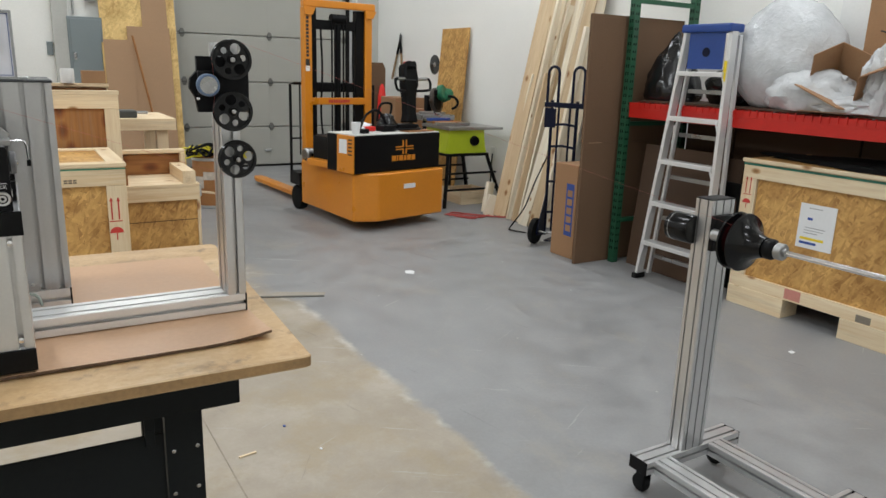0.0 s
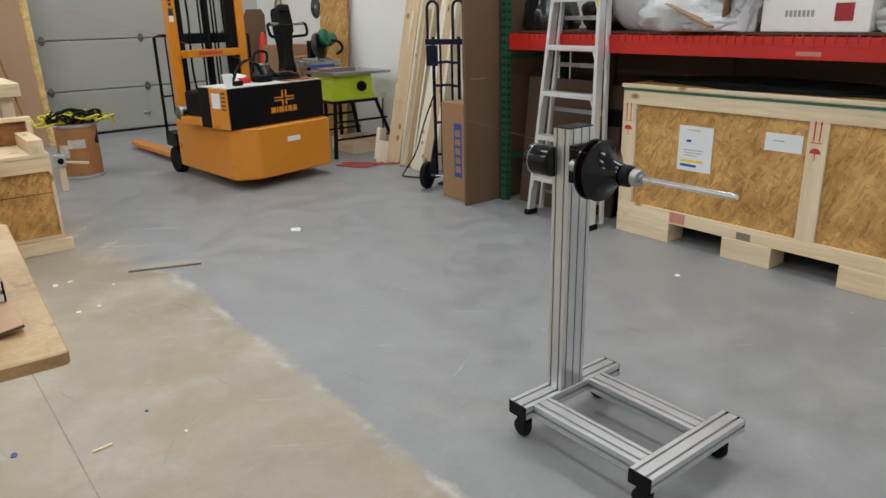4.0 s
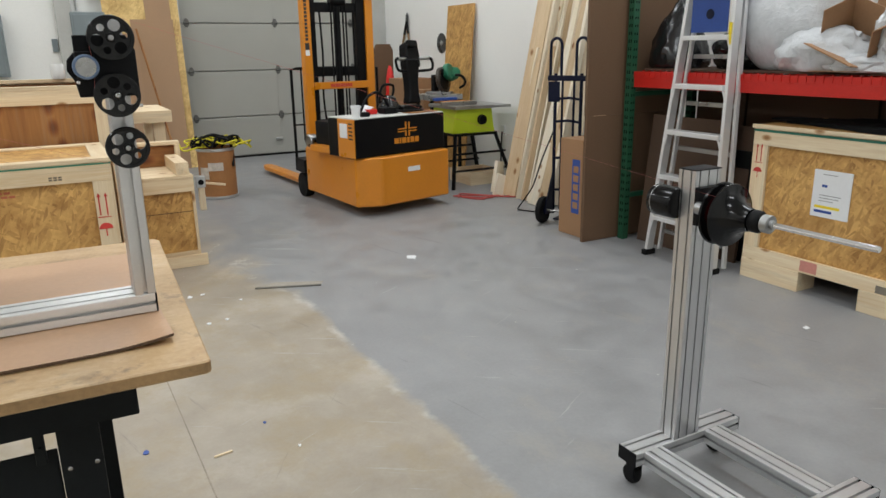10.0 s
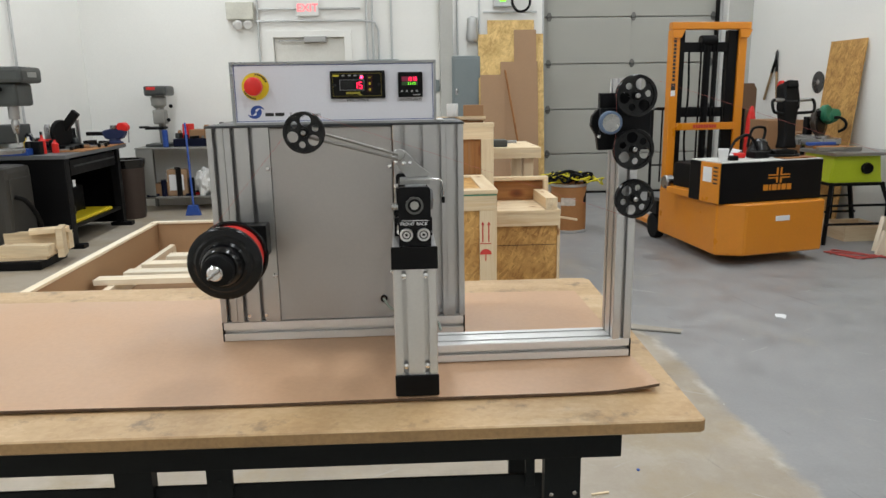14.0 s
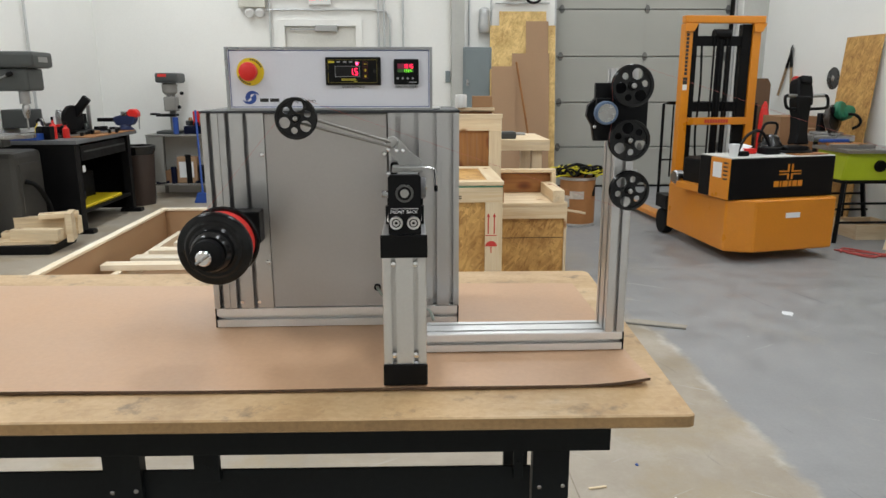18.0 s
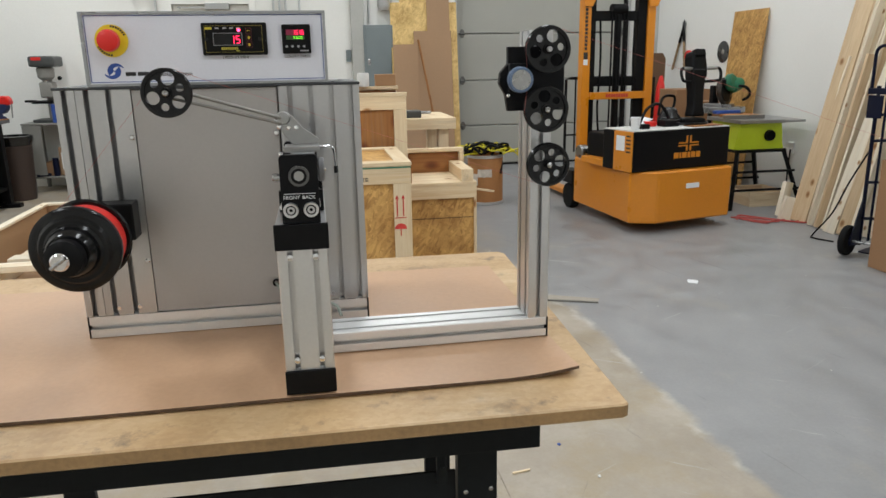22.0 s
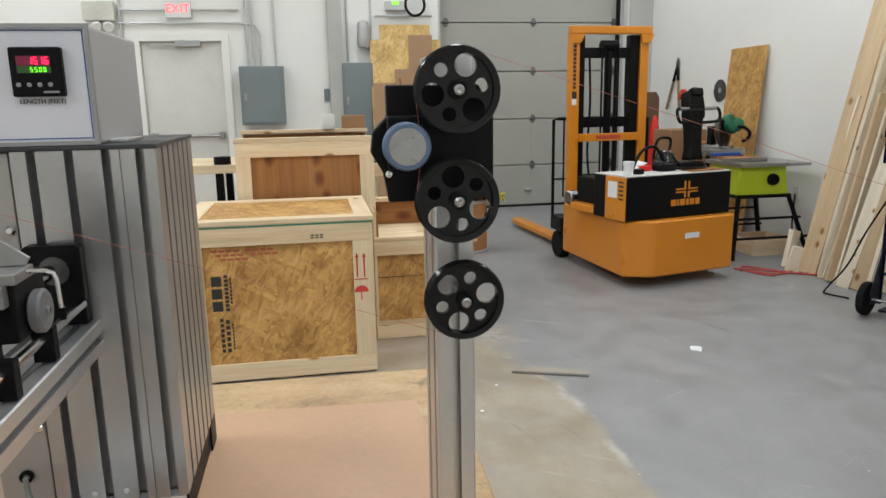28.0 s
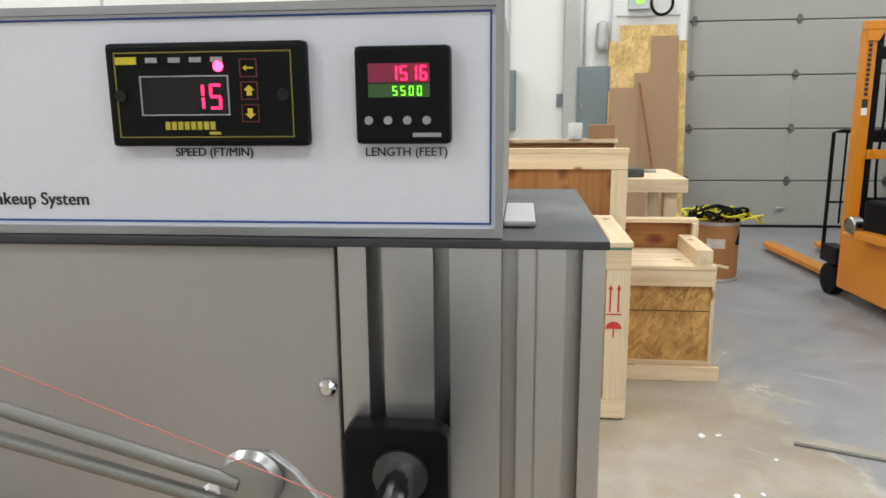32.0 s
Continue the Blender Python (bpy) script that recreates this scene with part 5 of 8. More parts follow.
def bar_x(x0, x1, yc, z0, name="crossbar"):
    part(name, prism(slotted(0.075, P45, 0.0375), x1 - x0 - 0.006, T(x0 + 0.003, yc, z0 + P45 / 2) @ pose(0, 0, 0, 90, 0, 90)), ALU, stand)
    for xe in (x0, x1 - 0.003):
        part("end_cap", box(xe, xe + 0.003, yc - 0.0375, yc + 0.0375, z0, z0 + P45, 0.001), BLACK, stand)


bar_x(SX0, SX1, 1.455, SZ)
bar_x(SX0, SX1, 0.985, SZ)
for xc in (1.725, 1.985):
    part("base_rail", prism(slotted(0.075, P45, 0.0375), 0.394, T(xc, 1.023, SZ + P45 / 2 - 0.001) @ pose(0, 0, 0, -90, 0, 0)), ALU, stand)
PX, PY = 1.868, 1.452
part("post", prism(slotted(0.105, 0.064, 0.034, 0.005, 0.012), 0.985 - SZ - P45, T(PX, PY, SZ + P45 + 0.0005)), ALU, stand, "upright slotted aluminium post")
part("post_cap", box(PX - 0.0525, PX + 0.0525, PY - 0.032, PY + 0.032, 0.9855, 0.989, 0.001), SATIN, stand)
for cx, cy in ((1.69, 1.455), (2.06, 1.455), (1.69, 0.985), (2.06, 0.985)):
    cs = part("caster", lathe([(0, 0), (0.022, 0), (0.022, 0.004), (0.012, 0.012), (0, 0.012)], pose(cx, cy, SZ - 0.0125), 16), STEEL, stand)
    fk = box(cx - 0.018, cx - 0.014, cy - 0.012, cy + 0.022, 0.025, SZ - 0.013, 0.001)
    box(cx + 0.014, cx + 0.018, cy - 0.012, cy + 0.022, 0.025, SZ - 0.013, 0.001, fk)
    box(cx - 0.0139, cx + 0.0139, cy - 0.012, cy + 0.014, SZ - 0.02, SZ - 0.0135, 0, fk)
    part("fork", fk, BLACK, cs)
    part("wheel", lathe([(0, -0.011), (0.02, -0.012), (0.029, -0.011), (0.0315, -0.006), (0.0315, 0.006), (0.029, 0.011), (0.02, 0.012), (0, 0.011)], T(cx, cy + 0.012, 0.0315) @ pose(0, 0, 0, 0, 90), 24), RUBBER, cs, smooth=True)
part("motor_shaft", cyl((1.812, 1.4015, 0.885), (1.812, 1.30, 0.885), 0.018, 18), STEEL, stand)
# motor, disc and rod
AXZ, AXX = 0.885, 1.812
part("motor", lathe([(0, 0), (0.043, 0), (0.046, 0.003), (0.046, 0.083), (0.043, 0.0875), (0, 0.0875)], T(AXX, 1.560, AXZ) @ FACE_S, 32), GLOSS, stand, "black cylindrical motor", smooth=True)
# thin steel ring added for the bright reflection on the black motor
part("motor_glint", lathe([(0.045, 0), (0.0472, 0.001), (0.0472, 0.003), (0.045, 0.004)], T(AXX, 1.545, AXZ) @ FACE_S, 32), STEEL, stand)
part("mount_plate", box(1.8155, 1.9205, 1.402, 1.4195, AXZ - 0.055, AXZ + 0.055, 0.002), SATIN, stand)
part("disc", lathe([(0, 0), (0.083, 0.0), (0.087, 0.003), (0.083, 0.007), (0.05, 0.009), (0.05, 0.028), (0.083, 0.030), (0.087, 0.034), (0.085, 0.038), (0.064, 0.046), (0.045, 0.066), (0.034, 0.09), (0.030, 0.105), (0, 0.105)], T(AXX, 1.325, AXZ) @ FACE_S, 48), GLOSS, stand, "glossy black winding cone", smooth=True)
part("wire_end", lathe([(0.0505, 0), (0.053, 0.004), (0.053, 0.012), (0.0505, 0.016)], T(AXX, 1.315, AXZ) @ FACE_S, 40), REDWIRE, stand)
part("collar", lathe([(0, 0), (0.028, 0), (0.03, 0.003), (0.03, 0.02), (0.026, 0.026), (0.02, 0.03), (0, 0.03)], T(AXX, 1.216, AXZ) @ FACE_S, 32), BLACK, stand, smooth=True)
part("clamp_nut", lathe([(0, 0), (0.022, 0), (0.024, 0.002), (0.024, 0.02), (0.022, 0.022), (0.012, 0.022), (0.012, 0.03), (0, 0.03)], T(AXX, 1.184, AXZ) @ FACE_S, 28), ALU_DULL, stand, "knurled silver clamp nut", smooth=True)
part("rod", cyl((AXX, 1.397, AXZ), (AXX, 0.885, AXZ), 0.0075, 18, b=0.001), CHROME, stand, "polished steel rod")

# ---- stacker truck ----
tr = thing("stacker_truck", "orange walk-behind electric stacker truck with black battery box", "forklift", pose(2.555, 5.296, 0, 0, 0, 13.1))
UL, UR = -0.184, 0.735
REL = pose(0, 0, 0, 0, 0, -9.1)  # the rear of the truck stands a little askew to its front cover


def rear(name, bm, material, label="", smooth=False):
    bmesh.ops.transform(bm, matrix=REL, verts=bm.verts)
    return part(name, bm, material, tr, label, smooth)


rl0, rl1 = REL @ Vector((-0.215, 1.09, 0)), REL @ Vector((0.725, 1.09, 0))
part("chassis", prism([(UL, 0.114), (0.0, 0.0), (UR, 0.0), rl1[:2], rl0[:2]], 0.405, T(0, 0, 0.085), b=0.012), ORANGE, tr, "orange painted steel chassis")
part("rating_plate", box(0.27, 0.40, -0.004, -0.001, 0.345, 0.385), PAPER, tr)
part("battery_box", box(-0.20, 0.745, 0.07, 0.46, 0.4905, 0.80, 0.01), BLACK, tr, "black battery cover")
part("side_cover", box(-0.206, -0.02, 0.078, 0.31, 0.491, 0.80, 0.006), ORANGE, tr)
part("side_sill", box(-0.175, -0.08, 0.315, 0.80, 0.491, 0.545, 0.006), ORANGE, tr)
part("side_decal", box(-0.2085, -0.2065, 0.17, 0.275, 0.65, 0.765), PAPER, tr)
for k in range(5):
    part("vent", box(-0.2085, -0.2065, 0.10, 0.15, 0.64 + 0.03 * k, 0.652 + 0.03 * k), INK, tr)
part("deck", box(-0.195, 0.74, 0.075, 0.455, 0.8005, 0.808, 0.002), plain("worn_white_deck", (0.6, 0.6, 0.57), 0.6, vary=0.2), tr)
# emblem and bars where the maker's name stands
emb = None
for sgn in (-1, 1):
    for u0, u1, z0, z1 in ((0.010, 0.025, 0.700, 0.750), (0.010, 0.10, 0.690, 0.700), (0.010, 0.10, 0.668, 0.678), (0.010, 0.025, 0.632, 0.668)):
        lo, hi = sorted((0.33 + sgn * u0, 0.33 + sgn * u1))
        emb = box(lo, hi, 0.066, 0.0695, z0, z1, bm=emb)
part("emblem", emb, ORANGE, tr, "orange maker's emblem")
for b0, b1 in ((0.19, 0.235), (0.245, 0.26), (0.27, 0.315), (0.325, 0.35), (0.36, 0.40), (0.41, 0.45)):
    part("lettering_bar", box(b0, b1, 0.066, 0.0695, 0.577, 0.622), ORANGE, tr)
# mast
MV = 1.20
for u0 in (-0.115, 0.515):
    rear("mast_channel", box(u0, u0 + 0.075, MV, MV + 0.09, 0.10, 1.86, 0.006), ORANGE)
rear("mast_head", box(-0.125, 0.615, MV - 0.015, MV + 0.06, 1.8605, 1.925, 0.01), ORANGE)
for u0 in (-0.115, 0.515):
    rear("mast_gusset", prism([(0, 0), (0.075, 0), (0.11, 0.07), (-0.01, 0.07)], 0.02, T(u0, MV - 0.001, 1.79) @ FACE_S), ORANGE)
rear("mast_brace", box(-0.039, 0.514, MV - 0.012, MV + 0.04, 0.985, 1.05, 0.005), ORANGE)
for k in range(9):
    rear("lettering_bar", box(0.12 + 0.025 * k, 0.14 + 0.025 * k, MV - 0.0145, MV - 0.0125, 1.003, 1.033), REDINK)
for k in range(12):
    rear("lettering_bar", box(-0.098, -0.072, MV - 0.002, MV - 0.0005, 1.42 + 0.033 * k, 1.445 + 0.033 * k), INK)
rear("side_label", box(-0.105, -0.065, MV - 0.002, MV - 0.0005, 1.34, 1.40), INK)
rear("side_label", box(-0.105, -0.065, MV - 0.002, MV - 0.0005, 1.29, 1.338), PAPER)
for u0, wu in ((-0.035, 0.05), (0.425, 0.088)):
    rear("inner_channel", box(u0, u0 + wu, MV + 0.02, MV + 0.09, 0.5, 1.855, 0.004), BLACK)
for z0 in (1.67, 1.10, 0.62):
    rear("inner_brace", box(0.0155, 0.4245, MV + 0.03, MV + 0.075, z0, z0 + 0.085, 0.004), BLACK)
for u0 in (0.165, 0.195, 0.285, 0.315):
    rear("lift_chain", box(u0, u0 + 0.012, MV + 0.012, MV + 0.025, 0.5, 1.75), BLACK)
rear("lift_cylinder", cyl((0.245, MV + 0.045, 0.45), (0.245, MV + 0.045, 1.72), 0.028, 16), BLACK, smooth=True)
rear("chain_pulley", cyl((0.17, MV + 0.045, 1.77), (0.32, MV + 0.045, 1.77), 0.045, 18, b=0.005), BLACK, smooth=True)
rear("hose", tube(smooth_line([(0.07, MV + 0.05, 1.7), (0.075, MV + 0.03, 1.3), (0.06, MV + 0.03, 0.9), (0.09, MV + 0.02, 0.55)], 6), 0.01, 8), BLACK, smooth=True)
rear("hose", tube(smooth_line([(0.41, MV + 0.05, 1.7), (0.40, MV + 0.03, 1.3), (0.42, MV + 0.03, 0.9), (0.40, MV + 0.02, 0.55)], 6), 0.01, 8), BLACK, smooth=True)
# load guard
rear("load_guard", tube([(-0.20, 1.35, 0.3), (-0.20, 1.35, 1.165), (-0.15, 1.35, 1.175), (0.35, 1.35, 1.175), (0.69, 1.35, 1.165), (0.69, 1.35, 0.3)], 0.014, 8), BLACK)
rear("guard_bar", tube([(-0.19, 1.35, 0.66), (0.69, 1.35, 0.66)], 0.008, 8), BLACK)
rear("guard_bar", tube([(-0.10, 1.36, 0.5), (-0.10, 1.36, 1.17)], 0.008, 8), BLACK)
for u0 in (-0.06, 0.42):
    rear("fork", prism([(0, 1.2), (0.13, 1.2), (0.13, 2.73), (0.11, 2.85), (0.03, 2.85), (0, 2.73)], 0.045, T(u0, 0, 0.04), b=0.006), ORANGE)
for u0 in (-0.17, 0.68):
    rear("drive_wheel", lathe([(0, -0.04), (0.08, -0.045), (0.112, -0.04), (0.115, -0.03), (0.115, 0.03), (0.112, 0.04), (0.08, 0.045), (0, 0.04)], T(u0, 1.225, 0.115) @ pose(0, 0, 0, 0, 90), 28), RUBBER, smooth=True)
    rear("wheel_housing", box(u0 - 0.055, u0 + 0.055, 1.10, 1.34, 0.235, 0.36, 0.012), BLACK)
part("drive_wheel", lathe([(0, -0.05), (0.085, -0.05), (0.085, 0.05), (0, 0.05)], T(0.25, 0.35, 0.085) @ pose(0, 0, 0, 0, 90), 24), RUBBER, tr)
# pump motor on the side
part("pump_motor", lathe([(0, -0.04), (0.05, -0.04), (0.058, -0.03), (0.058, 0.03), (0.05, 0.04), (0, 0.04)], T(-0.05, 0.97, 0.555) @ pose(0, 0, 0, 0, 90), 22), STEEL, tr, smooth=True)
part("motor_box", box(-0.09, 0.48, 0.47, 0.84, 0.4905, 0.745, 0.02), BLACK, tr)
part("motor_step", box(-0.12, 0.0, 0.318, 0.468, 0.546, 0.73, 0.01), BLACK, tr)
# tiller
part("tiller_base", box(0.45, 0.67, 0.26, 0.42, 0.8085, 0.86, 0.02), BLACK, tr)
part("tiller_arm", prism([(-0.072, 0), (0.072, 0), (0.052, 0.08), (0.054, 0.20), (0.075, 0.33), (0.072, 0.38), (-0.072, 0.38), (-0.075, 0.33), (-0.054, 0.20), (-0.052, 0.08)], 0.10, T(0.605, 0.38, 0.865) @ pose(0, 0, 0, 84, 2, 0), b=0.012), BLACK, tr)
part("tiller_head", prism([(-0.07, 0), (0.07, 0), (0.08, 0.10), (0.072, 0.19), (0.05, 0.225), (-0.05, 0.225), (-0.072, 0.19), (-0.08, 0.10)], 0.11, T(0.635, 0.42, 1.155) @ pose(0, 0, 0, 75, 3, 0), b=0.015), BLACK, tr)
part("tiller_grip", box(-0.05, 0.05, -0.03, 0.03, 0, 0.06, 0.012, m=T(0.64, 0.36, 1.345) @ pose(0, 0, 0, -20, 3, 0)), BLACK, tr)
for s in (-1, 1):
    part("handle", cyl((0.635 + s * 0.05, 0.36, 1.25), (0.635 + s * 0.175, 0.335, 1.255), 0.015, 12), ALU_DULL, tr, "bare metal grip bar", smooth=True)
    hp = [(0.635 + s * 0.165, 0.337, 1.258), (0.635 + s * 0.195, 0.33, 1.25), (0.635 + s * 0.205, 0.32, 1.22), (0.635 + s * 0.198, 0.31, 1.175), (0.635 + s * 0.17, 0.31, 1.155), (0.635 + s * 0.06, 0.34, 1.148)]
    part("handle_guard", tube(smooth_line(hp, 4), 0.012, 10), BLACK, tr, smooth=True)
GLOSSBLACK = plain("glossy_black_casting", (0.008, 0.008, 0.009), 0.22, 0.0, 0.2, 90, 8, 0.05)
part("motor_cap", lathe([(0, 0), (0.085, 0), (0.092, 0.01), (0.092, 0.05), (0.085, 0.07), (0.07, 0.09), (0.062, 0.12), (0.035, 0.14), (0, 0.142)], T(0.40, 0.40, 0.8085), 28), GLOSSBLACK, tr, "glossy black motor cap", smooth=True)
part("carry_handle", tube(smooth_line([(0.33, 0.45, 0.88), (0.36, 0.46, 0.99), (0.40, 0.46, 1.035), (0.49, 0.46, 1.03), (0.50, 0.46, 0.98), (0.47, 0.45, 0.92), (0.44, 0.44, 0.89)], 5), 0.011, 8), BLACK, tr, smooth=True)
# cable, cup on the deck
cab = smooth_line([(0.02, 0.3, 0.83), (0.12, 0.33, 0.95), (0.25, 0.34, 0.98), (0.33, 0.32, 0.86), (0.25, 0.25, 0.825), (0.4, 0.3, 0.84), (0.46, 0.33, 0.86)], 6)
part("power_cable", tube(cab, 0.012, 8), BLACK, tr, smooth=True)
part("cable_plug", box(0.22, 0.36, 0.22, 0.33, 0.8085, 0.86, 0.01), BLACK, tr)
cup = solo("paper_cup", lathe([(0, 0), (0.03, 0), (0.041, 0.095), (0.0395, 0.097), (0.038, 0.094), (0.028, 0.004), (0, 0.004)], None, 24), PAPER, "white paper cup standing on the stacker truck", "cup", tr.matrix_world @ T(-0.13, 0.15, 0.8085), smooth=True)
part("power_cable", tube(smooth_line([(0.30, 0.28, 0.84), (0.36, 0.2, 0.83), (0.5, 0.16, 0.825), (0.62, 0.2, 0.825), (0.66, 0.3, 0.83)], 6), 0.011, 8), BLACK, tr, smooth=True)
part("deck_board", box(0.40, 0.70, 0.10, 0.22, 0.8085, 0.818, 0.002), PLY["x"], tr)
part("cable_connector", box(-0.05, 0.02, 0.16, 0.22, 0.8085, 0.845, 0.008), BLACK, tr)
part("battery_clip", box(0.10, 0.2, 0.30, 0.36, 0.8085, 0.85, 0.01), REDCAP, tr)
part("paper_note", box(-0.03, 0.14, -0.05, 0.05, 0, 0.003, m=T(0.06, 0.36, 0.84) @ pose(0, 0, 0, 10, -12, 20)), PAPER, tr)

# ---- crates ----


def crate_panel(c, p0, p1, axis, at, out, osb, frame=0.09, posts=(), thick=0.02, foot=None, stile=None):
    """A framed board panel. axis 'y': lies in x,z at y=at; axis 'x': in y,z at x=at. out: the way it faces."""
    (a0, z0), (a1, z1) = p0, p1

    def piece(name, u0, u1, w0, w1, t0, t1, mat, b=0.002):
        lo, hi = sorted((at + out * t0, at + out * t1))
        if axis == "y":
            part(name, box(u0, u1, lo, hi, w0, w1, b), mat, c)
        else:
            part(name, box(lo, hi, u0, u1, w0, w1, b), mat, c)

    h = "x" if axis == "y" else "y"
    piece("panel", a0 + 0.01, a1 - 0.01, z0 + 0.01, z1 - 0.01, -0.012, 0.0, osb, 0)
    piece("rail_board", a0, a1, z1 - frame, z1, 0.0003, thick, PINE[h])
    piece("rail_board", a0, a1, z0, z0 + (foot or frame), 0.0003, thick, PINE[h])
    st = stile or frame
    for u in (a0, a1 - st, *posts):
        piece("stile_board", u, u + st, z0 + (foot or frame) + 0.0005, z1 - frame - 0.0005, 0.0003, thick - 0.001, PINE["z"])


def arrows(c, axis, at, u, z, s=1.0):
    """Stencilled this-way-up arrows and umbrella."""
    way = Matrix(((0, 1, 0, 0), (-1, 0, 0, 0), (0, 0, 1, 0), (0, 0, 0, 1))) if axis == "x" else Matrix.Identity(4)

    def mark(name, bm):
        bmesh.ops.transform(bm, matrix=way, verts=bm.verts)
        part(name, bm, REDINK, c)

    for k in (-1, 1):
        a = u + k * 0.014 * s
        o = [(a - 0.0028 * s, z), (a + 0.0028 * s, z), (a + 0.0028 * s, z + 0.08 * s), (a + 0.0075 * s, z + 0.08 * s), (a, z + 0.098 * s), (a - 0.0075 * s, z + 0.08 * s), (a - 0.0028 * s, z + 0.08 * s)]
        mark("arrow_mark", prism(o, 0.0008, T(0, at, 0) @ FACE_S))
    mark("ground_mark", box(u - 0.026 * s, u + 0.026 * s, at - 0.0008, at, z - 0.010 * s, z - 0.006 * s))
    um = [(u + 0.028 * s * math.cos(a), z - 0.06 * s + 0.026 * s * math.sin(a)) for a in np.linspace(math.pi, 0, 9)]
    mark("umbrella_mark", prism(um, 0.0008, T(0, at, 0) @ FACE_S))
    mark("umbrella_stem", box(u - 0.0022 * s, u + 0.0022 * s, at - 0.0008, at, z - 0.092 * s, z - 0.0605 * s))


FADED = plain("faded_red_ink", (0.42, 0.12, 0.06), 0.8)
GREYSTAMP = plain("faded_stamp_ink", (0.16, 0.13, 0.10), 0.8)

# low crate with strand board sides, beside the bench
ca = thing("shipping_crate", "strand board shipping crate with pine frame and green band", "crate")
AX0, AX1, AY0, AY1, AZ1 = -0.42, 0.49, 4.16, 4.93, 0.80
crate_panel(ca, (AX0, 0.012), (AX1, AZ1 - 0.015), "y", AY0 + 0.02, -1, OSB["xz"], 0.10, foot=0.083)
crate_panel(ca, (AY0 + 0.021, 0.012), (AY1, AZ1 - 0.015), "x", AX1 - 0.02, 1, OSB["yz"], 0.09)
crate_panel(ca, (AY0 + 0.021, 0.012), (AY1, AZ1 - 0.015), "x", AX0 + 0.02, -1, OSB["yz"], 0.09)
crate_panel(ca, (AX0, 0.012), (AX1, AZ1 - 0.015), "y", AY1 - 0.02, 1, OSB["xz"], 0.10)
part("lid", box(AX0 + 0.06, AX1 - 0.06, AY0 + 0.06, AY1 - 0.06, AZ1 - 0.014, AZ1 - 0.002), OSB["xy"], ca)
part("lid_board", box(AX0 - 0.005, AX1 + 0.005, AY0 - 0.005, AY0 + 0.085, AZ1 - 0.0145, AZ1 + 0.006, 0.002), PINE["x"], ca)
part("lid_board", box(AX0 - 0.005, AX1 + 0.005, AY1 - 0.085, AY1, AZ1 - 0.0145, AZ1 + 0.006, 0.002), PINE["x"], ca)
for x0 in (AX0 - 0.005, AX1 - 0.085):
    part("lid_board", box(x0, x0 + 0.09, AY0 + 0.0855, AY1 - 0.0855, AZ1 - 0.0145, AZ1 + 0.006, 0.002), PINE["y"], ca)
part("green_band", box(AX0, AX1, AY0 - 0.0025, AY0 - 0.001, AZ1 - 0.0265, AZ1 - 0.0195), plain("green_strap", (0.03, 0.2, 0.12), 0.5), ca)
for x0 in (AX0 + 0.02, -0.02, AX1 - 0.11):
    part("skid", box(x0, x0 + 0.09, AY0 + 0.02, AY1 - 0.02, 0.0, 0.0115, 0.002), PINE["y"], ca)
arrows(ca, "y", AY0 - 0.0005, 0.425, 0.50, 1.25)
for k in range(5):
    z = 0.655 - 0.021 * (k // 2)
    x = -0.28 + 0.16 * (k % 2) + 0.02 * (k // 2)
    for q in range(4):
        part("stencil_bar", box(x + 0.034 * q, x + 0.028 + 0.034 * q, AY0 + 0.0185, AY0 + 0.0198, z, z + 0.012), FADED, ca)
for x0, x1, z0, n, step, lz in ((-0.290, -0.242, 0.365, 3, 0.062, 0.05), (-0.230, -0.212, 0.365, 9, 0.0205, 0.015), (-0.205, -0.196, 0.40, 7, 0.019, 0.014), (-0.262, -0.246, 0.155, 7, 0.026, 0.018), (-0.236, -0.218, 0.155, 6, 0.029, 0.02), (-0.208, -0.200, 0.17, 8, 0.017, 0.012)):
    for q in range(n):
        part("stamp_bar", box(x0, x1, AY0 + 0.0185, AY0 + 0.0198, z0 + step * q, z0 + step * q + lz), INK, ca)
for q in range(6):
    part("stamp_bar", box(0.19 + 0.022 * (q % 3), 0.207 + 0.022 * (q % 3), AY0 - 0.0012, AY0 - 0.0002, 0.705 + 0.012 * (q // 3), 0.713 + 0.012 * (q // 3)), GREYSTAMP, ca)

# tall plywood crate behind it
cc = thing("shipping_crate", "open plywood shipping crate with pine frame", "crate")
CXa, CXb, CYa, CYb, CZ = -0.22, 0.58, 5.0, 5.55, 1.155
crate_panel(cc, (CXa, 0.0), (CXb, CZ - 0.03), "y", CYa + 0.02, -1, PLY["z"], 0.085)
crate_panel(cc, (CYa + 0.021, 0.0), (CYb, CZ - 0.03), "x", CXb - 0.02, 1, PLY["z"], 0.085)
crate_panel(cc, (CYa + 0.021, 0.0), (CYb, CZ - 0.03), "x", CXa + 0.02, -1, PLY["z"], 0.085)
crate_panel(cc, (CXa, 0.0), (CXb, CZ), "y", CYb - 0.02, 1, PLY["x"], 0.085)
part("top_board", box(CXa - 0.005, CXb + 0.005, CYa - 0.003, CYa + 0.06, CZ - 0.0295, CZ - 0.005, 0.002), PINE["x"], cc)
part("top_board", box(CXa - 0.005, CXb + 0.005, CYb - 0.06, CYb, CZ + 0.0005, CZ + 0.022, 0.002), PINE["x"], cc)

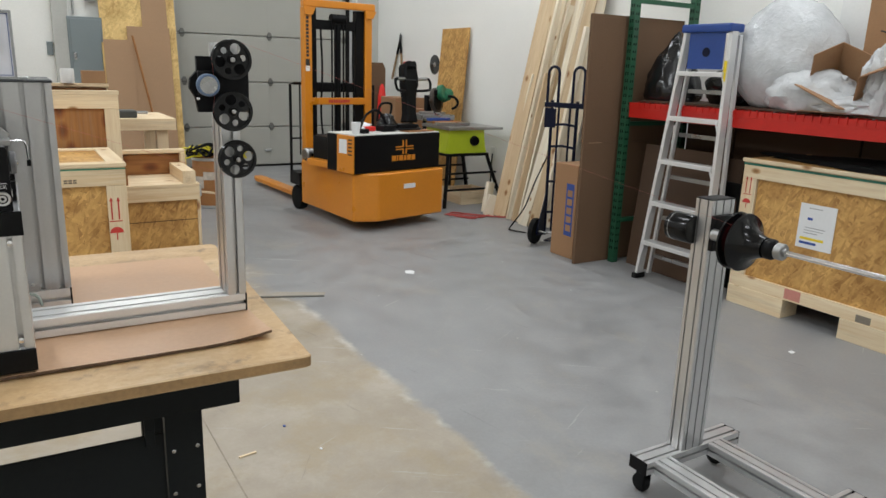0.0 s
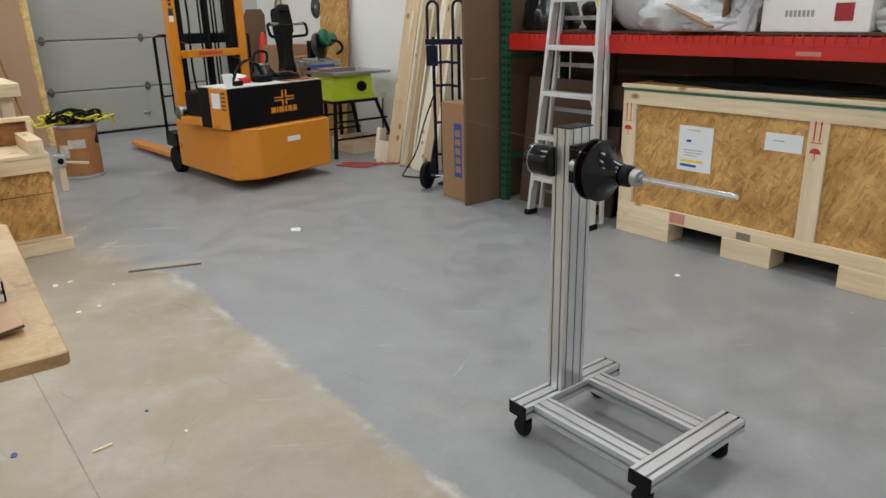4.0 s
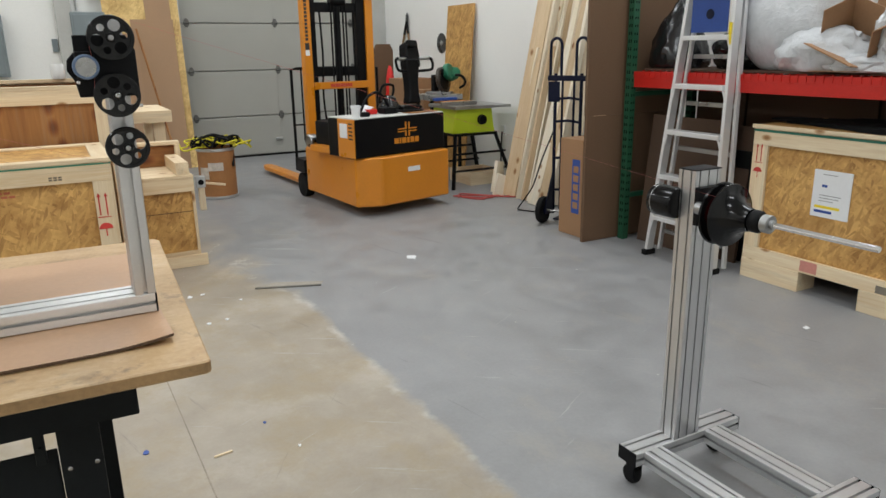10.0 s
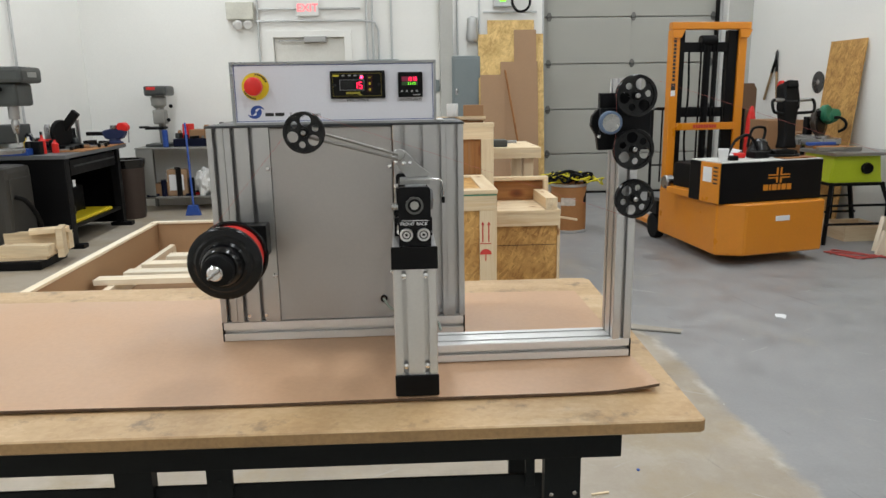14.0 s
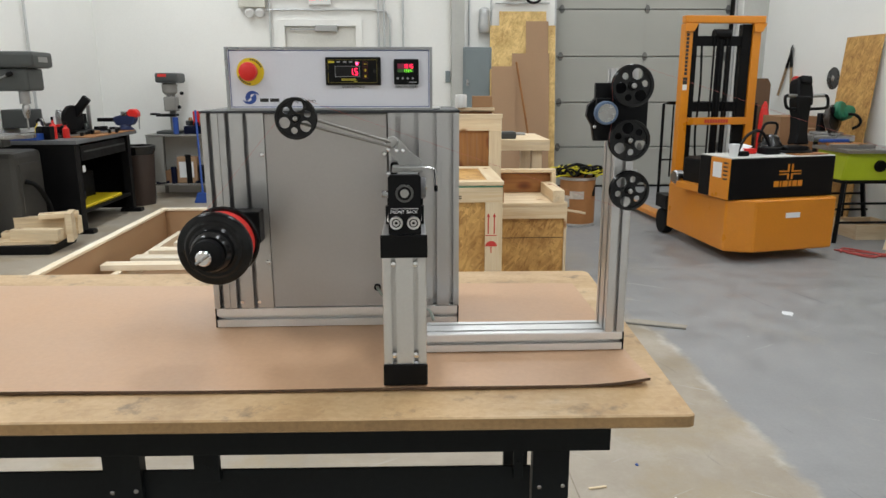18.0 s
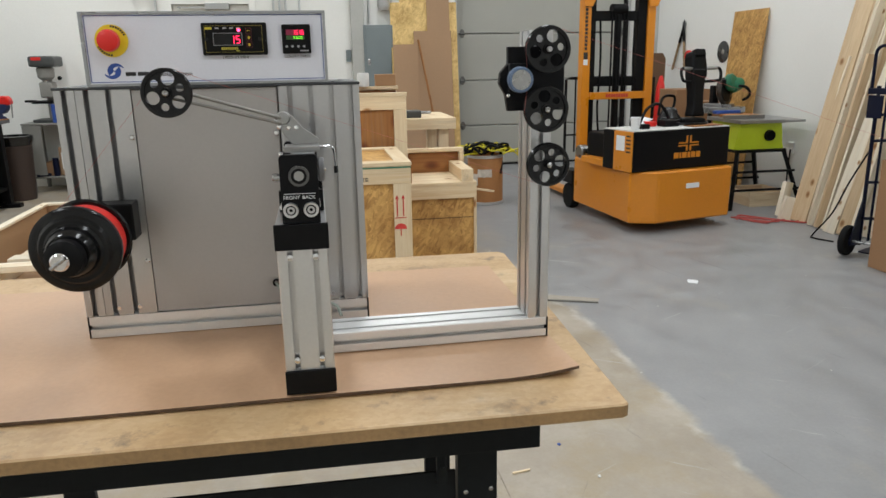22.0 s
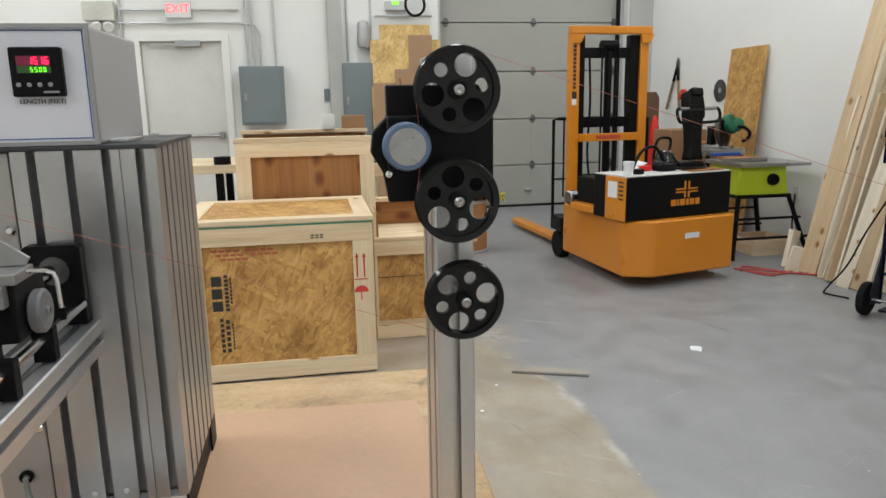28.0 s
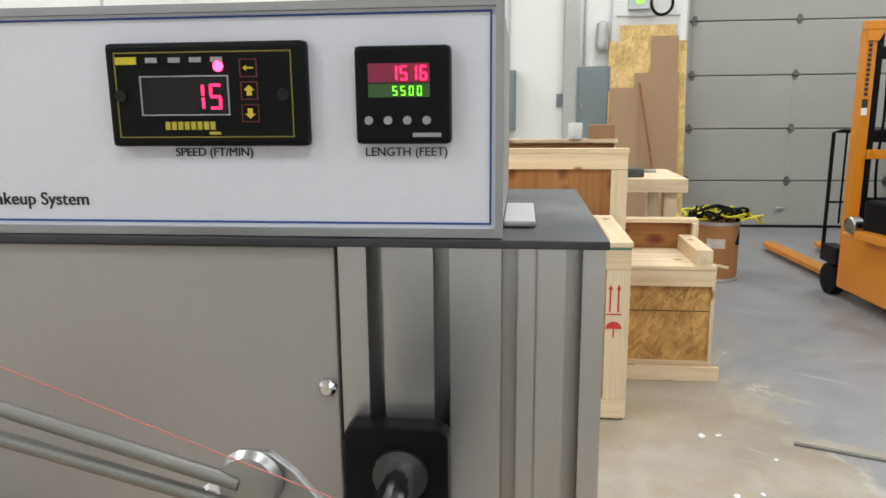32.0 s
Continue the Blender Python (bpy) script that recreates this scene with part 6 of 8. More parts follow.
# low opened crate with a loose block
cb = thing("shipping_crate", "low opened plywood crate with loose pine blocks", "crate")
BXa, BXb, BYa, BYb = 0.535, 0.985, 4.69, 5.2
crate_panel(cb, (BXa, 0.01), (BXb, 0.57), "y", BYa + 0.02, -1, OSB["xz"], 0.085, stile=0.018)
part("panel_seam", box(BXa + 0.019, BXb - 0.019, BYa + 0.0185, BYa + 0.0199, 0.352, 0.356), CARDDARK, cb)
crate_panel(cb, (BYa + 0.021, 0.01), (BYb, 0.57), "x", BXb - 0.02, 1, PLY["z"], 0.085)
crate_panel(cb, (BYa + 0.021, 0.01), (BYb, 0.735), "x", BXa + 0.02, -1, PLY["z"], 0.085)
crate_panel(cb, (BXa, 0.01), (BXb, 0.735), "y", BYb - 0.02, 1, PLY["x"], 0.06)
part("top_rail", box(BXa - 0.004, BXb + 0.004, BYb - 0.075, BYb + 0.002, 0.7355, 0.758, 0.003), PINE["x"], cb)
part("skid_board", box(BXa, BXb + 0.035, BYa - 0.03, BYa - 0.0065, 0.0, 0.075, 0.003), PINE["x"], cb)
part("shelf_board", box(BXa + 0.0, BXb, BYa - 0.005, BYb - 0.045, 0.5705, 0.59, 0.002), PINE["x"], cb)
part("block", box(BXb - 0.10, BXb - 0.02, BYa + 0.005, BYb - 0.06, 0.5905, 0.67, 0.003), PINE["y"], cb)
part("side_board", box(BXb - 0.03, BXb, BYb - 0.1, BYb - 0.046, 0.5905, 0.735, 0.002), PINE["z"], cb)

# pine worktable with crates on it, further back
dd = thing("work_table", "rough pine table with boxes and tools", "table")
part("tabletop", box(0.45, 1.03, 5.6, 6.3, 0.846, 0.93, 0.003), PINE["x"], dd)
for lx in (0.50, 0.90):
    for ly in (5.65, 6.2):
        part("leg", box(lx, lx + 0.08, ly, ly + 0.08, 0, 0.8455, 0.003), PINE["z"], dd)
part("shelf", box(0.50, 0.98, 5.62, 6.28, 0.30, 0.32, 0.002), PLY["x"], dd)

# ---- big crate, rack and things along the east side ----
bc = thing("large_crate", "long strand board crate with pine frame on pallet feet", "crate")
EX, EY0, EY1, EZ0, EZ1 = 3.74, 1.09, 2.735, 0.115, 0.875
crate_panel(bc, (EY0, EZ0), (EY1, EZ1), "x", EX + 0.02, -1, OSB["yz"], 0.095, posts=(1.538,), foot=0.075)
crate_panel(bc, (EX + 0.021, EZ0), (4.36, EZ1), "y", EY1 - 0.02, 1, OSB["xz"], 0.09)
crate_panel(bc, (EX + 0.021, EZ0), (4.36, EZ1), "y", EY0 + 0.02, -1, OSB["xz"], 0.09)
part("lid", box(EX - 0.002, 4.36, EY0, EY1, EZ1 + 0.0005, EZ1 + 0.018, 0.002), OSB["xy"], bc)
part("lid_edge", box(EX - 0.022, EX - 0.0025, EY0, EY1, EZ1 + 0.001, EZ1 + 0.022, 0.002), PINE["y"], bc)
part("green_band", box(EX - 0.003, EX - 0.0012, EY0, EY1, EZ1 - 0.018, EZ1 - 0.006), plain("green_strap_b", (0.03, 0.2, 0.14), 0.5), bc)
for y0, y1 in ((2.36, 2.735), (1.74, 2.02), (1.09, 1.40)):
    part("pallet_foot", box(EX - 0.005, EX + 0.15, y0, y1, 0, EZ0 - 0.0005, 0.003), PINE["y"], bc)
    part("pallet_foot", box(4.15, 4.33, y0, y1, 0, EZ0 - 0.0005, 0.003), PINE["y"], bc)
for y in (2.69, 1.59, 1.138):
    arrows(bc, "x", EX - 0.0002, -y, 0.69, 1.0)
# papers in sleeves
sl = part("paper_sheet", box(EX + 0.0155, EX + 0.018, 2.14, 2.35, 0.44, 0.69), PAPER, bc, "white document in clear sleeve")
for z, x0, x1, mt in ((0.665, 2.22, 2.30, INKGREY), (0.60, 2.27, 2.30, BLUEINK), (0.555, 2.19, 2.31, INKGREY), (0.54, 2.20, 2.31, INKGREY), (0.525, 2.23, 2.31, INKGREY), (0.488, 2.19, 2.33, YELLOW), (0.463, 2.23, 2.33, BLUEINK)):
    part("lettering_bar", box(EX + 0.0148, EX + 0.0154, x0, x1, z, z + (0.014 if mt in (YELLOW, BLUEINK) else 0.004)), mt, sl)
sl = part("paper_sheet", box(EX + 0.0155, EX + 0.018, 1.66, 1.85, 0.615, 0.705), PAPER, bc, "white shipping label")
part("lettering_bar", box(EX + 0.0148, EX + 0.0154, 1.75, 1.81, 0.665, 0.67), INKGREY, sl)
part("paint_mark", box(EX - 0.0008, EX - 0.0002, 2.26, 2.36, 0.125, 0.185), plain("pink_paint", (0.6, 0.25, 0.2), 0.8), bc)
part("paint_mark", box(EX - 0.0008, EX - 0.0002, 1.86, 1.94, 0.12, 0.16), plain("grey_mark", (0.22, 0.19, 0.15), 0.8), bc)

# pallet rack
rk = thing("pallet_rack", "green and red steel pallet rack with loaded beam", "rack")


def rack_post(x, y):
    bm = box(x, x + 0.003, y, y + 0.05, 0, 3.0)
    box(x + 0.0031, x + 0.05, y, y + 0.003, 0, 3.0, bm=bm)
    box(x + 0.0031, x + 0.05, y + 0.047, y + 0.05, 0, 3.0, bm=bm)
    p = part("upright", bm, GREEN, rk, "green upright with punched holes")
    hb = None
    for k in range(36):
        for dy in (0.011, 0.03):
            hb = box(x - 0.0012, x - 0.0002, y + dy, y + dy + 0.009, 0.1 + 0.05 * k, 0.122 + 0.05 * k, bm=hb)
            box(x + dy, x + dy + 0.009, y - 0.0012, y - 0.0002, 0.1 + 0.05 * k, 0.115 + 0.05 * k, bm=hb)
    tagged(part("perforation", hb, BLACK, p), kind="stuff")


for px in (3.71, 4.30):
    rack_post(px, 3.722)
    rack_post(px, 0.25)
for z in (0.3, 1.0, 1.83, 2.5):
    part("brace", box(3.762, 4.30, 3.73, 3.76, z, z + 0.03), GREEN, rk)
for bx in (3.75, 4.31):
    bm = box(bx - 0.012, bx + 0.04, 0.326, 3.721, 1.062, 1.165, 0.004)
    box(bx - 0.016, bx - 0.0125, 0.326, 3.721, 1.125, 1.166, 0.001, bm)
    part("beam", bm, RED, rk, "red painted steel beam")
for k in range(24):
    y = 0.35 + k * 0.142
    part("deck_wire", box(3.79, 4.31, y, y + 0.006, 1.166, 1.172), STEEL, rk)
for k in range(68):
    y = 0.34 + k * 0.049
    part("deck_hook", box(3.7285, 3.7335, y, y + 0.006, 1.135, 1.175), RED, rk)
# dark panel added over the wires to keep ceiling light from below
part("deck_panel", box(3.80, 4.295, 0.33, 3.69, 1.1725, 1.185), CARDDIM, rk)
part("beam_label", box(3.7322, 3.7338, 1.62, 1.74, 1.08, 1.10), plain("faded_label", (0.55, 0.2, 0.16), 0.6), rk)

# big dark cardboard sheets between the posts and in front
tall = thing("folded_cardboard", "tall flat folded brown cardboard standing upright", "cardboard")
part("lower_leaf", box(3.41, 4.29, 3.80, 3.825, 0.001, 0.8788, 0.003), CARDTALL, tall)
part("upper_leaf", box(3.405, 4.295, 3.80, 3.825, 0.879, 1.745, 0.003), CARDTALL, tall)
part("strap", box(3.46, 3.58, 3.7985, 3.7995, 0.8765, 0.8795), CARD, tall)
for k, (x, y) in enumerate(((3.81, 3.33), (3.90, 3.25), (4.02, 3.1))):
    solo("cardboard_sheet", box(-0.012, 0.012, -0.34, 0.34, 0, 0.88 - 0.03 * k, 0.003), CARDDIM, "dark flat cardboard sheet leaning under the rack", "cardboard sheet", pose(x, y, 0, 0, 6, 0), "leaning cardboard")
# added dark sheets along the wall, standing in for the shade under the rack
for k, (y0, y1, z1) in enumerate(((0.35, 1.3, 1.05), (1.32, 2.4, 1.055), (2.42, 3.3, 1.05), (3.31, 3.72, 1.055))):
    solo("stored_cardboard", box(4.372 - 0.012 * (k % 2), 4.412, y0, y1, 0.001, z1, 0.003), CARDDIM, "dark sheet added against the wall for the shade under the rack", "cardboard", None, "stored cardboard")
# black layer put on the crate lid in place of the shade there
solo("lid_shade", lump(4.06, 1.93, 0.90, 0.24, 0.78, 0.03, 0.3, 41, 0.8945), RUBBER, "flat dark lump standing for the shade on the large crate's lid", "plastic sheet", smooth=True)

# tall shipping box
ub = thing("cardboard_box", "tall brown cardboard box with blue print", "cardboard box")
part("body", box(3.475, 3.74, 3.905, 4.155, 0.001, 0.70, 0.004), CARDBOX, ub)
part("blue_print", box(3.4742, 3.4748, 3.93, 4.015, 0.17, 0.56), BLUEINK, ub)
for k in range(5):
    part("lettering_bar", box(3.4736, 3.4741, 3.945, 4.0, 0.205 + 0.065 * k, 0.252 + 0.065 * k), CARDBOX, ub)

# hand truck
ht = thing("hand_truck", "dark blue hand truck with two loop handles", "hand truck", pose(3.69, 4.36, 0, 0, 0, -63.4))
for u in (-0.105, 0.105):
    part("rail", tube([(u, 0.01, 0.06), (u, 0, 0.7), (u, 0, 1.14)], 0.013, 10), NAVY, ht, smooth=True)
    hp = [(u - 0.045, 0, 1.10)] + [(u + 0.045 * math.cos(a), 0, 1.345 + 0.05 * math.sin(a)) for a in np.linspace(math.pi, 0, 9)] + [(u + 0.045, 0, 1.10)]
    part("loop_handle", tube(hp, 0.011, 10), NAVY, ht, smooth=True)
    part("inner_rail", tube([(u * 0.45, 0.005, 0.1), (u * 0.45, 0, 1.12)], 0.009, 8), NAVY, ht)
    part("axle_bracket", prism([(0, 0.06), (0.02, 0.06), (0.02, 0.42), (0, 0.42), (-0.13, 0.14), (-0.13, 0.08)], 0.008, T(u - 0.004, 0, 0) @ pose(0, 0, 0, 90, 0, 90)), NAVY, ht)
    wh = part("wheel", lathe([(0, -0.02), (0.06, -0.022), (0.10, -0.02), (0.105, -0.01), (0.105, 0.01), (0.10, 0.02), (0.06, 0.022), (0, 0.02)], T(u * 1.3, -0.10, 0.105) @ pose(0, 0, 0, 0, 90), 26), RUBBER, ht, smooth=True)
    part("hub", cyl((u * 1.3 - 0.027, -0.10, 0.105), (u * 1.3 + 0.027, -0.10, 0.105), 0.035, 16), NAVY, wh)
for z in (0.25, 0.5, 0.78, 0.95):
    part("rung", tube([(-0.105, 0, z), (0, 0.012, z + 0.01), (0.105, 0, z)], 0.010, 8), NAVY, ht)
part("top_bar", box(-0.165, 0.165, -0.018, 0.018, 1.085, 1.125, 0.006), NAVY, ht)
part("clamp_plate", box(-0.155, -0.06, -0.025, -0.0135, 0.93, 1.08, 0.004), NAVY, ht)
part("toe_plate", box(-0.11, 0.11, 0.02, 0.2, 0.004, 0.012, 0.002), NAVY, ht)
part("axle", cyl((-0.135, -0.10, 0.105), (0.135, -0.10, 0.105), 0.01, 8), STEEL, ht)

# step ladder, folded and leaning
ld = thing("step_ladder", "aluminium step ladder with blue top cap", "ladder")
LB, LT = 3.60, 3.69
LADBLUE = plain("ladder_blue_plastic", (0.014, 0.055, 0.25), 0.4, 0, 0.15, 90, 5)


def lad(y, z):
    """Narrowing towards the top."""
    f = z / 1.66
    return (LB + (LT - LB) * f, 3.09 - 0.035 * f + (y - 0.5) * (0.53 - 0.20 * f), z)


def sloped(bm, a, c):
    """Leans an upright piece so that its foot stands at a and its head at c."""
    sh = Matrix.Identity(4)
    sh[0][2], sh[1][2] = (c[0] - a[0]) / (c[2] - a[2]), (c[1] - a[1]) / (c[2] - a[2])
    bmesh.ops.transform(bm, matrix=T(*a) @ sh, verts=bm.verts)
    return bm


for s in (0, 1):
    a, c = lad(s, 0.02), lad(s, 1.62)
    o = 1 if s else -1
    part("side_rail", sloped(prism([(-0.027, -0.011 * o), (0.027, -0.011 * o), (0.027, -0.008 * o), (-0.022, -0.008 * o), (-0.022, 0.009 * o), (0.027, 0.009 * o), (0.027, 0.012 * o), (-0.027, 0.012 * o)][::o], 1.60), a, c), MILL, ld)
    part("foot", box(a[0] - 0.045, a[0] + 0.045, a[1] - 0.02, a[1] + 0.02, 0, 0.035, 0.006), RUBBER, ld)
    a, c = (LB + 0.10, a[1], 0.02), (LT + 0.06, c[1], 1.6)
    part("rear_rail", sloped(box(-0.014, 0.014, -0.010, 0.010, 0, 1.58, 0.003), a, c), MILL, ld)
for k, z in enumerate((0.26, 0.53, 0.81, 1.09, 1.37)):
    a, c = lad(0.03, z), lad(0.97, z)
    part("step", box(a[0] - 0.045, a[0] + 0.04, a[1], c[1], z - 0.014, z + 0.014, 0.003), MILL, ld)
    for u in (0.05, 0.95):
        q = lad(u, z)
        part("step_brace", cyl((q[0] - 0.03, q[1], z - 0.014), (q[0] - 0.02, lad(0.0 if u < 0.5 else 1.0, z - 0.1)[1], z - 0.10), 0.006, 8), MILL, ld)
    part("rear_rung", box(a[0] + 0.075, a[0] + 0.098, a[1], c[1], z - 0.12, z - 0.095, 0.002), ALU_DULL, ld)
a, c = lad(-0.03, 1.62), lad(1.03, 1.62)
part("top_cap", box(LT - 0.055, LT + 0.075, a[1] - 0.004, c[1] + 0.004, 1.615, 1.665, 0.012), LADBLUE, ld, "blue plastic top cap")
part("cap_skirt", box(LT - 0.028, LT - 0.022, a[1] + 0.045, c[1] - 0.045, 1.40, 1.614, 0.002), LADBLUE, ld, "blue plastic front plate")
part("cap_emblem", cyl((LT - 0.0285, 3.05, 1.50), (LT - 0.031, 3.05, 1.50), 0.028, 20), NAVY, ld)
part("sticker", box(LT - 0.0465, LT - 0.0445, a[1] - 0.002, a[1] + 0.018, 1.33, 1.45), YELLOW, ld)

# lumber leaning on the wall
AGED = timber("aged_pine", "z", (0.80, 0.63, 0.41), (0.60, 0.41, 0.23), each=0.2)
random.seed(14)
for k in range(25):
    f = k / 11 if k < 12 else (k - 12) / 12
    back = k >= 12
    wdt = random.choice([0.045, 0.065, 0.09, 0.09, 0.14])
    th = random.choice([0.019, 0.019, 0.038])
    foot = Vector((3.90 + 0.02 * f + (0.10 if back else 0.0) + random.uniform(-0.05, 0.05), 4.84 + 0.74 * f + random.uniform(-0.025, 0.025), 0.004))
    length = random.choice([2.3, 2.45, 2.6]) if back else random.choice([1.35, 1.75, 1.95, 2.2, 2.4, 2.5])
    head = Vector((4.36 - th - (0.0 if back else random.uniform(0.03, 0.07)), 4.80 + 0.50 * f + (random.uniform(-0.06, 0.06) if back else random.uniform(-0.16, 0.12)), 2.25))
    way = (head - foot).normalized()
    m = Matrix.Translation(foot) @ way.to_track_quat("Z", "Y").to_matrix().to_4x4() @ Matrix.Rotation(random.uniform(0.6, 2.3), 4, "Z")
    solo("lumber_board", box(-wdt / 2, wdt / 2, -th / 2, th / 2, 0, min(length, 2.35 if head.x > 4.33 else 2.5), 0.002), AGED if k % 4 == 1 else PALE, ("aged tan" if k % 4 == 1 else "pale") + " pine board leaning against the white wall", "lumber", m, "leaning lumber")
for k, (x, y, h, rz) in enumerate(((3.88, 5.66, 0.30, 20), (3.82, 5.52, 0.20, -10), (3.95, 5.72, 0.24, 35))):
    solo("lumber_offcut", box(-0.05, 0.05, -0.019, 0.019, 0, h, 0.002), PALE, "short pale pine offcut leaning on the long boards", "lumber", pose(x, y, 0.002, 0, 14, rz), "short offcuts")

# ---- west side: black bench, drill presses, shelf, open crate ----
wb = thing("steel_workbench", "black steel workbench with board top along the wall", "workbench")
part("benchtop", box(-3.78, -3.03, 6.64, 8.08, 0.825, 0.86, 0.004), plain("greasy_grey_top", (0.12, 0.125, 0.13), 0.45, vary=0.3), wb)
part("front_strip", box(-3.28, -3.028, 7.0, 8.07, 0.8605, 0.868, 0.002), PLY["x"], wb, "bare wooden strip")
part("end_panel", box(-3.76, -3.06, 6.66, 6.68, 0.02, 0.8245, 0.003), BLACK, wb)
for y in (6.682, 7.87):
    part("leg", box(-3.14, -3.06, y, y + 0.08, 0, 0.8245, 0.004), BLACK, wb)
    part("foot", box(-3.2, -2.98, y - 0.01, y + 0.09, 0, 0.04, 0.006), BLACK, wb)
part("drawer", box(-3.6, -3.07, 6.80, 7.83, 0.66, 0.80, 0.004), BLACK, wb)
part("drawer_edge", box(-3.068, -3.06, 6.84, 7.80, 0.735, 0.75, 0.002), TOOLGREY, wb)
part("lower_shelf", box(-3.72, -3.07, 6.77, 7.86, 0.18, 0.21, 0.003), BLACK, wb)
part("back_panel", box(-3.76, -3.74, 6.69, 8.05, 0.02, 0.82), BLACK, wb)
part("end_panel", box(-3.738, -3.145, 8.02, 8.04, 0.02, 0.8245, 0.003), BLACK, wb)
solo("tool_case", box(-3.6, -3.3, 6.95, 7.55, 0.2405, 0.5, 0.03), BLACK, "black plastic tool case on the bench shelf", "tool case")
solo("yellow_tray", box(-3.45, -3.10, 6.86, 7.7, 0.2105, 0.24, 0.008), YELLOW, "yellow tool tray on the bench shelf", "tray")
solo("paper_tag", box(-3.066, -3.061, 6.79, 6.84, 0.56, 0.62), PAPER, "small white tag on the bench leg", "tag")
gb = thing("grey_cabinet", "grey steel machine cabinet beside the black bench", "cabinet")
CABGREY = plain("worn_machine_grey", (0.05, 0.047, 0.042), 0.5, 0.1, 0.2, 80, 4, 0.1)
part("body", box(-3.8, -3.32, 6.16, 6.60, 0.0, 0.80, 0.05), CABGREY, gb)
part("door", box(-3.325, -3.312, 6.2, 6.56, 0.08, 0.70, 0.006), CABGREY, gb)
part("hose", tube(smooth_line([(-3.31, 6.25, 0.55), (-3.24, 6.3, 0.5), (-3.2, 6.4, 0.3), (-3.24, 6.42, 0.1), (-3.2, 6.4, 0.02)], 6), 0.02, 10), BLACK, gb, smooth=True)

# drill press by the bench
dp = thing("drill_press", "grey floor drill press with black feed handles", "drill press")
part("base", box(-3.68, -2.98, 5.86, 6.34, 0.0, 0.075, 0.015), BLACK, dp)
part("column", cyl((-3.56, 6.05, 0.07), (-3.56, 6.05, 1.46), 0.045, 20), STEEL, dp)
part("head", box(-3.62, -3.0, 5.9, 6.16, 1.30, 1.475, 0.025), TOOLGREY, dp)
part("belt_cover", box(-3.85 + 0.06, -2.93, 5.86, 6.2, 1.4755, 1.60, 0.03), TOOLGREY, dp, "grey belt cover")
part("badge", box(-2.9295, -2.9265, 5.96, 6.1, 1.52, 1.56), ALU_DULL, dp)
part("quill", cyl((-3.10, 6.02, 1.30), (-3.10, 6.02, 1.20), 0.04, 18), STEEL, dp)
part("chuck", lathe([(0, 0), (0.018, 0), (0.03, 0.05), (0.03, 0.09), (0.02, 0.11), (0, 0.11)], pose(-3.10, 6.02, 1.09), 18), STEEL, dp, smooth=True)
part("bit", cyl((-3.10, 6.02, 1.095), (-3.10, 6.02, 1.0), 0.007, 8), STEEL, dp)
part("table", lathe([(0, 0), (0.17, 0), (0.175, 0.01), (0.175, 0.03), (0, 0.03)], pose(-3.25, 6.03, 0.93), 28), STEEL, dp)
part("table_bracket", box(-3.58, -3.3, 5.98, 6.10, 0.86, 0.9295, 0.01), TOOLGREY, dp)
for a in (20, 140, 260):
    p0, d = Vector((-3.30, 5.895, 1.36)), Vector((math.cos(math.radians(a)) * 0.2, -0.03, math.sin(math.radians(a)) * 0.2))
    h = part("feed_handle", cyl(p0, p0 + d, 0.007, 8), STEEL, dp)
    part("knob", lathe([(0, 0), (0.014, 0.005), (0.02, 0.02), (0.018, 0.05), (0, 0.06)], along(p0 + d * 0.85, p0 + d * 1.2)[0], 12), BLACK, h, smooth=True)
random.seed(11)
for k, (x, y, z, lx, ly, lz, rz) in enumerate(((-3.22, 6.05, 0.0755, 0.50, 0.30, 0.03, 6), (-3.14, 6.21, 0.106, 0.52, 0.09, 0.15, 3), (-3.12, 5.97, 0.106, 0.40, 0.10, 0.09, -4), (-3.30, 6.1, 0.106, 0.3, 0.12, 0.05, 14), (-2.90, 6.10, 0.0755, 0.05, 0.22, 0.24, 16), (-3.02, 6.16, 0.2565, 0.30, 0.12, 0.04, 24))):
    solo("wood_offcut", box(-lx / 2, lx / 2, -ly / 2, ly / 2, 0, lz, 0.003), PINE["x"], "pale pine offcut in a heap on the drill press base", "offcut", pose(x, y, z, 0, 0, rz), "wood offcuts")

# clutter on the bench
solo("wall_transformer", box(X0, -3.62, 7.0, 7.3, 0.95, 1.12, 0.012), TOOLGREY, "grey metal box mounted above the bench", "electric box")
ch = thing("chop_saw", "black chop saw standing on the bench", "saw")
part("base", box(-3.55, -3.2, 7.25, 7.6, 0.8685, 0.905, 0.01), BLACK, ch)
part("blade_guard", lathe([(0, -0.02), (0.12, -0.02), (0.13, -0.012), (0.13, 0.012), (0.12, 0.02), (0, 0.02)], T(-3.36, 7.35, 1.02) @ pose(0, 0, 0, 90, 0, 70), 28), BLACK, ch, smooth=True)
part("motor_arm", box(-0.04, 0.04, -0.03, 0.03, 0, 0.25, 0.015, m=T(-3.38, 7.4, 1.03) @ pose(0, 0, 0, 0, 40, 0)), BLACK, ch)
vs = thing("bench_vise", "blue and red bench vise bolted on the bench", "vise")
VISEBLUE = plain("navy_vise_enamel", (0.018, 0.03, 0.095), 0.45, 0.1, 0.3, 60, 12, 0.15)
part("swivel_base", lathe([(0, 0), (0.085, 0), (0.085, 0.02), (0.06, 0.035), (0.05, 0.07), (0, 0.07)], pose(-3.13, 8.05, 0.8605), 24), VISEBLUE, vs, smooth=True)
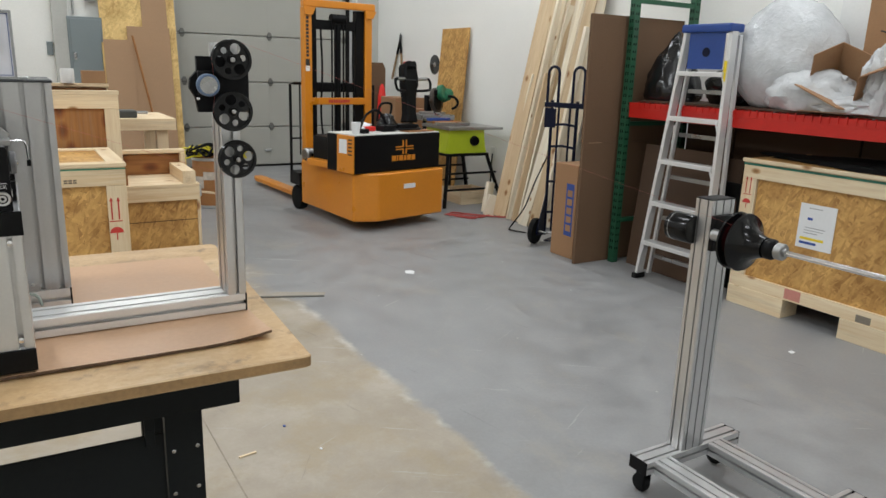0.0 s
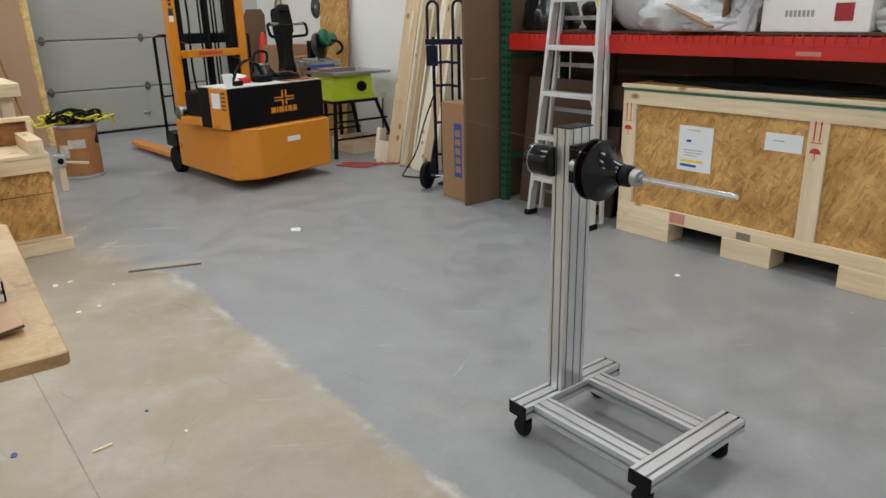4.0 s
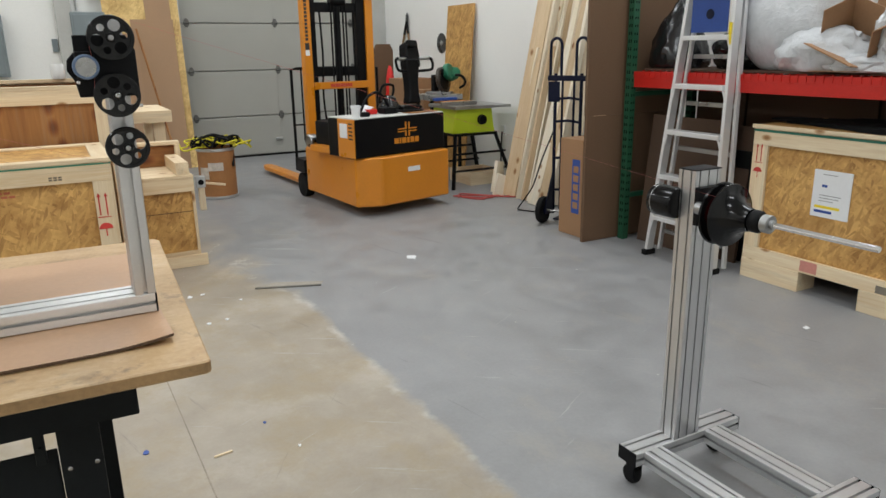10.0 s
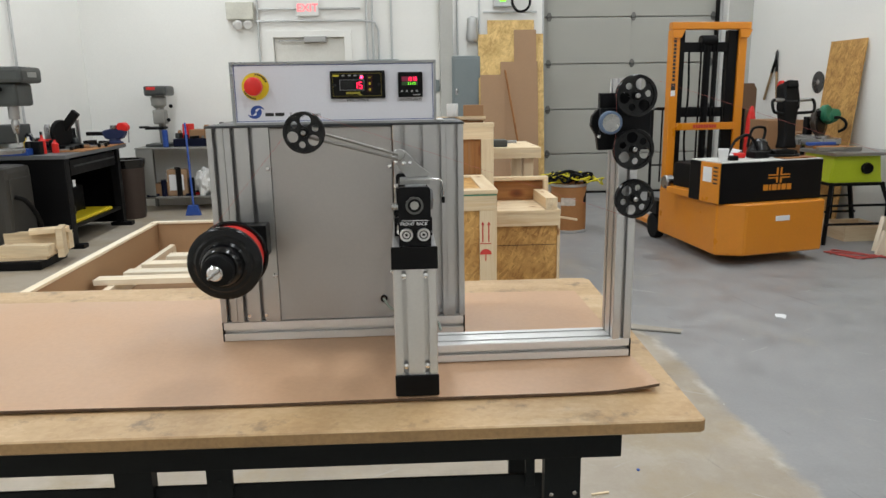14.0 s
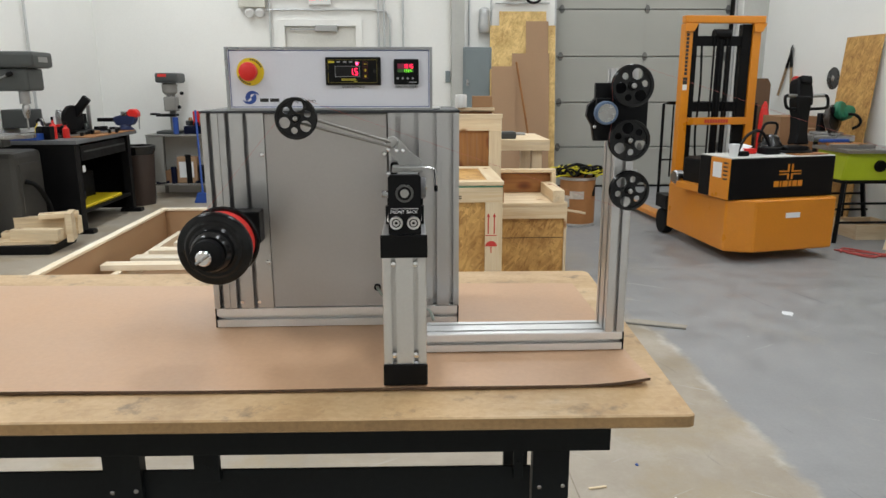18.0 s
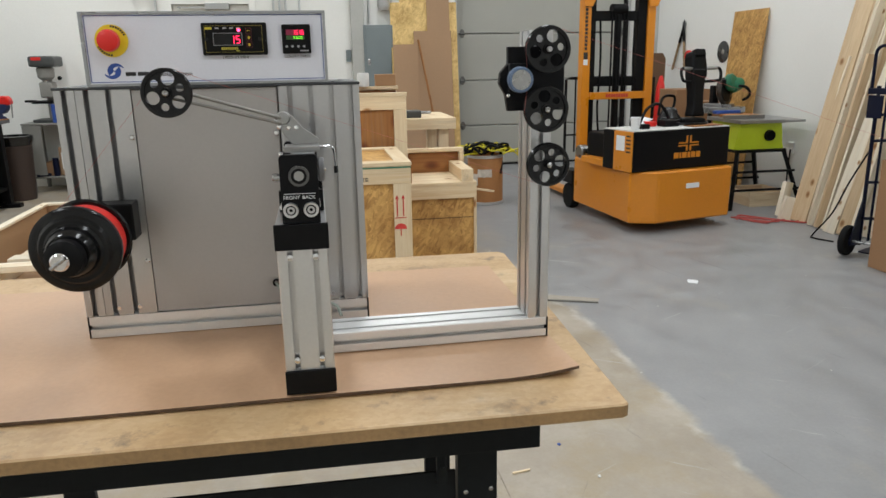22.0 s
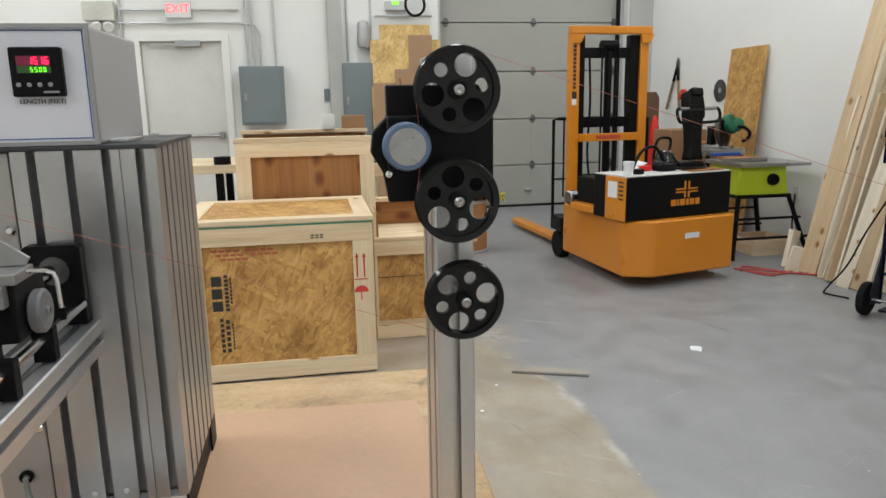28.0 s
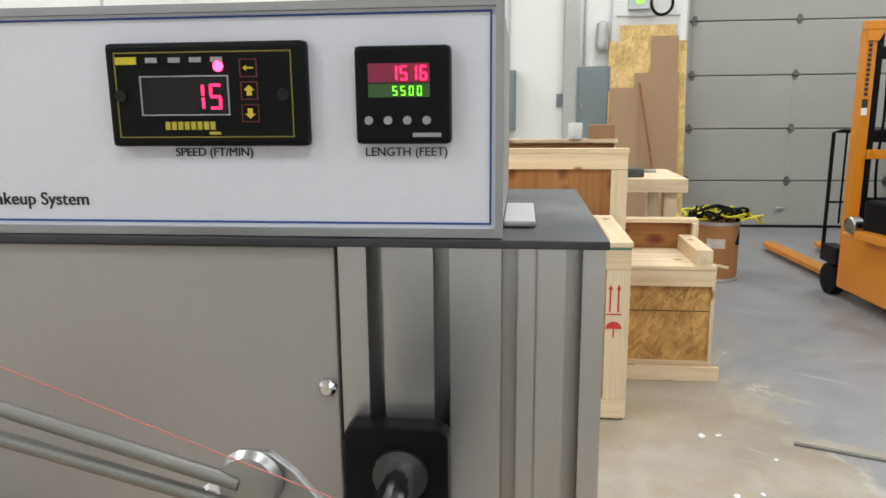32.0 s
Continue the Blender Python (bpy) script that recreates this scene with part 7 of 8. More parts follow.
part("body", prism([(-0.09, 0.0), (0.07, 0.0), (0.11, 0.05), (0.11, 0.10), (0.0, 0.12), (-0.12, 0.09), (-0.12, 0.05)], 0.11, T(-3.12, 8.11, 0.915) @ FACE_S, b=0.012), VISEBLUE, vs)
part("jaw", box(-3.145, -3.085, 7.985, 8.125, 1.02, 1.062, 0.006), STEEL, vs)
part("slide", box(-3.42, -3.20, 8.03, 8.08, 0.955, 0.995, 0.006), BLACK, vs)
part("jaw_block", prism([(-0.05, 0), (0.05, 0), (0.055, 0.05), (0.02, 0.09), (-0.04, 0.085), (-0.06, 0.04)], 0.11, T(-3.03, 8.11, 1.0) @ FACE_S, b=0.012), REDCAP, vs, "red enamelled jaw block")
part("handle", cyl((-2.975, 8.02, 0.875), (-2.965, 8.02, 1.01), 0.007, 8), STEEL, vs)
for k, (x, y, r, h, mt, lab) in enumerate(((-3.32, 6.86, 0.03, 0.17, REDCAP, "red"), (-3.42, 6.82, 0.028, 0.16, WHITE, "white"), (-3.26, 6.97, 0.03, 0.12, REDCAP, "red"), (-3.5, 6.95, 0.03, 0.14, YELLOW, "yellow"))):
    bt = thing("spray_bottle", lab + " plastic squeeze bottle standing on the bench", "bottle", None, "bench bottles")
    part("bottle", lathe([(0, 0), (r, 0), (r, h * 0.7), (r * 0.4, h * 0.85), (r * 0.35, h), (0, h)], pose(x, y, 0.8605), 16), mt, bt, smooth=True)
    part("cap", cyl((x, y, 0.8605 + h), (x, y, 0.8605 + h + 0.03), r * 0.4, 12), BLACK, bt)
solo("parts_bin", box(-3.62, -3.36, 6.66, 6.80, 0.8605, 0.92, 0.008), BLUE, "blue plastic parts bin on the bench", "bin")
def clutter(x0, x1, y0, y1, z, n, seed, where, zmax=0.12):
    """Cans, small boxes and hand tools scattered on a top."""
    random.seed(seed)
    for k in range(n):
        x, y, h = random.uniform(x0, x1), random.uniform(y0, y1), random.uniform(0.03, zmax)
        mt, word = random.choice([(BLACK, "black"), (TOOLGREY, "grey"), (STEEL, "steel"), (NAVY, "dark blue"), (NAVY, "dark blue"), (REDCAP, "red"), (CARDBOX, "brown"), (BLACK, "black"), (BLACK, "black"), (STEEL, "steel"), (TOOLGREY, "grey")])
        m = pose(x, y, z, 0, 0, random.uniform(0, 180))
        q = random.random()
        if q < 0.35:
            r = random.uniform(0.02, 0.038)
            solo("small_can", lathe([(0, 0), (r * 0.95, 0), (r, 0.004), (r, h * 0.85), (r * 0.7, h), (0, h)], None, 14), mt, word + " can " + where, "can", m, "small clutter", smooth=True)
        elif q < 0.65:
            lx, ly = random.uniform(0.05, 0.14), random.uniform(0.04, 0.09)
            solo("small_box", box(-lx / 2, lx / 2, -ly / 2, ly / 2, 0, h, 0.006), mt, word + " small box " + where, "box", m, "small clutter")
        else:
            ln = random.uniform(0.09, 0.2)
            tool = thing("hand_tool", word + " hand tool " + where, "tool", m, "small clutter")
            part("grip", cyl((-ln, 0, 0.016), (0, 0, 0.016), 0.016, 10, b=0.004), mt, tool, smooth=True)
            part("blade", box(0.0, ln * 0.7, -0.008, 0.008, 0.008, 0.022, 0.002), STEEL, tool)
            part("head", box(ln * 0.7, ln * 0.7 + 0.03, -0.03, 0.03, 0.0, 0.04, 0.006), BLACK, tool)


clutter(-3.74, -3.42, 6.72, 8.0, 0.8605, 30, 3, "on the cluttered bench", 0.27)
clutter(-3.42, -3.3, 6.72, 7.9, 0.8605, 16, 5, "on the cluttered bench", 0.12)
clutter(-3.25, -3.08, 7.05, 7.95, 0.8685, 7, 8, "on the cluttered bench", 0.1)
tape = solo("metal_ruler", box(-3.34, -3.315, 7.62, 7.66, 0.8685, 1.14, 0.001), ALU_DULL, "upright metal rule beside the vise", "ruler")

# bin and back shelf
tb = thing("trash_bin", "dark brown plastic trash bin", "trash bin")
part("body", lathe([(0, 0), (0.15, 0), (0.155, 0.01), (0.185, 0.62), (0.2, 0.63), (0.2, 0.66), (0.175, 0.66), (0.145, 0.02), (0, 0.02)], pose(-3.16, 8.38, 0), 28), BIN, tb, smooth=True)
part("liner", lathe([(0.178, 0.56), (0.203, 0.63), (0.206, 0.668), (0.17, 0.672), (0.165, 0.5)], pose(-3.16, 8.38, 0), 28), BAGBLACK, tb, smooth=True)
SHELFGREY = plain("grey_shelf_steel", (0.27, 0.265, 0.245), 0.5, 0.2, 0.15, 80, 4, 0.08)
sh = thing("steel_shelf", "grey steel shelf unit against the wall", "shelf")
for x in (-3.16, -2.0):
    for y in (8.74, 9.18):
        part("upright", box(x, x + 0.035, y, y + 0.035, 0, 0.745, 0.002), SHELFGREY, sh)
part("shelf_board", box(-3.18, -1.94, 8.72, 9.23, 0.7455, 0.765, 0.003), SHELFGREY, sh)
part("shelf_board", box(-3.12, -1.97, 8.745, 9.22, 0.16, 0.18, 0.003), SHELFGREY, sh)
part("side_panel", box(-3.18, -3.165, 8.74, 9.22, 0.2, 0.74, 0.002), SHELFGREY, sh)
part("front_panel", box(-3.16, -2.98, 8.715, 8.725, 0.2, 0.74, 0.002), SHELFGREY, sh)
d2 = thing("bench_drill", "small grey bench drill press with red badge", "drill press")
part("base", box(-3.08, -2.80, 8.82, 9.12, 0.7655, 0.80, 0.01), TOOLGREY, d2)
part("column", cyl((-2.93, 9.03, 0.79), (-2.93, 9.03, 1.36), 0.04, 18), SHELFGREY, d2)
part("head", lathe([(0, 0), (0.05, 0), (0.085, 0.03), (0.09, 0.12), (0.07, 0.14), (0, 0.14)], pose(-2.92, 8.95, 1.22), 24), SHELFGREY, d2, smooth=True)
part("belt_cover", box(-3.04, -2.78, 8.80, 9.14, 1.3605, 1.475, 0.03), TOOLGREY, d2)
part("badge", box(-3.0, -2.9, 8.797, 8.7995, 1.43, 1.462), REDCAP, d2, "red badge")
part("quill", cyl((-2.93, 8.93, 1.22), (-2.93, 8.93, 1.12), 0.03, 14), STEEL, d2)
part("table", box(-3.07, -2.85, 8.82, 9.0, 0.97, 1.0, 0.01), BLACK, d2)
part("table_arm", box(-3.15, -3.04, 8.86, 8.92, 0.985, 1.01, 0.008), BLACK, d2)
part("gear_box", box(-2.98, -2.84, 8.86, 9.02, 1.03, 1.2, 0.02), SHELFGREY, d2)
for kx, kz in ((-2.76, 1.24), (-2.80, 1.08)):
    part("knob", lathe([(0, 0), (0.02, 0.01), (0.022, 0.03), (0, 0.045)], pose(kx, 8.9, kz, 90), 12), BLACK, d2, smooth=True)
solo("cardboard_box", box(-2.62, -2.35, 8.85, 9.1, 0.8605, 0.96, 0.004), CARDBOX, "small kraft cardboard box on the shelf pile", "box")
solo("tool_crate", box(-2.75, -2.05, 8.80, 9.18, 0.766, 0.86, 0.01), NAVY, "dark blue crate of tools on the shelf", "crate")
solo("cardboard_box", box(-3.02, -2.85, 8.8, 9.0, 0.1805, 0.33, 0.004), CARDBOX, "open brown cardboard box on the low shelf", "box")
solo("spray_can", cyl((-2.6, 8.82, 0.7655), (-2.6, 8.82, 0.9055), 0.028, 14, b=0.004), NAVY, "spray can standing on the steel shelf", "can", group="spray cans", smooth=True)
for k, (x, z, h, mt) in enumerate(((-2.83, 0.766, 0.2, BLUE), (-2.90, 0.43, 0.2, NAVY), (-2.57, 0.1805, 0.22, BLACK), (-2.45, 0.1805, 0.3, WHITE), (-2.3, 0.1805, 0.24, CARDBOX))):
    z = 0.766 if z > 0.7 else 0.1805
    solo("spray_can", cyl((x, 8.78, z), (x, 8.78, z + h), 0.033, 14, b=0.004), mt, "can standing on the steel shelf", "can", group="shelf cans", smooth=True)
sk = thing("paper_sack", "tan paper sack with a white label on the low shelf", "sack")
part("sack", box(-2.86, -2.62, 8.775, 8.90, 0.181, 0.50, 0.02), CARDTAN, sk)
part("label", box(-2.83, -2.66, 8.7725, 8.7745, 0.25, 0.44), PAPER, sk)
solo("white_cloth", lump(-2.42, 8.85, 0.34, 0.11, 0.10, 0.16, 0.35, 52, 0.181), WHITE, "crumpled white cloth on the low shelf", "cloth", smooth=True)
br_ = thing("push_broom", "blue broom leaning on the steel shelf", "broom")
part("handle", cyl((-2.48, 8.45, 0.1), (-2.56, 8.68, 1.05), 0.012, 10), BLUE, br_)
part("brush_head", prism([(-0.05, 0.12), (0.05, 0.12), (0.09, 0.0), (-0.09, 0.0)], 0.06, T(-2.48, 8.46, 0.0) @ FACE_S, b=0.004), BLUE, br_)

# long open crate on the floor
oc = thing("open_crate", "long shallow open crate with pale rim", "crate")
OX0, OX1, OY0, OY1, OH = -2.2, -1.05, 3.0, 6.32, 0.30
TAN = plain("tan_hardboard", (0.42, 0.26, 0.14), 0.65, 0, 0.08, 60, 2)
for x in (OX0, OX1 - 0.018):
    part("side_panel", box(x, x + 0.018, OY0, OY1, 0.02, OH - 0.02), TAN, oc)
for y in (OY0, OY1 - 0.018):
    part("end_panel", box(OX0 + 0.0185, OX1 - 0.0185, y, y + 0.018, 0.02, OH - 0.02), TAN, oc)
part("bottom", box(OX0, OX1, OY0, OY1, 0.0, 0.0195), TAN, oc)
for x in (OX0 - 0.02, OX1 - 0.035):
    part("rim_board", box(x, x + 0.055, OY0 - 0.02, OY1 + 0.02, OH - 0.0195, OH, 0.003), PALES["y"], oc)
for y in (OY0 - 0.02, OY1 - 0.035):
    part("rim_board", box(OX0 + 0.0355, OX1 - 0.0355, y, y + 0.055, OH - 0.0195, OH, 0.003), PALES["x"], oc)
for x in (-2.05, -1.28):
    part("batten", box(x, x + 0.045, 4.3, 6.2, 0.0205, 0.12, 0.003), PALES["y"], oc)
for k, (x0, x1, y, w, z, rz) in enumerate(((-2.15, -1.1, 4.92, 0.11, 0.1205, 0.5), (-2.02, -1.1, 5.10, 0.12, 0.1205, -1.5), (-1.98, -1.1, 5.36, 0.12, 0.1205, 1.0), (-1.88, -1.1, 5.62, 0.13, 0.1205, 2.0))):
    solo("lumber_board", box(-(x1 - x0) / 2, (x1 - x0) / 2, -w / 2, w / 2, 0, 0.04, 0.003), PALES["x"], "pale pine board lying across the battens in the open crate", "lumber", pose((x0 + x1) / 2, y, z, 0, 0, rz), "boards in the crate")

clutter(-2.74, -2.1, 8.80, 9.15, 0.8605, 16, 15, "on the shelf pile", 0.2)
clutter(-3.05, -2.02, 8.78, 9.1, 0.1805, 20, 17, "on the low shelf", 0.36)
clutter(-3.6, -3.2, 6.9, 7.7, 0.24, 5, 19, "in the yellow tray", 0.1)

# ---- far end: leaning boards, drum, saws ----
for nm, xc, half, h, yb, mt, words, cat in (
    ("strand_board_sheet", 1.34, 0.29, 2.22, 8.955, OSBY, "narrow yellow strand board sheet leaning against the wall", "board"),
    ("strand_board_sheet", 1.335, 0.405, 2.05, 8.93, OSBY, "wide yellow strand board sheet leaning against the wall", "board"),
    ("cardboard_sheet", 1.51, 0.138, 2.10, 8.912, CARDTAN, "tall brown cardboard strip leaning against the boards", "cardboard sheet"),
    ("cardboard_sheet", 1.43, 0.23, 1.715, 8.897, CARDTAN, "flat brown cardboard leaning against the boards", "cardboard sheet"),
    ("cardboard_sheet", 1.095, 0.15, 1.56, 8.882, CARDTAN, "short brown cardboard leaning against the boards", "cardboard sheet"),
):
    t2 = 0.006 if nm[0] == "s" else 0.004
    solo(nm, box(-half, half, -t2, t2, 0, h, 0.001), mt, words, cat, pose(xc, yb, 0.002, -7, 0, 0), "leaning cardboard" if nm[0] == "c" else "leaning boards")
solo("wooden_stick", cyl((1.52, 8.83, 0.0), (1.245, 9.02, 1.60), 0.012, 8), PLY["z"], "thin brown stick leaning on the cardboard", "stick")
coil = [(1.46 + 0.11 * math.cos(a), 9.16 + 0.01 * math.sin(3 * a), 2.42 + 0.12 * math.sin(a)) for a in np.linspace(0, 2 * math.pi, 28)[:-1]]
solo("cable_coil", tube(coil, 0.016, 8, closed=True), BLACK, "coil of black cable hanging on the wall", "cable", smooth=True)
opb = thing("door_opener_box", "small grey control box with green lamp beside the garage door", "control box")
part("body", box(1.12, 1.36, 9.16, 9.25, 2.36, 2.46, 0.006), GALV, opb)
part("lamp", box(1.20, 1.27, 9.15, 9.1595, 2.42, 2.45), LEDGREEN, opb)
solo("hanging_tool", lathe([(0, 0), (0.06, 0.0), (0.075, 0.05), (0.06, 0.28), (0.02, 0.3), (0, 0.3)], pose(0.86, 9.17, 1.95), 20), GALV, "grey cylindrical housing hanging on the wall", "housing", smooth=True)

# fibre drum with yellow rope
DRUMFIBRE = plain("orange_brown_fibre_board", (0.37, 0.165, 0.055), 0.62, 0, 0.16, 60, 6, 0.1)
TORNPAPER = plain("torn_label_paper", (0.56, 0.50, 0.43), 0.7, 0, 0.35, 30, 14)
dr = thing("fibre_drum", "brown fibre drum with metal rims and yellow rope on top", "drum")
part("body", lathe([(0, 0), (0.168, 0), (0.17, 0.01), (0.17, 0.46), (0.168, 0.47), (0.16, 0.47), (0.16, 0.44), (0, 0.44)], pose(1.575, 6.95, 0), 36), DRUMFIBRE, dr, smooth=True)
for z in (0.0, 0.445):
    part("rim", lathe([(0.169, z), (0.176, z + 0.003), (0.176, z + 0.025), (0.169, z + 0.028)], pose(1.575, 6.95, 0), 36), GALV, dr)
part("label", prism([(1.47, 6.815), (1.53, 6.786), (1.60, 6.780), (1.60, 6.777), (1.529, 6.783), (1.4685, 6.812)], 0.075, T(0, 0, 0.27)), TORNPAPER, dr, "torn white shipping label")
part("label", prism([(1.415, 6.885), (1.44, 6.845), (1.47, 6.815), (1.468, 6.812), (1.437, 6.843), (1.412, 6.883)], 0.11, T(0, 0, 0.19)), TORNPAPER, dr, "torn white shipping label")
random.seed(5)
YROPE = plain("bright_yellow_rope", (0.66, 0.58, 0.02), 0.6)
for k in range(16):
    pts = []
    wide, turn0, drop = random.uniform(0.10, 0.24), random.uniform(0, 6.3), random.uniform(0.5, 1.0)
    cx, cy = 1.565 + random.uniform(-0.05, 0.05), 6.93 + random.uniform(-0.05, 0.05)
    for q in range(14):
        a = turn0 + 2 * math.pi * q / 14 * drop
        r = wide * random.uniform(0.75, 1.15)
        pts.append((cx + 1.25 * r * math.cos(a), cy + 0.75 * r * math.sin(a), 0.49 + random.uniform(0.0, 0.09) - max(0.0, r - 0.19) * 0.7))
    dark = k % 2 == 0
    solo("cord", tube(smooth_line(pts, 3), 0.011 if dark else 0.008, 6), BLACK if dark else YROPE, ("black" if dark else "yellow") + " cord heaped loosely on the fibre drum", "cord", group="cords on the drum", smooth=True)
solo("black_strap", tube(smooth_line([(1.36, 6.85, 0.53), (1.45, 6.82, 0.58), (1.55, 6.82, 0.6), (1.68, 6.84, 0.54), (1.72, 6.9, 0.45), (1.70, 6.82, 0.3)], 6), 0.014, 8), BLACK, "black strap over the drum", "strap", smooth=True)
ps = thing("wooden_prop", "short pine post with a grey bracket beside the drum", "post")
part("post", box(1.295, 1.345, 6.39, 6.44, 0, 0.2, 0.003), PINE["z"], ps)
br2 = box(1.275, 1.355, 6.375, 6.455, 0.2005, 0.30, 0.008)
part("bracket", br2, GALV, ps, "grey metal bracket")
part("bore", lathe([(0, 0), (0.022, 0), (0.024, 0.006), (0, 0.006)], T(1.315, 6.3745, 0.25) @ FACE_S, 18), BLACK, ps)
part("stick", box(0, 0.17, -0.009, 0.009, -0.009, 0.009, 0.002, m=pose(1.3565, 6.40, 0.235, 0, 9, -8)), PINE["x"], ps)
# things on and behind the crates
tl = thing("folding_table", "pale topped table behind the plywood crate", "table")
part("tabletop", box(-1.2, -0.24, 5.6, 6.3, 0.90, 0.955, 0.004), PINE["x"], tl)
for lx in (-1.15, -0.42):
    for ly in (5.64, 6.2):
        part("leg", box(lx, lx + 0.05, ly, ly + 0.05, 0, 0.8995, 0.003), BLACK, tl)
solo("tape_roll", lathe([(0.03, 0), (0.055, 0), (0.055, 0.05), (0.03, 0.05), (0.03, 0)], pose(-0.37, 5.66, 0.9555), 24), BLACK, "roll of black tape on the table", "tape")
solo("white_jar", lathe([(0, 0), (0.040, 0), (0.043, 0.01), (0.043, 0.085), (0.04, 0.095), (0, 0.095)], pose(0.335, 5.5, 1.178), 22), WHITE, "white plastic jar standing on the crate", "jar", smooth=True)
solo("cardboard_box", box(0.42, 0.57, 5.50, 5.545, 1.178, 1.262, 0.004), CARDBOX, "small brown cardboard box on the crate", "box")
mv = thing("clamp_vise", "grey machine clamp on the pine table", "clamp")
part("body", box(0.62, 0.78, 5.68, 5.82, 0.9305, 0.985, 0.012), TOOLGREY, mv)
part("screw", cyl((0.55, 5.75, 0.965), (0.86, 5.75, 0.965), 0.012, 10), STEEL, mv)
solo("tool_box", box(0.55, 0.8, 5.68, 5.95, 0.3205, 0.55, 0.01), BLACK, "black tool box on the table shelf", "tool box")
solo("paint_can", cyl((0.88, 5.72, 0.3205), (0.88, 5.72, 0.5), 0.07, 20, b=0.006), STEEL, "metal paint can on the table shelf", "can", smooth=True)

# strand board leaning on the east wall, blade, tripod
m = Matrix.Translation((4.25, 7.15, 0.002)) @ Matrix.Rotation(math.radians(4.5), 4, "Y")
solo("strand_board_sheet", box(-0.006, 0.006, -0.29, 0.29, 0, 1.80), OSB["yz"], "strand board sheet leaning on the white wall", "board", m)
sb = thing("saw_blade", "round steel saw blade hanging on the wall", "saw blade")
DARKBLADE = plain("dark_blade_steel", (0.16, 0.165, 0.17), 0.3, 0.9, 0.15, 90, 12)
part("disc", cyl((4.419, 7.66, 1.395), (4.415, 7.66, 1.395), 0.115, 40), DARKBLADE, sb)
# small chrome disc added for the bright reflection on the blade
part("shine_ring", cyl((4.4145, 7.66, 1.395), (4.4135, 7.66, 1.395), 0.03, 20), CHROME, sb)
# long-handled loppers hung on the wall, a small red tool beside them
ASHWOOD = plain("tan_ash_handle", (0.30, 0.20, 0.10), 0.5)
lp = thing("loppers", "long handled loppers hanging open on the white wall", "loppers")
for y1, z1 in ((8.75, 1.20), (8.455, 1.22)):
    mid = (4.395, 8.53 + (y1 - 8.53) * 0.36, 1.70 + (z1 - 1.70) * 0.36)
    part("handle", cyl((4.395, y1, z1), mid, 0.014, 10, b=0.004), ASHWOOD, lp, "tan wooden handle", smooth=True)
    part("tang", cyl(mid, (4.395, 8.53, 1.70), 0.017, 10, r1=0.012), BLACK, lp, smooth=True)
part("blade", prism([(-0.03, 0), (0.03, 0), (0.036, 0.06), (0.012, 0.11), (-0.02, 0.075)], 0.008, T(4.399, 8.53, 1.67) @ FACE_W), DARKBLADE, lp)
part("hook", cyl((4.42, 8.53, 1.735), (4.38, 8.53, 1.745), 0.005, 8), STEEL, lp)
hr = thing("tape_reel", "small red reel hanging on the white wall", "reel")
part("reel", cyl((4.418, 8.37, 1.36), (4.375, 8.37, 1.36), 0.065, 22, b=0.008), REDCAP, hr, smooth=True)
part("strap", box(4.398, 4.404, 8.362, 8.378, 1.16, 1.30), PAPER, hr)
rb = thing("folded_umbrella", "tall folded red sunshade standing by the wall", "sunshade")
part("cloth", lathe([(0, 0.05), (0.03, 0.05), (0.055, 0.25), (0.06, 0.7), (0.05, 1.0), (0.03, 1.1), (0.012, 1.14), (0, 1.14)], pose(4.05, 8.36, 0, 1), 9), REDCAP, rb)
part("pole", cyl((4.05, 8.36, 0.0), (4.05, 8.36, 0.06), 0.014, 10), STEEL, rb)
solo("brown_panel", prism([(-0.13, 0), (0.13, 0), (0.13, 1.33), (0.09, 1.40), (-0.09, 1.40), (-0.13, 1.33)], 0.03, T(4.03, 8.50, 0) @ FACE_S, b=0.003), CARDTALL, "brown round-topped board behind the red sunshade", "board")
solo("cardboard_box", box(3.92, 4.32, 7.70, 8.1, 0.0, 1.0, 0.005), CARDBOX, "large brown cardboard box by the wall", "box")
solo("cardboard_box", box(4.05, 4.35, 7.45, 7.69, 0.0, 0.88, 0.005), CARDBOX, "brown cardboard box by the wall", "box")
md = thing("miter_saw", "green miter saw on a stand", "miter saw", T(0.19, 0.2, 0.0))
part("base", box(3.62, 4.02, 6.62, 7.0, 0.80, 0.86, 0.01), STEEL, md)
part("turntable", cyl((3.82, 6.78, 0.8605), (3.82, 6.78, 0.885), 0.15, 28, b=0.004), STEEL, md)
part("motor", lathe([(0, 0), (0.05, 0), (0.068, 0.02), (0.07, 0.1), (0.05, 0.15), (0, 0.155)], pose(3.90, 6.72, 1.05, 0, 75, 20), 20), SAWGREEN, md, smooth=True)
part("upper_guard", lathe([(0.0, -0.035), (0.07, -0.035), (0.085, -0.02), (0.085, 0.02), (0.07, 0.035), (0, 0.035)], T(3.885, 6.70, 1.095) @ pose(0, 0, 0, 80, 0, 35), 26), SAWGREEN, md, smooth=True)
part("gearbox", box(3.78, 3.86, 6.66, 6.74, 1.06, 1.13, 0.02), BLACK, md)
part("blade_guard", lathe([(0, -0.03), (0.12, -0.03), (0.135, -0.02), (0.135, 0.02), (0.12, 0.03), (0, 0.03)], T(3.845, 6.74, 1.01) @ pose(0, 0, 0, 80, 0, 35), 30), plain("smoked_blade_guard", (0.035, 0.025, 0.018), 0.3, 0.0, 0.4, 40, 14), md, "smoky brown blade guard", smooth=True)
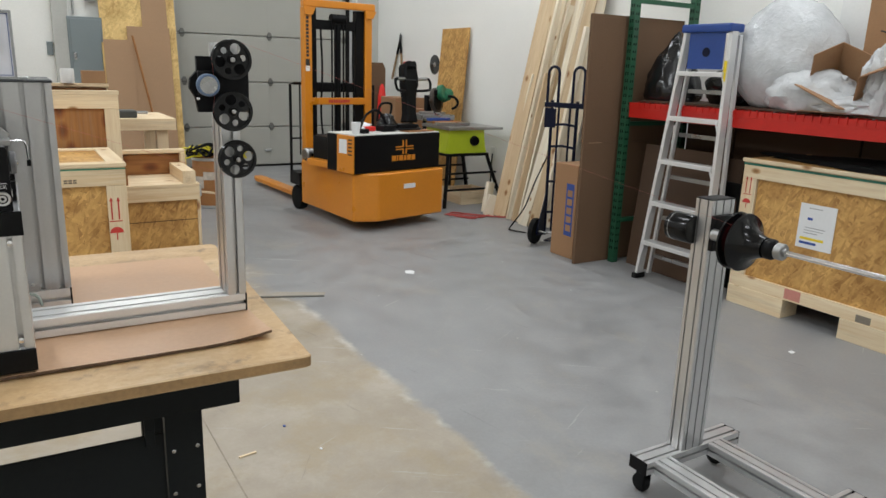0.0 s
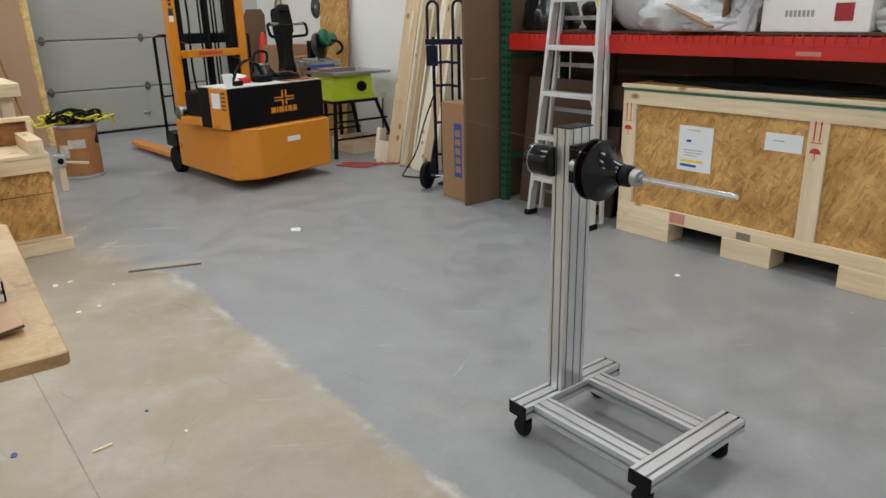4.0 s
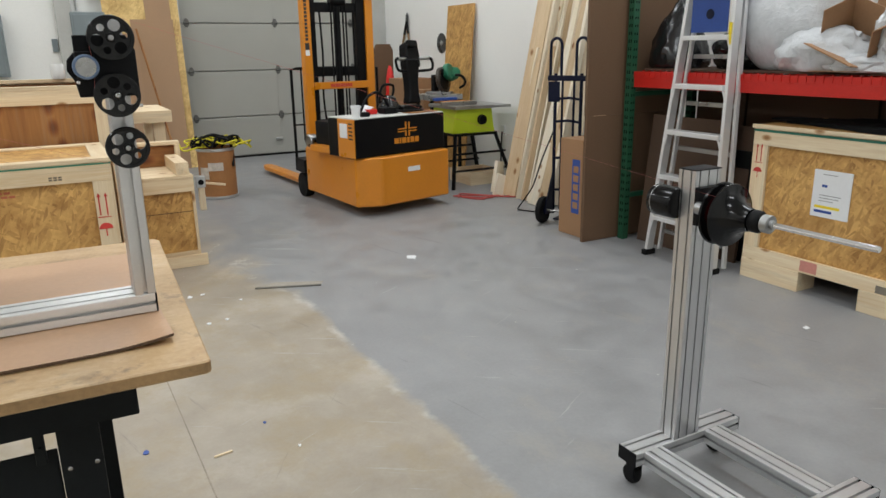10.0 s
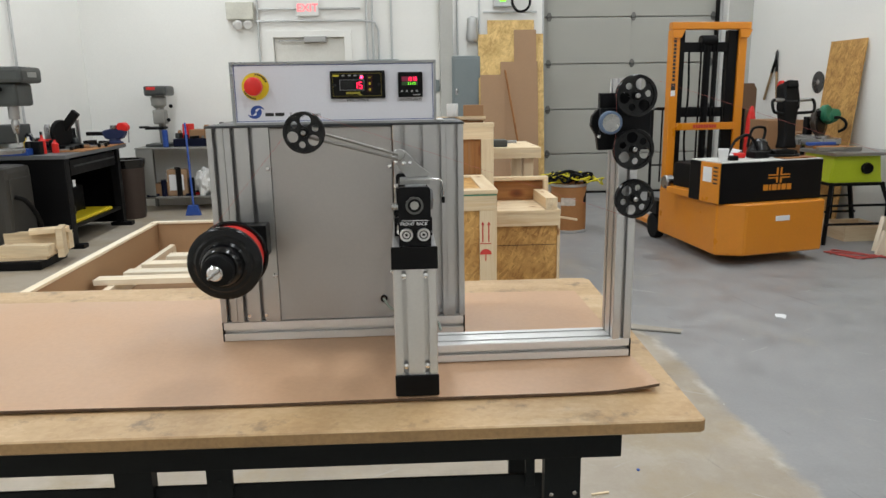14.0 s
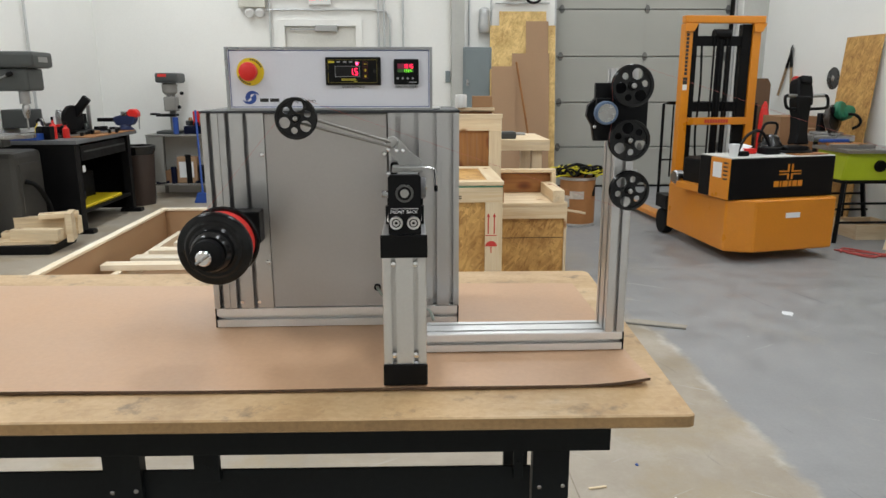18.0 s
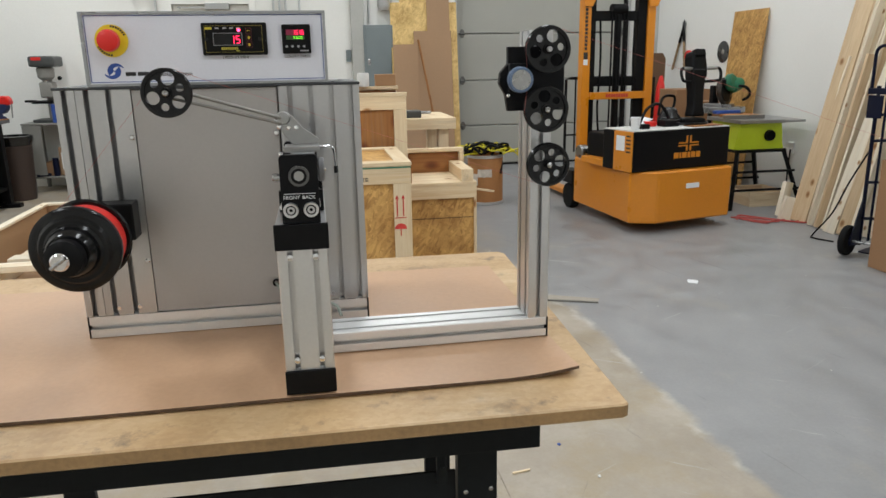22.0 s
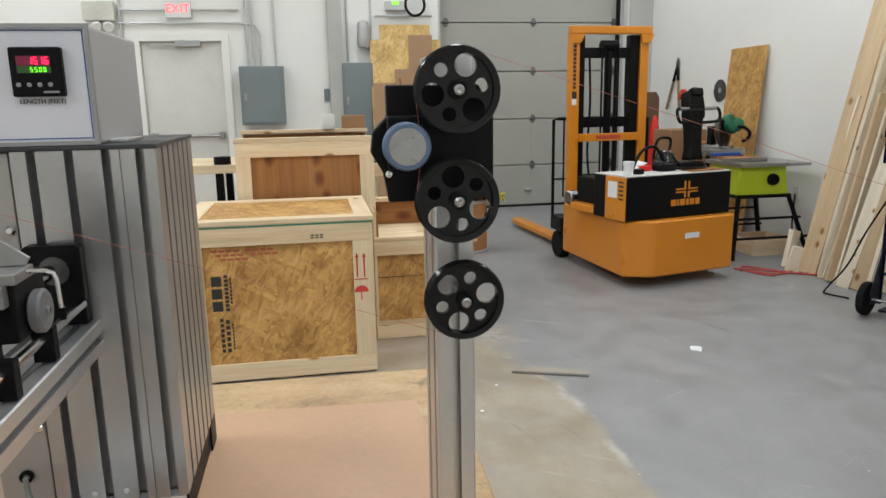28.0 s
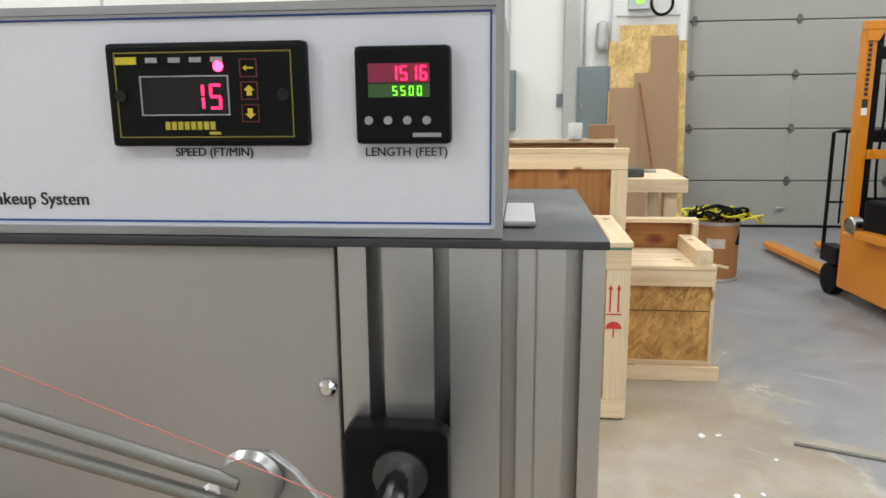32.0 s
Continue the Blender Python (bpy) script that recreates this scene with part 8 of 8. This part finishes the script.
part("lower_guard", lathe([(0, -0.012), (0.09, -0.012), (0.09, 0.012), (0, 0.012)], T(3.83, 6.70, 0.995) @ pose(0, 0, 0, 80, 0, 35), 26), BLACK, md)
part("handle", tube(smooth_line([(3.95, 6.68, 1.06), (4.01, 6.64, 1.05), (4.05, 6.62, 1.0), (4.04, 6.63, 0.95), (4.0, 6.66, 0.92)], 5), 0.014, 8), BLACK, md, smooth=True)
part("rear_arm", box(3.80, 3.86, 6.86, 6.94, 0.86, 1.06, 0.01), BLACK, md)
for lx in (3.64, 3.98):
    for ly in (6.64, 6.96):
        part("stand_leg", box(lx, lx + 0.03, ly, ly + 0.03, 0, 0.7995), BLACK, md)
ts = thing("table_saw", "lime green table saw on a black folding stand", "table saw")
part("table", box(3.66, 4.10, 6.02, 6.58, 0.765, 0.795, 0.004), ALU_DULL, ts)
part("extension", box(4.105, 4.30, 6.02, 6.58, 0.767, 0.79, 0.004), ALU_DULL, ts)
part("housing", prism([(3.70, 0.765), (4.08, 0.765), (4.15, 0.53), (3.66, 0.53)], 0.46, T(0, 6.54, 0) @ FACE_S, b=0.006), LIME, ts, "lime green plastic housing")
part("side_housing", prism([(-0.2, 0.23), (0.2, 0.23), (0.23, 0.0), (-0.23, 0.0)], 0.005, T(3.90, 6.075, 0.532) @ FACE_S), LIME, ts)
part("crank_plate", cyl((3.98, 6.068, 0.655), (3.98, 6.05, 0.655), 0.05, 22, b=0.004), BLACK, ts)
part("hand_wheel", lathe([(0.03, 0), (0.045, 0), (0.045, 0.012), (0.03, 0.012)], pose(3.98, 6.045, 0.655, 90), 22), BLACK, ts)
part("fence", box(3.60, 4.0, 6.18, 6.22, 0.7955, 0.83, 0.004), ALU_DULL, ts)
part("wood_piece", box(3.74, 4.05, 6.3, 6.5, 0.7955, 0.82, 0.002), PLY["x"], ts)
part("push_stick", box(3.70, 3.96, 6.50, 6.56, 0.8205, 0.85, 0.008), BLUE, ts)
for lx, ly, fx, fy in ((3.68, 6.06, 3.60, 5.97), (4.13, 6.06, 4.30, 5.97), (3.68, 6.52, 3.60, 6.65), (4.13, 6.52, 4.30, 6.65)):
    m, L = along((fx, fy, 0), (lx, ly, 0.53))
    part("leg", box(-0.017, 0.017, -0.017, 0.017, 0, L, 0.003, m=m), BLACK, ts)
for z, e in ((0.18, 0.06), (0.34, 0.03)):
    part("brace", tube([(3.66 - e, 6.03 - e, z), (4.16 + e * 2, 6.03 - e, z)], 0.011, 8), BLACK, ts)
    part("brace", tube([(3.66 - e, 6.55 + e, z), (4.16 + e * 2, 6.55 + e, z)], 0.011, 8), BLACK, ts)
part("frame_top", box(3.66, 4.15, 6.04, 6.54, 0.505, 0.529, 0.002), BLACK, ts)
wbx = thing("wooden_tray", "shallow pine tray under the table saw", "tray")
for a in ((3.86, 4.26, 6.08, 6.10), (3.86, 4.26, 6.48, 6.50)):
    part("side", box(a[0], a[1], a[2], a[3], 0.0, 0.13, 0.003), PINE["x"], wbx)
for x in (3.86, 4.24):
    part("side", box(x, x + 0.02, 6.1005, 6.4795, 0.0, 0.13, 0.003), PINE["y"], wbx)
part("bottom", box(3.881, 4.239, 6.101, 6.479, 0.0, 0.012), PLY["x"], wbx)
solo("wall_outlet", box(4.405, 4.42, 6.30, 6.375, 0.44, 0.55, 0.004), WHITE, "white wall outlet with a plug", "outlet")
solo("power_cord", tube(smooth_line([(4.40, 6.33, 0.48), (4.36, 6.28, 0.42), (4.3, 6.2, 0.2), (4.15, 5.95, 0.012), (4.0, 5.8, 0.012)], 6), 0.008, 6), BLACK, "black power cord from the wall outlet", "cord", smooth=True)
random.seed(9)
for k in range(4):
    pts = [(3.45 + 0.13 * s + random.uniform(-0.04, 0.04), 5.62 - 0.035 * s + 0.13 * math.sin(1.3 * s + k) + random.uniform(-0.05, 0.05), 0.009) for s in range(7)]
    solo("floor_cable", tube(smooth_line(pts, 6), 0.007, 6), plain("faded_red_cord", (0.42, 0.06, 0.05), 0.55), "faded red extension cord lying on the floor", "cord", group="red cords", smooth=True)
solo("rubber_cable", tube(smooth_line([(3.66, 4.49, 0.7), (3.70, 4.68, 0.46), (3.74, 4.86, 0.2), (3.68, 4.96, 0.02), (3.62, 4.88, 0.012), (3.68, 4.74, 0.012)], 7), 0.006, 8), BLACK, "thin black cord hanging to the floor", "cord", smooth=True)

# ---- loads on the rack ----


DECK = 1.1855
solo("trash_bag", lump(3.98, 3.57, 1.36, 0.20, 0.21, 0.27, 0.10, 3, DECK, 0.5, 1.2), BAGBLACK, "shiny black plastic bag on the rack", "bag", smooth=True)
solo("trash_bag", lump(4.02, 3.08, 1.28, 0.17, 0.2, 0.14, 0.2, 6, DECK), BAGBLACK, "low black plastic bag on the rack", "bag", smooth=True)
solo("plastic_bag", lump(4.0, 2.74, 1.49, 0.23, 0.33, 0.33, 0.10, 8, DECK), FILMWHITE, "big milky plastic bag stuffed full on the rack", "bag", smooth=True)
solo("plastic_bag", lump(3.90, 2.50, 1.28, 0.15, 0.27, 0.14, 0.16, 14, DECK), FILMWHITE, "slumped white plastic bag on the rack", "plastic film", smooth=True)
solo("plastic_bag", lump(3.86, 2.24, 1.22, 0.11, 0.20, 0.06, 0.22, 18, DECK), FILMWHITE, "crumpled white plastic film on the rack edge", "plastic film", smooth=True)
solo("foam_board", box(-0.012, 0.012, -0.2, 0.2, 0, 0.78, 0.003), WHITE, "white foam board standing behind the bags", "board", pose(4.26, 2.42, 1.1855, 0, 3, 0))
solo("cardboard_flap", box(-0.1, 0.02, -0.14, 0.1, 0, 0.004), CARDBOX, "brown cardboard flap sticking out over the beam", "cardboard", pose(3.80, 2.33, 1.187, 0, 2, 8))
solo("bubble_wrap", lump(3.85, 2.08, 1.34, 0.08, 0.085, 0.18, 0.4, 21, DECK), FILMWHITE, "bundle of crumpled bubble wrap on the rack", "bubble wrap", smooth=True)
# opened box tipped on its side
ob_ = thing("cardboard_box", "opened brown cardboard box tipped among plastic", "cardboard box", pose(3.90, 2.30, 1.30, 24, -22, -14))
for a in ((-0.1, 0.1, -0.15, -0.145, 0, 0.2), (-0.1, 0.1, 0.145, 0.15, 0, 0.2), (0.095, 0.1, -0.145, 0.145, 0, 0.2), (-0.095, 0.095, -0.145, 0.145, 0, 0.005)):
    part("side", box(*a), CARDBOX, ob_)
part("flap", box(-0.003, 0.003, -0.15, 0.15, 0, 0.12, m=T(-0.1, 0, 0.0) @ pose(0, 0, 0, 0, -60, 0)), CARDBOX, ob_)
part("flap", box(-0.1, 0.1, -0.003, 0.003, 0, 0.14, m=T(0, -0.148, 0.2) @ pose(0, 0, 0, 50, 0, 0)), CARDBOX, ob_)
tb2 = thing("cardboard_box", "tall brown cardboard box with a curved print", "cardboard box")
part("body", box(3.98, 4.25, 2.0, 2.28, DECK, 1.95, 0.004), CARDBOX, tb2)
part("print", tube(smooth_line([(3.979, 2.05, 1.62), (3.979, 2.12, 1.6), (3.979, 2.20, 1.62)], 5), 0.004, 5), INK, tb2)
for y0, y1, z0, z1, nm in ((1.47, 1.985, DECK, 1.335, "flat white carton with grey print and red square"), (1.456, 1.955, 1.3355, 1.62, "plain white carton stacked on another")):
    wbx2 = thing("white_carton", nm, "carton", None, "white cartons")
    part("body", box(3.83, 4.25, y0, y1, z0, z1, 0.005), WHITE, wbx2)
    if z0 == DECK:
        for k in range(7):
            part("lettering_bar", box(3.8292, 3.8298, 1.725 + 0.021 * k, 1.739 + 0.021 * k, 1.255, 1.285), INKGREY, wbx2)
        part("red_square", box(3.8292, 3.8298, 1.545, 1.63, 1.235, 1.315), plain("dark_red_print", (0.33, 0.02, 0.03), 0.6), wbx2)
    else:
        part("sticker", box(3.8292, 3.8298, 1.54, 1.62, 1.54, 1.6), PAPER, wbx2)
for k, (y, w, h, r) in enumerate(((1.40, 0.1, 0.34, 8), (1.32, 0.12, 0.28, -10), (1.22, 0.1, 0.33, 14))):
    solo("cardboard_piece", box(-0.1, 0.1, -0.008, 0.008, 0, h), CARDBOX, "brown cardboard scrap standing among plastic", "cardboard", pose(4.0, y, 1.28, r, 6, 20), "cardboard scraps")
solo("cardboard_box", box(4.06, 4.28, 0.55, 1.43, DECK, 1.72, 0.004), CARDDIM, "dark brown cardboard box standing behind the film", "cardboard box")
solo("plastic_bag", lump(3.92, 1.24, 1.25, 0.13, 0.22, 0.10, 0.28, 37, DECK), FILMWHITE, "crumpled clear film pushed against the cartons", "plastic film", smooth=True)
solo("plastic_bag", lump(3.93, 1.05, 1.27, 0.14, 0.3, 0.1, 0.3, 31, DECK), FILMWHITE, "crumpled clear plastic film on the rack", "plastic film", smooth=True)
solo("dark_crate", box(3.95, 4.35, 2.80, 3.02, 0.0, 0.7, 0.01), BLACK, "black plastic container under the rack", "container")

# ---- scraps on the floor ----


def scrap(x, y, size, material, lab, seed, thick=0.003):
    random.seed(seed)
    n = 9
    pts = [(size * random.uniform(0.6, 1.1) * math.cos(2 * math.pi * k / n), size * random.uniform(0.4, 0.8) * math.sin(2 * math.pi * k / n)) for k in range(n)]
    solo("paper_scrap", prism(pts, thick), material, lab, "scrap", pose(x, y, 0.0005, 0, 0, random.uniform(0, 90)), "floor scraps")


scrap(2.218, 4.105, 0.055, PAPER, "torn white paper scrap on the painted floor", 1)
scrap(3.308, 1.997, 0.022, PAPER, "small white scrap on the painted floor", 2)
for k, (x, y, r, mt, lab) in enumerate(((0.366, 2.428, 0.016, BLUE, "small blue plastic scrap on the concrete floor"), (0.779, 2.427, 0.010, BLUE, "small blue plastic scrap on the concrete floor"), (0.789, 4.038, 0.022, PAPER, "small white scrap on the concrete floor"), (0.861, 4.048, 0.018, PAPER, "small white scrap on the concrete floor"), (1.031, 3.849, 0.012, PAPER, "small white scrap on the concrete floor"), (0.802, 3.563, 0.018, PAPER, "small white scrap on the concrete floor"), (0.897, 3.581, 0.014, PAPER, "small white scrap on the concrete floor"), (0.842, 2.206, 0.008, PAPER, "tiny white scrap on the concrete floor"))):
    scrap(x, y, r, mt, lab, 20 + k)
solo("wood_splinter", box(-0.032, 0.032, -0.004, 0.004, 0, 0.006, 0.001), PINE["x"], "thin pine splinter on the concrete floor", "splinter", pose(0.596, 2.282, 0.0005, 0, 0, 9))
# the offcut's shadow line, modelled as a thin dark strip
solo("offcut_shadow", box(-0.19, 0.19, -0.006, 0.006, 0, 0.008, 0.001), plain("shadow_line_grey", (0.17, 0.16, 0.14), 0.6), "thin dark strip drawn as the shadow line of the pale offcut", "strip", pose(1.325, 3.924, 0.0005, 0, 0, -21))
solo("kraft_offcut", prism([(-0.19, 0.0), (0.19, 0.0), (0.20, 0.05), (-0.08, 0.075)], 0.002), plain("faded_kraft_paper", (0.36, 0.325, 0.27), 0.8, 0, 0.15, 60, 5), "flat pale cardboard offcut on the floor", "cardboard offcut", pose(1.335, 3.95, 0.0005, 0, 0, -21))
structure("floor_joint", box(-0.0022, 0.0022, 1.6, 3.2, 0.0002, 0.0010, m=pose(0.545, 0.0, 0, 0, 0, 0.6)), plain("joint_filler", (0.30, 0.26, 0.205), 0.9, vary=0.4, coarse=6), "narrow sawn joint in the concrete floor")
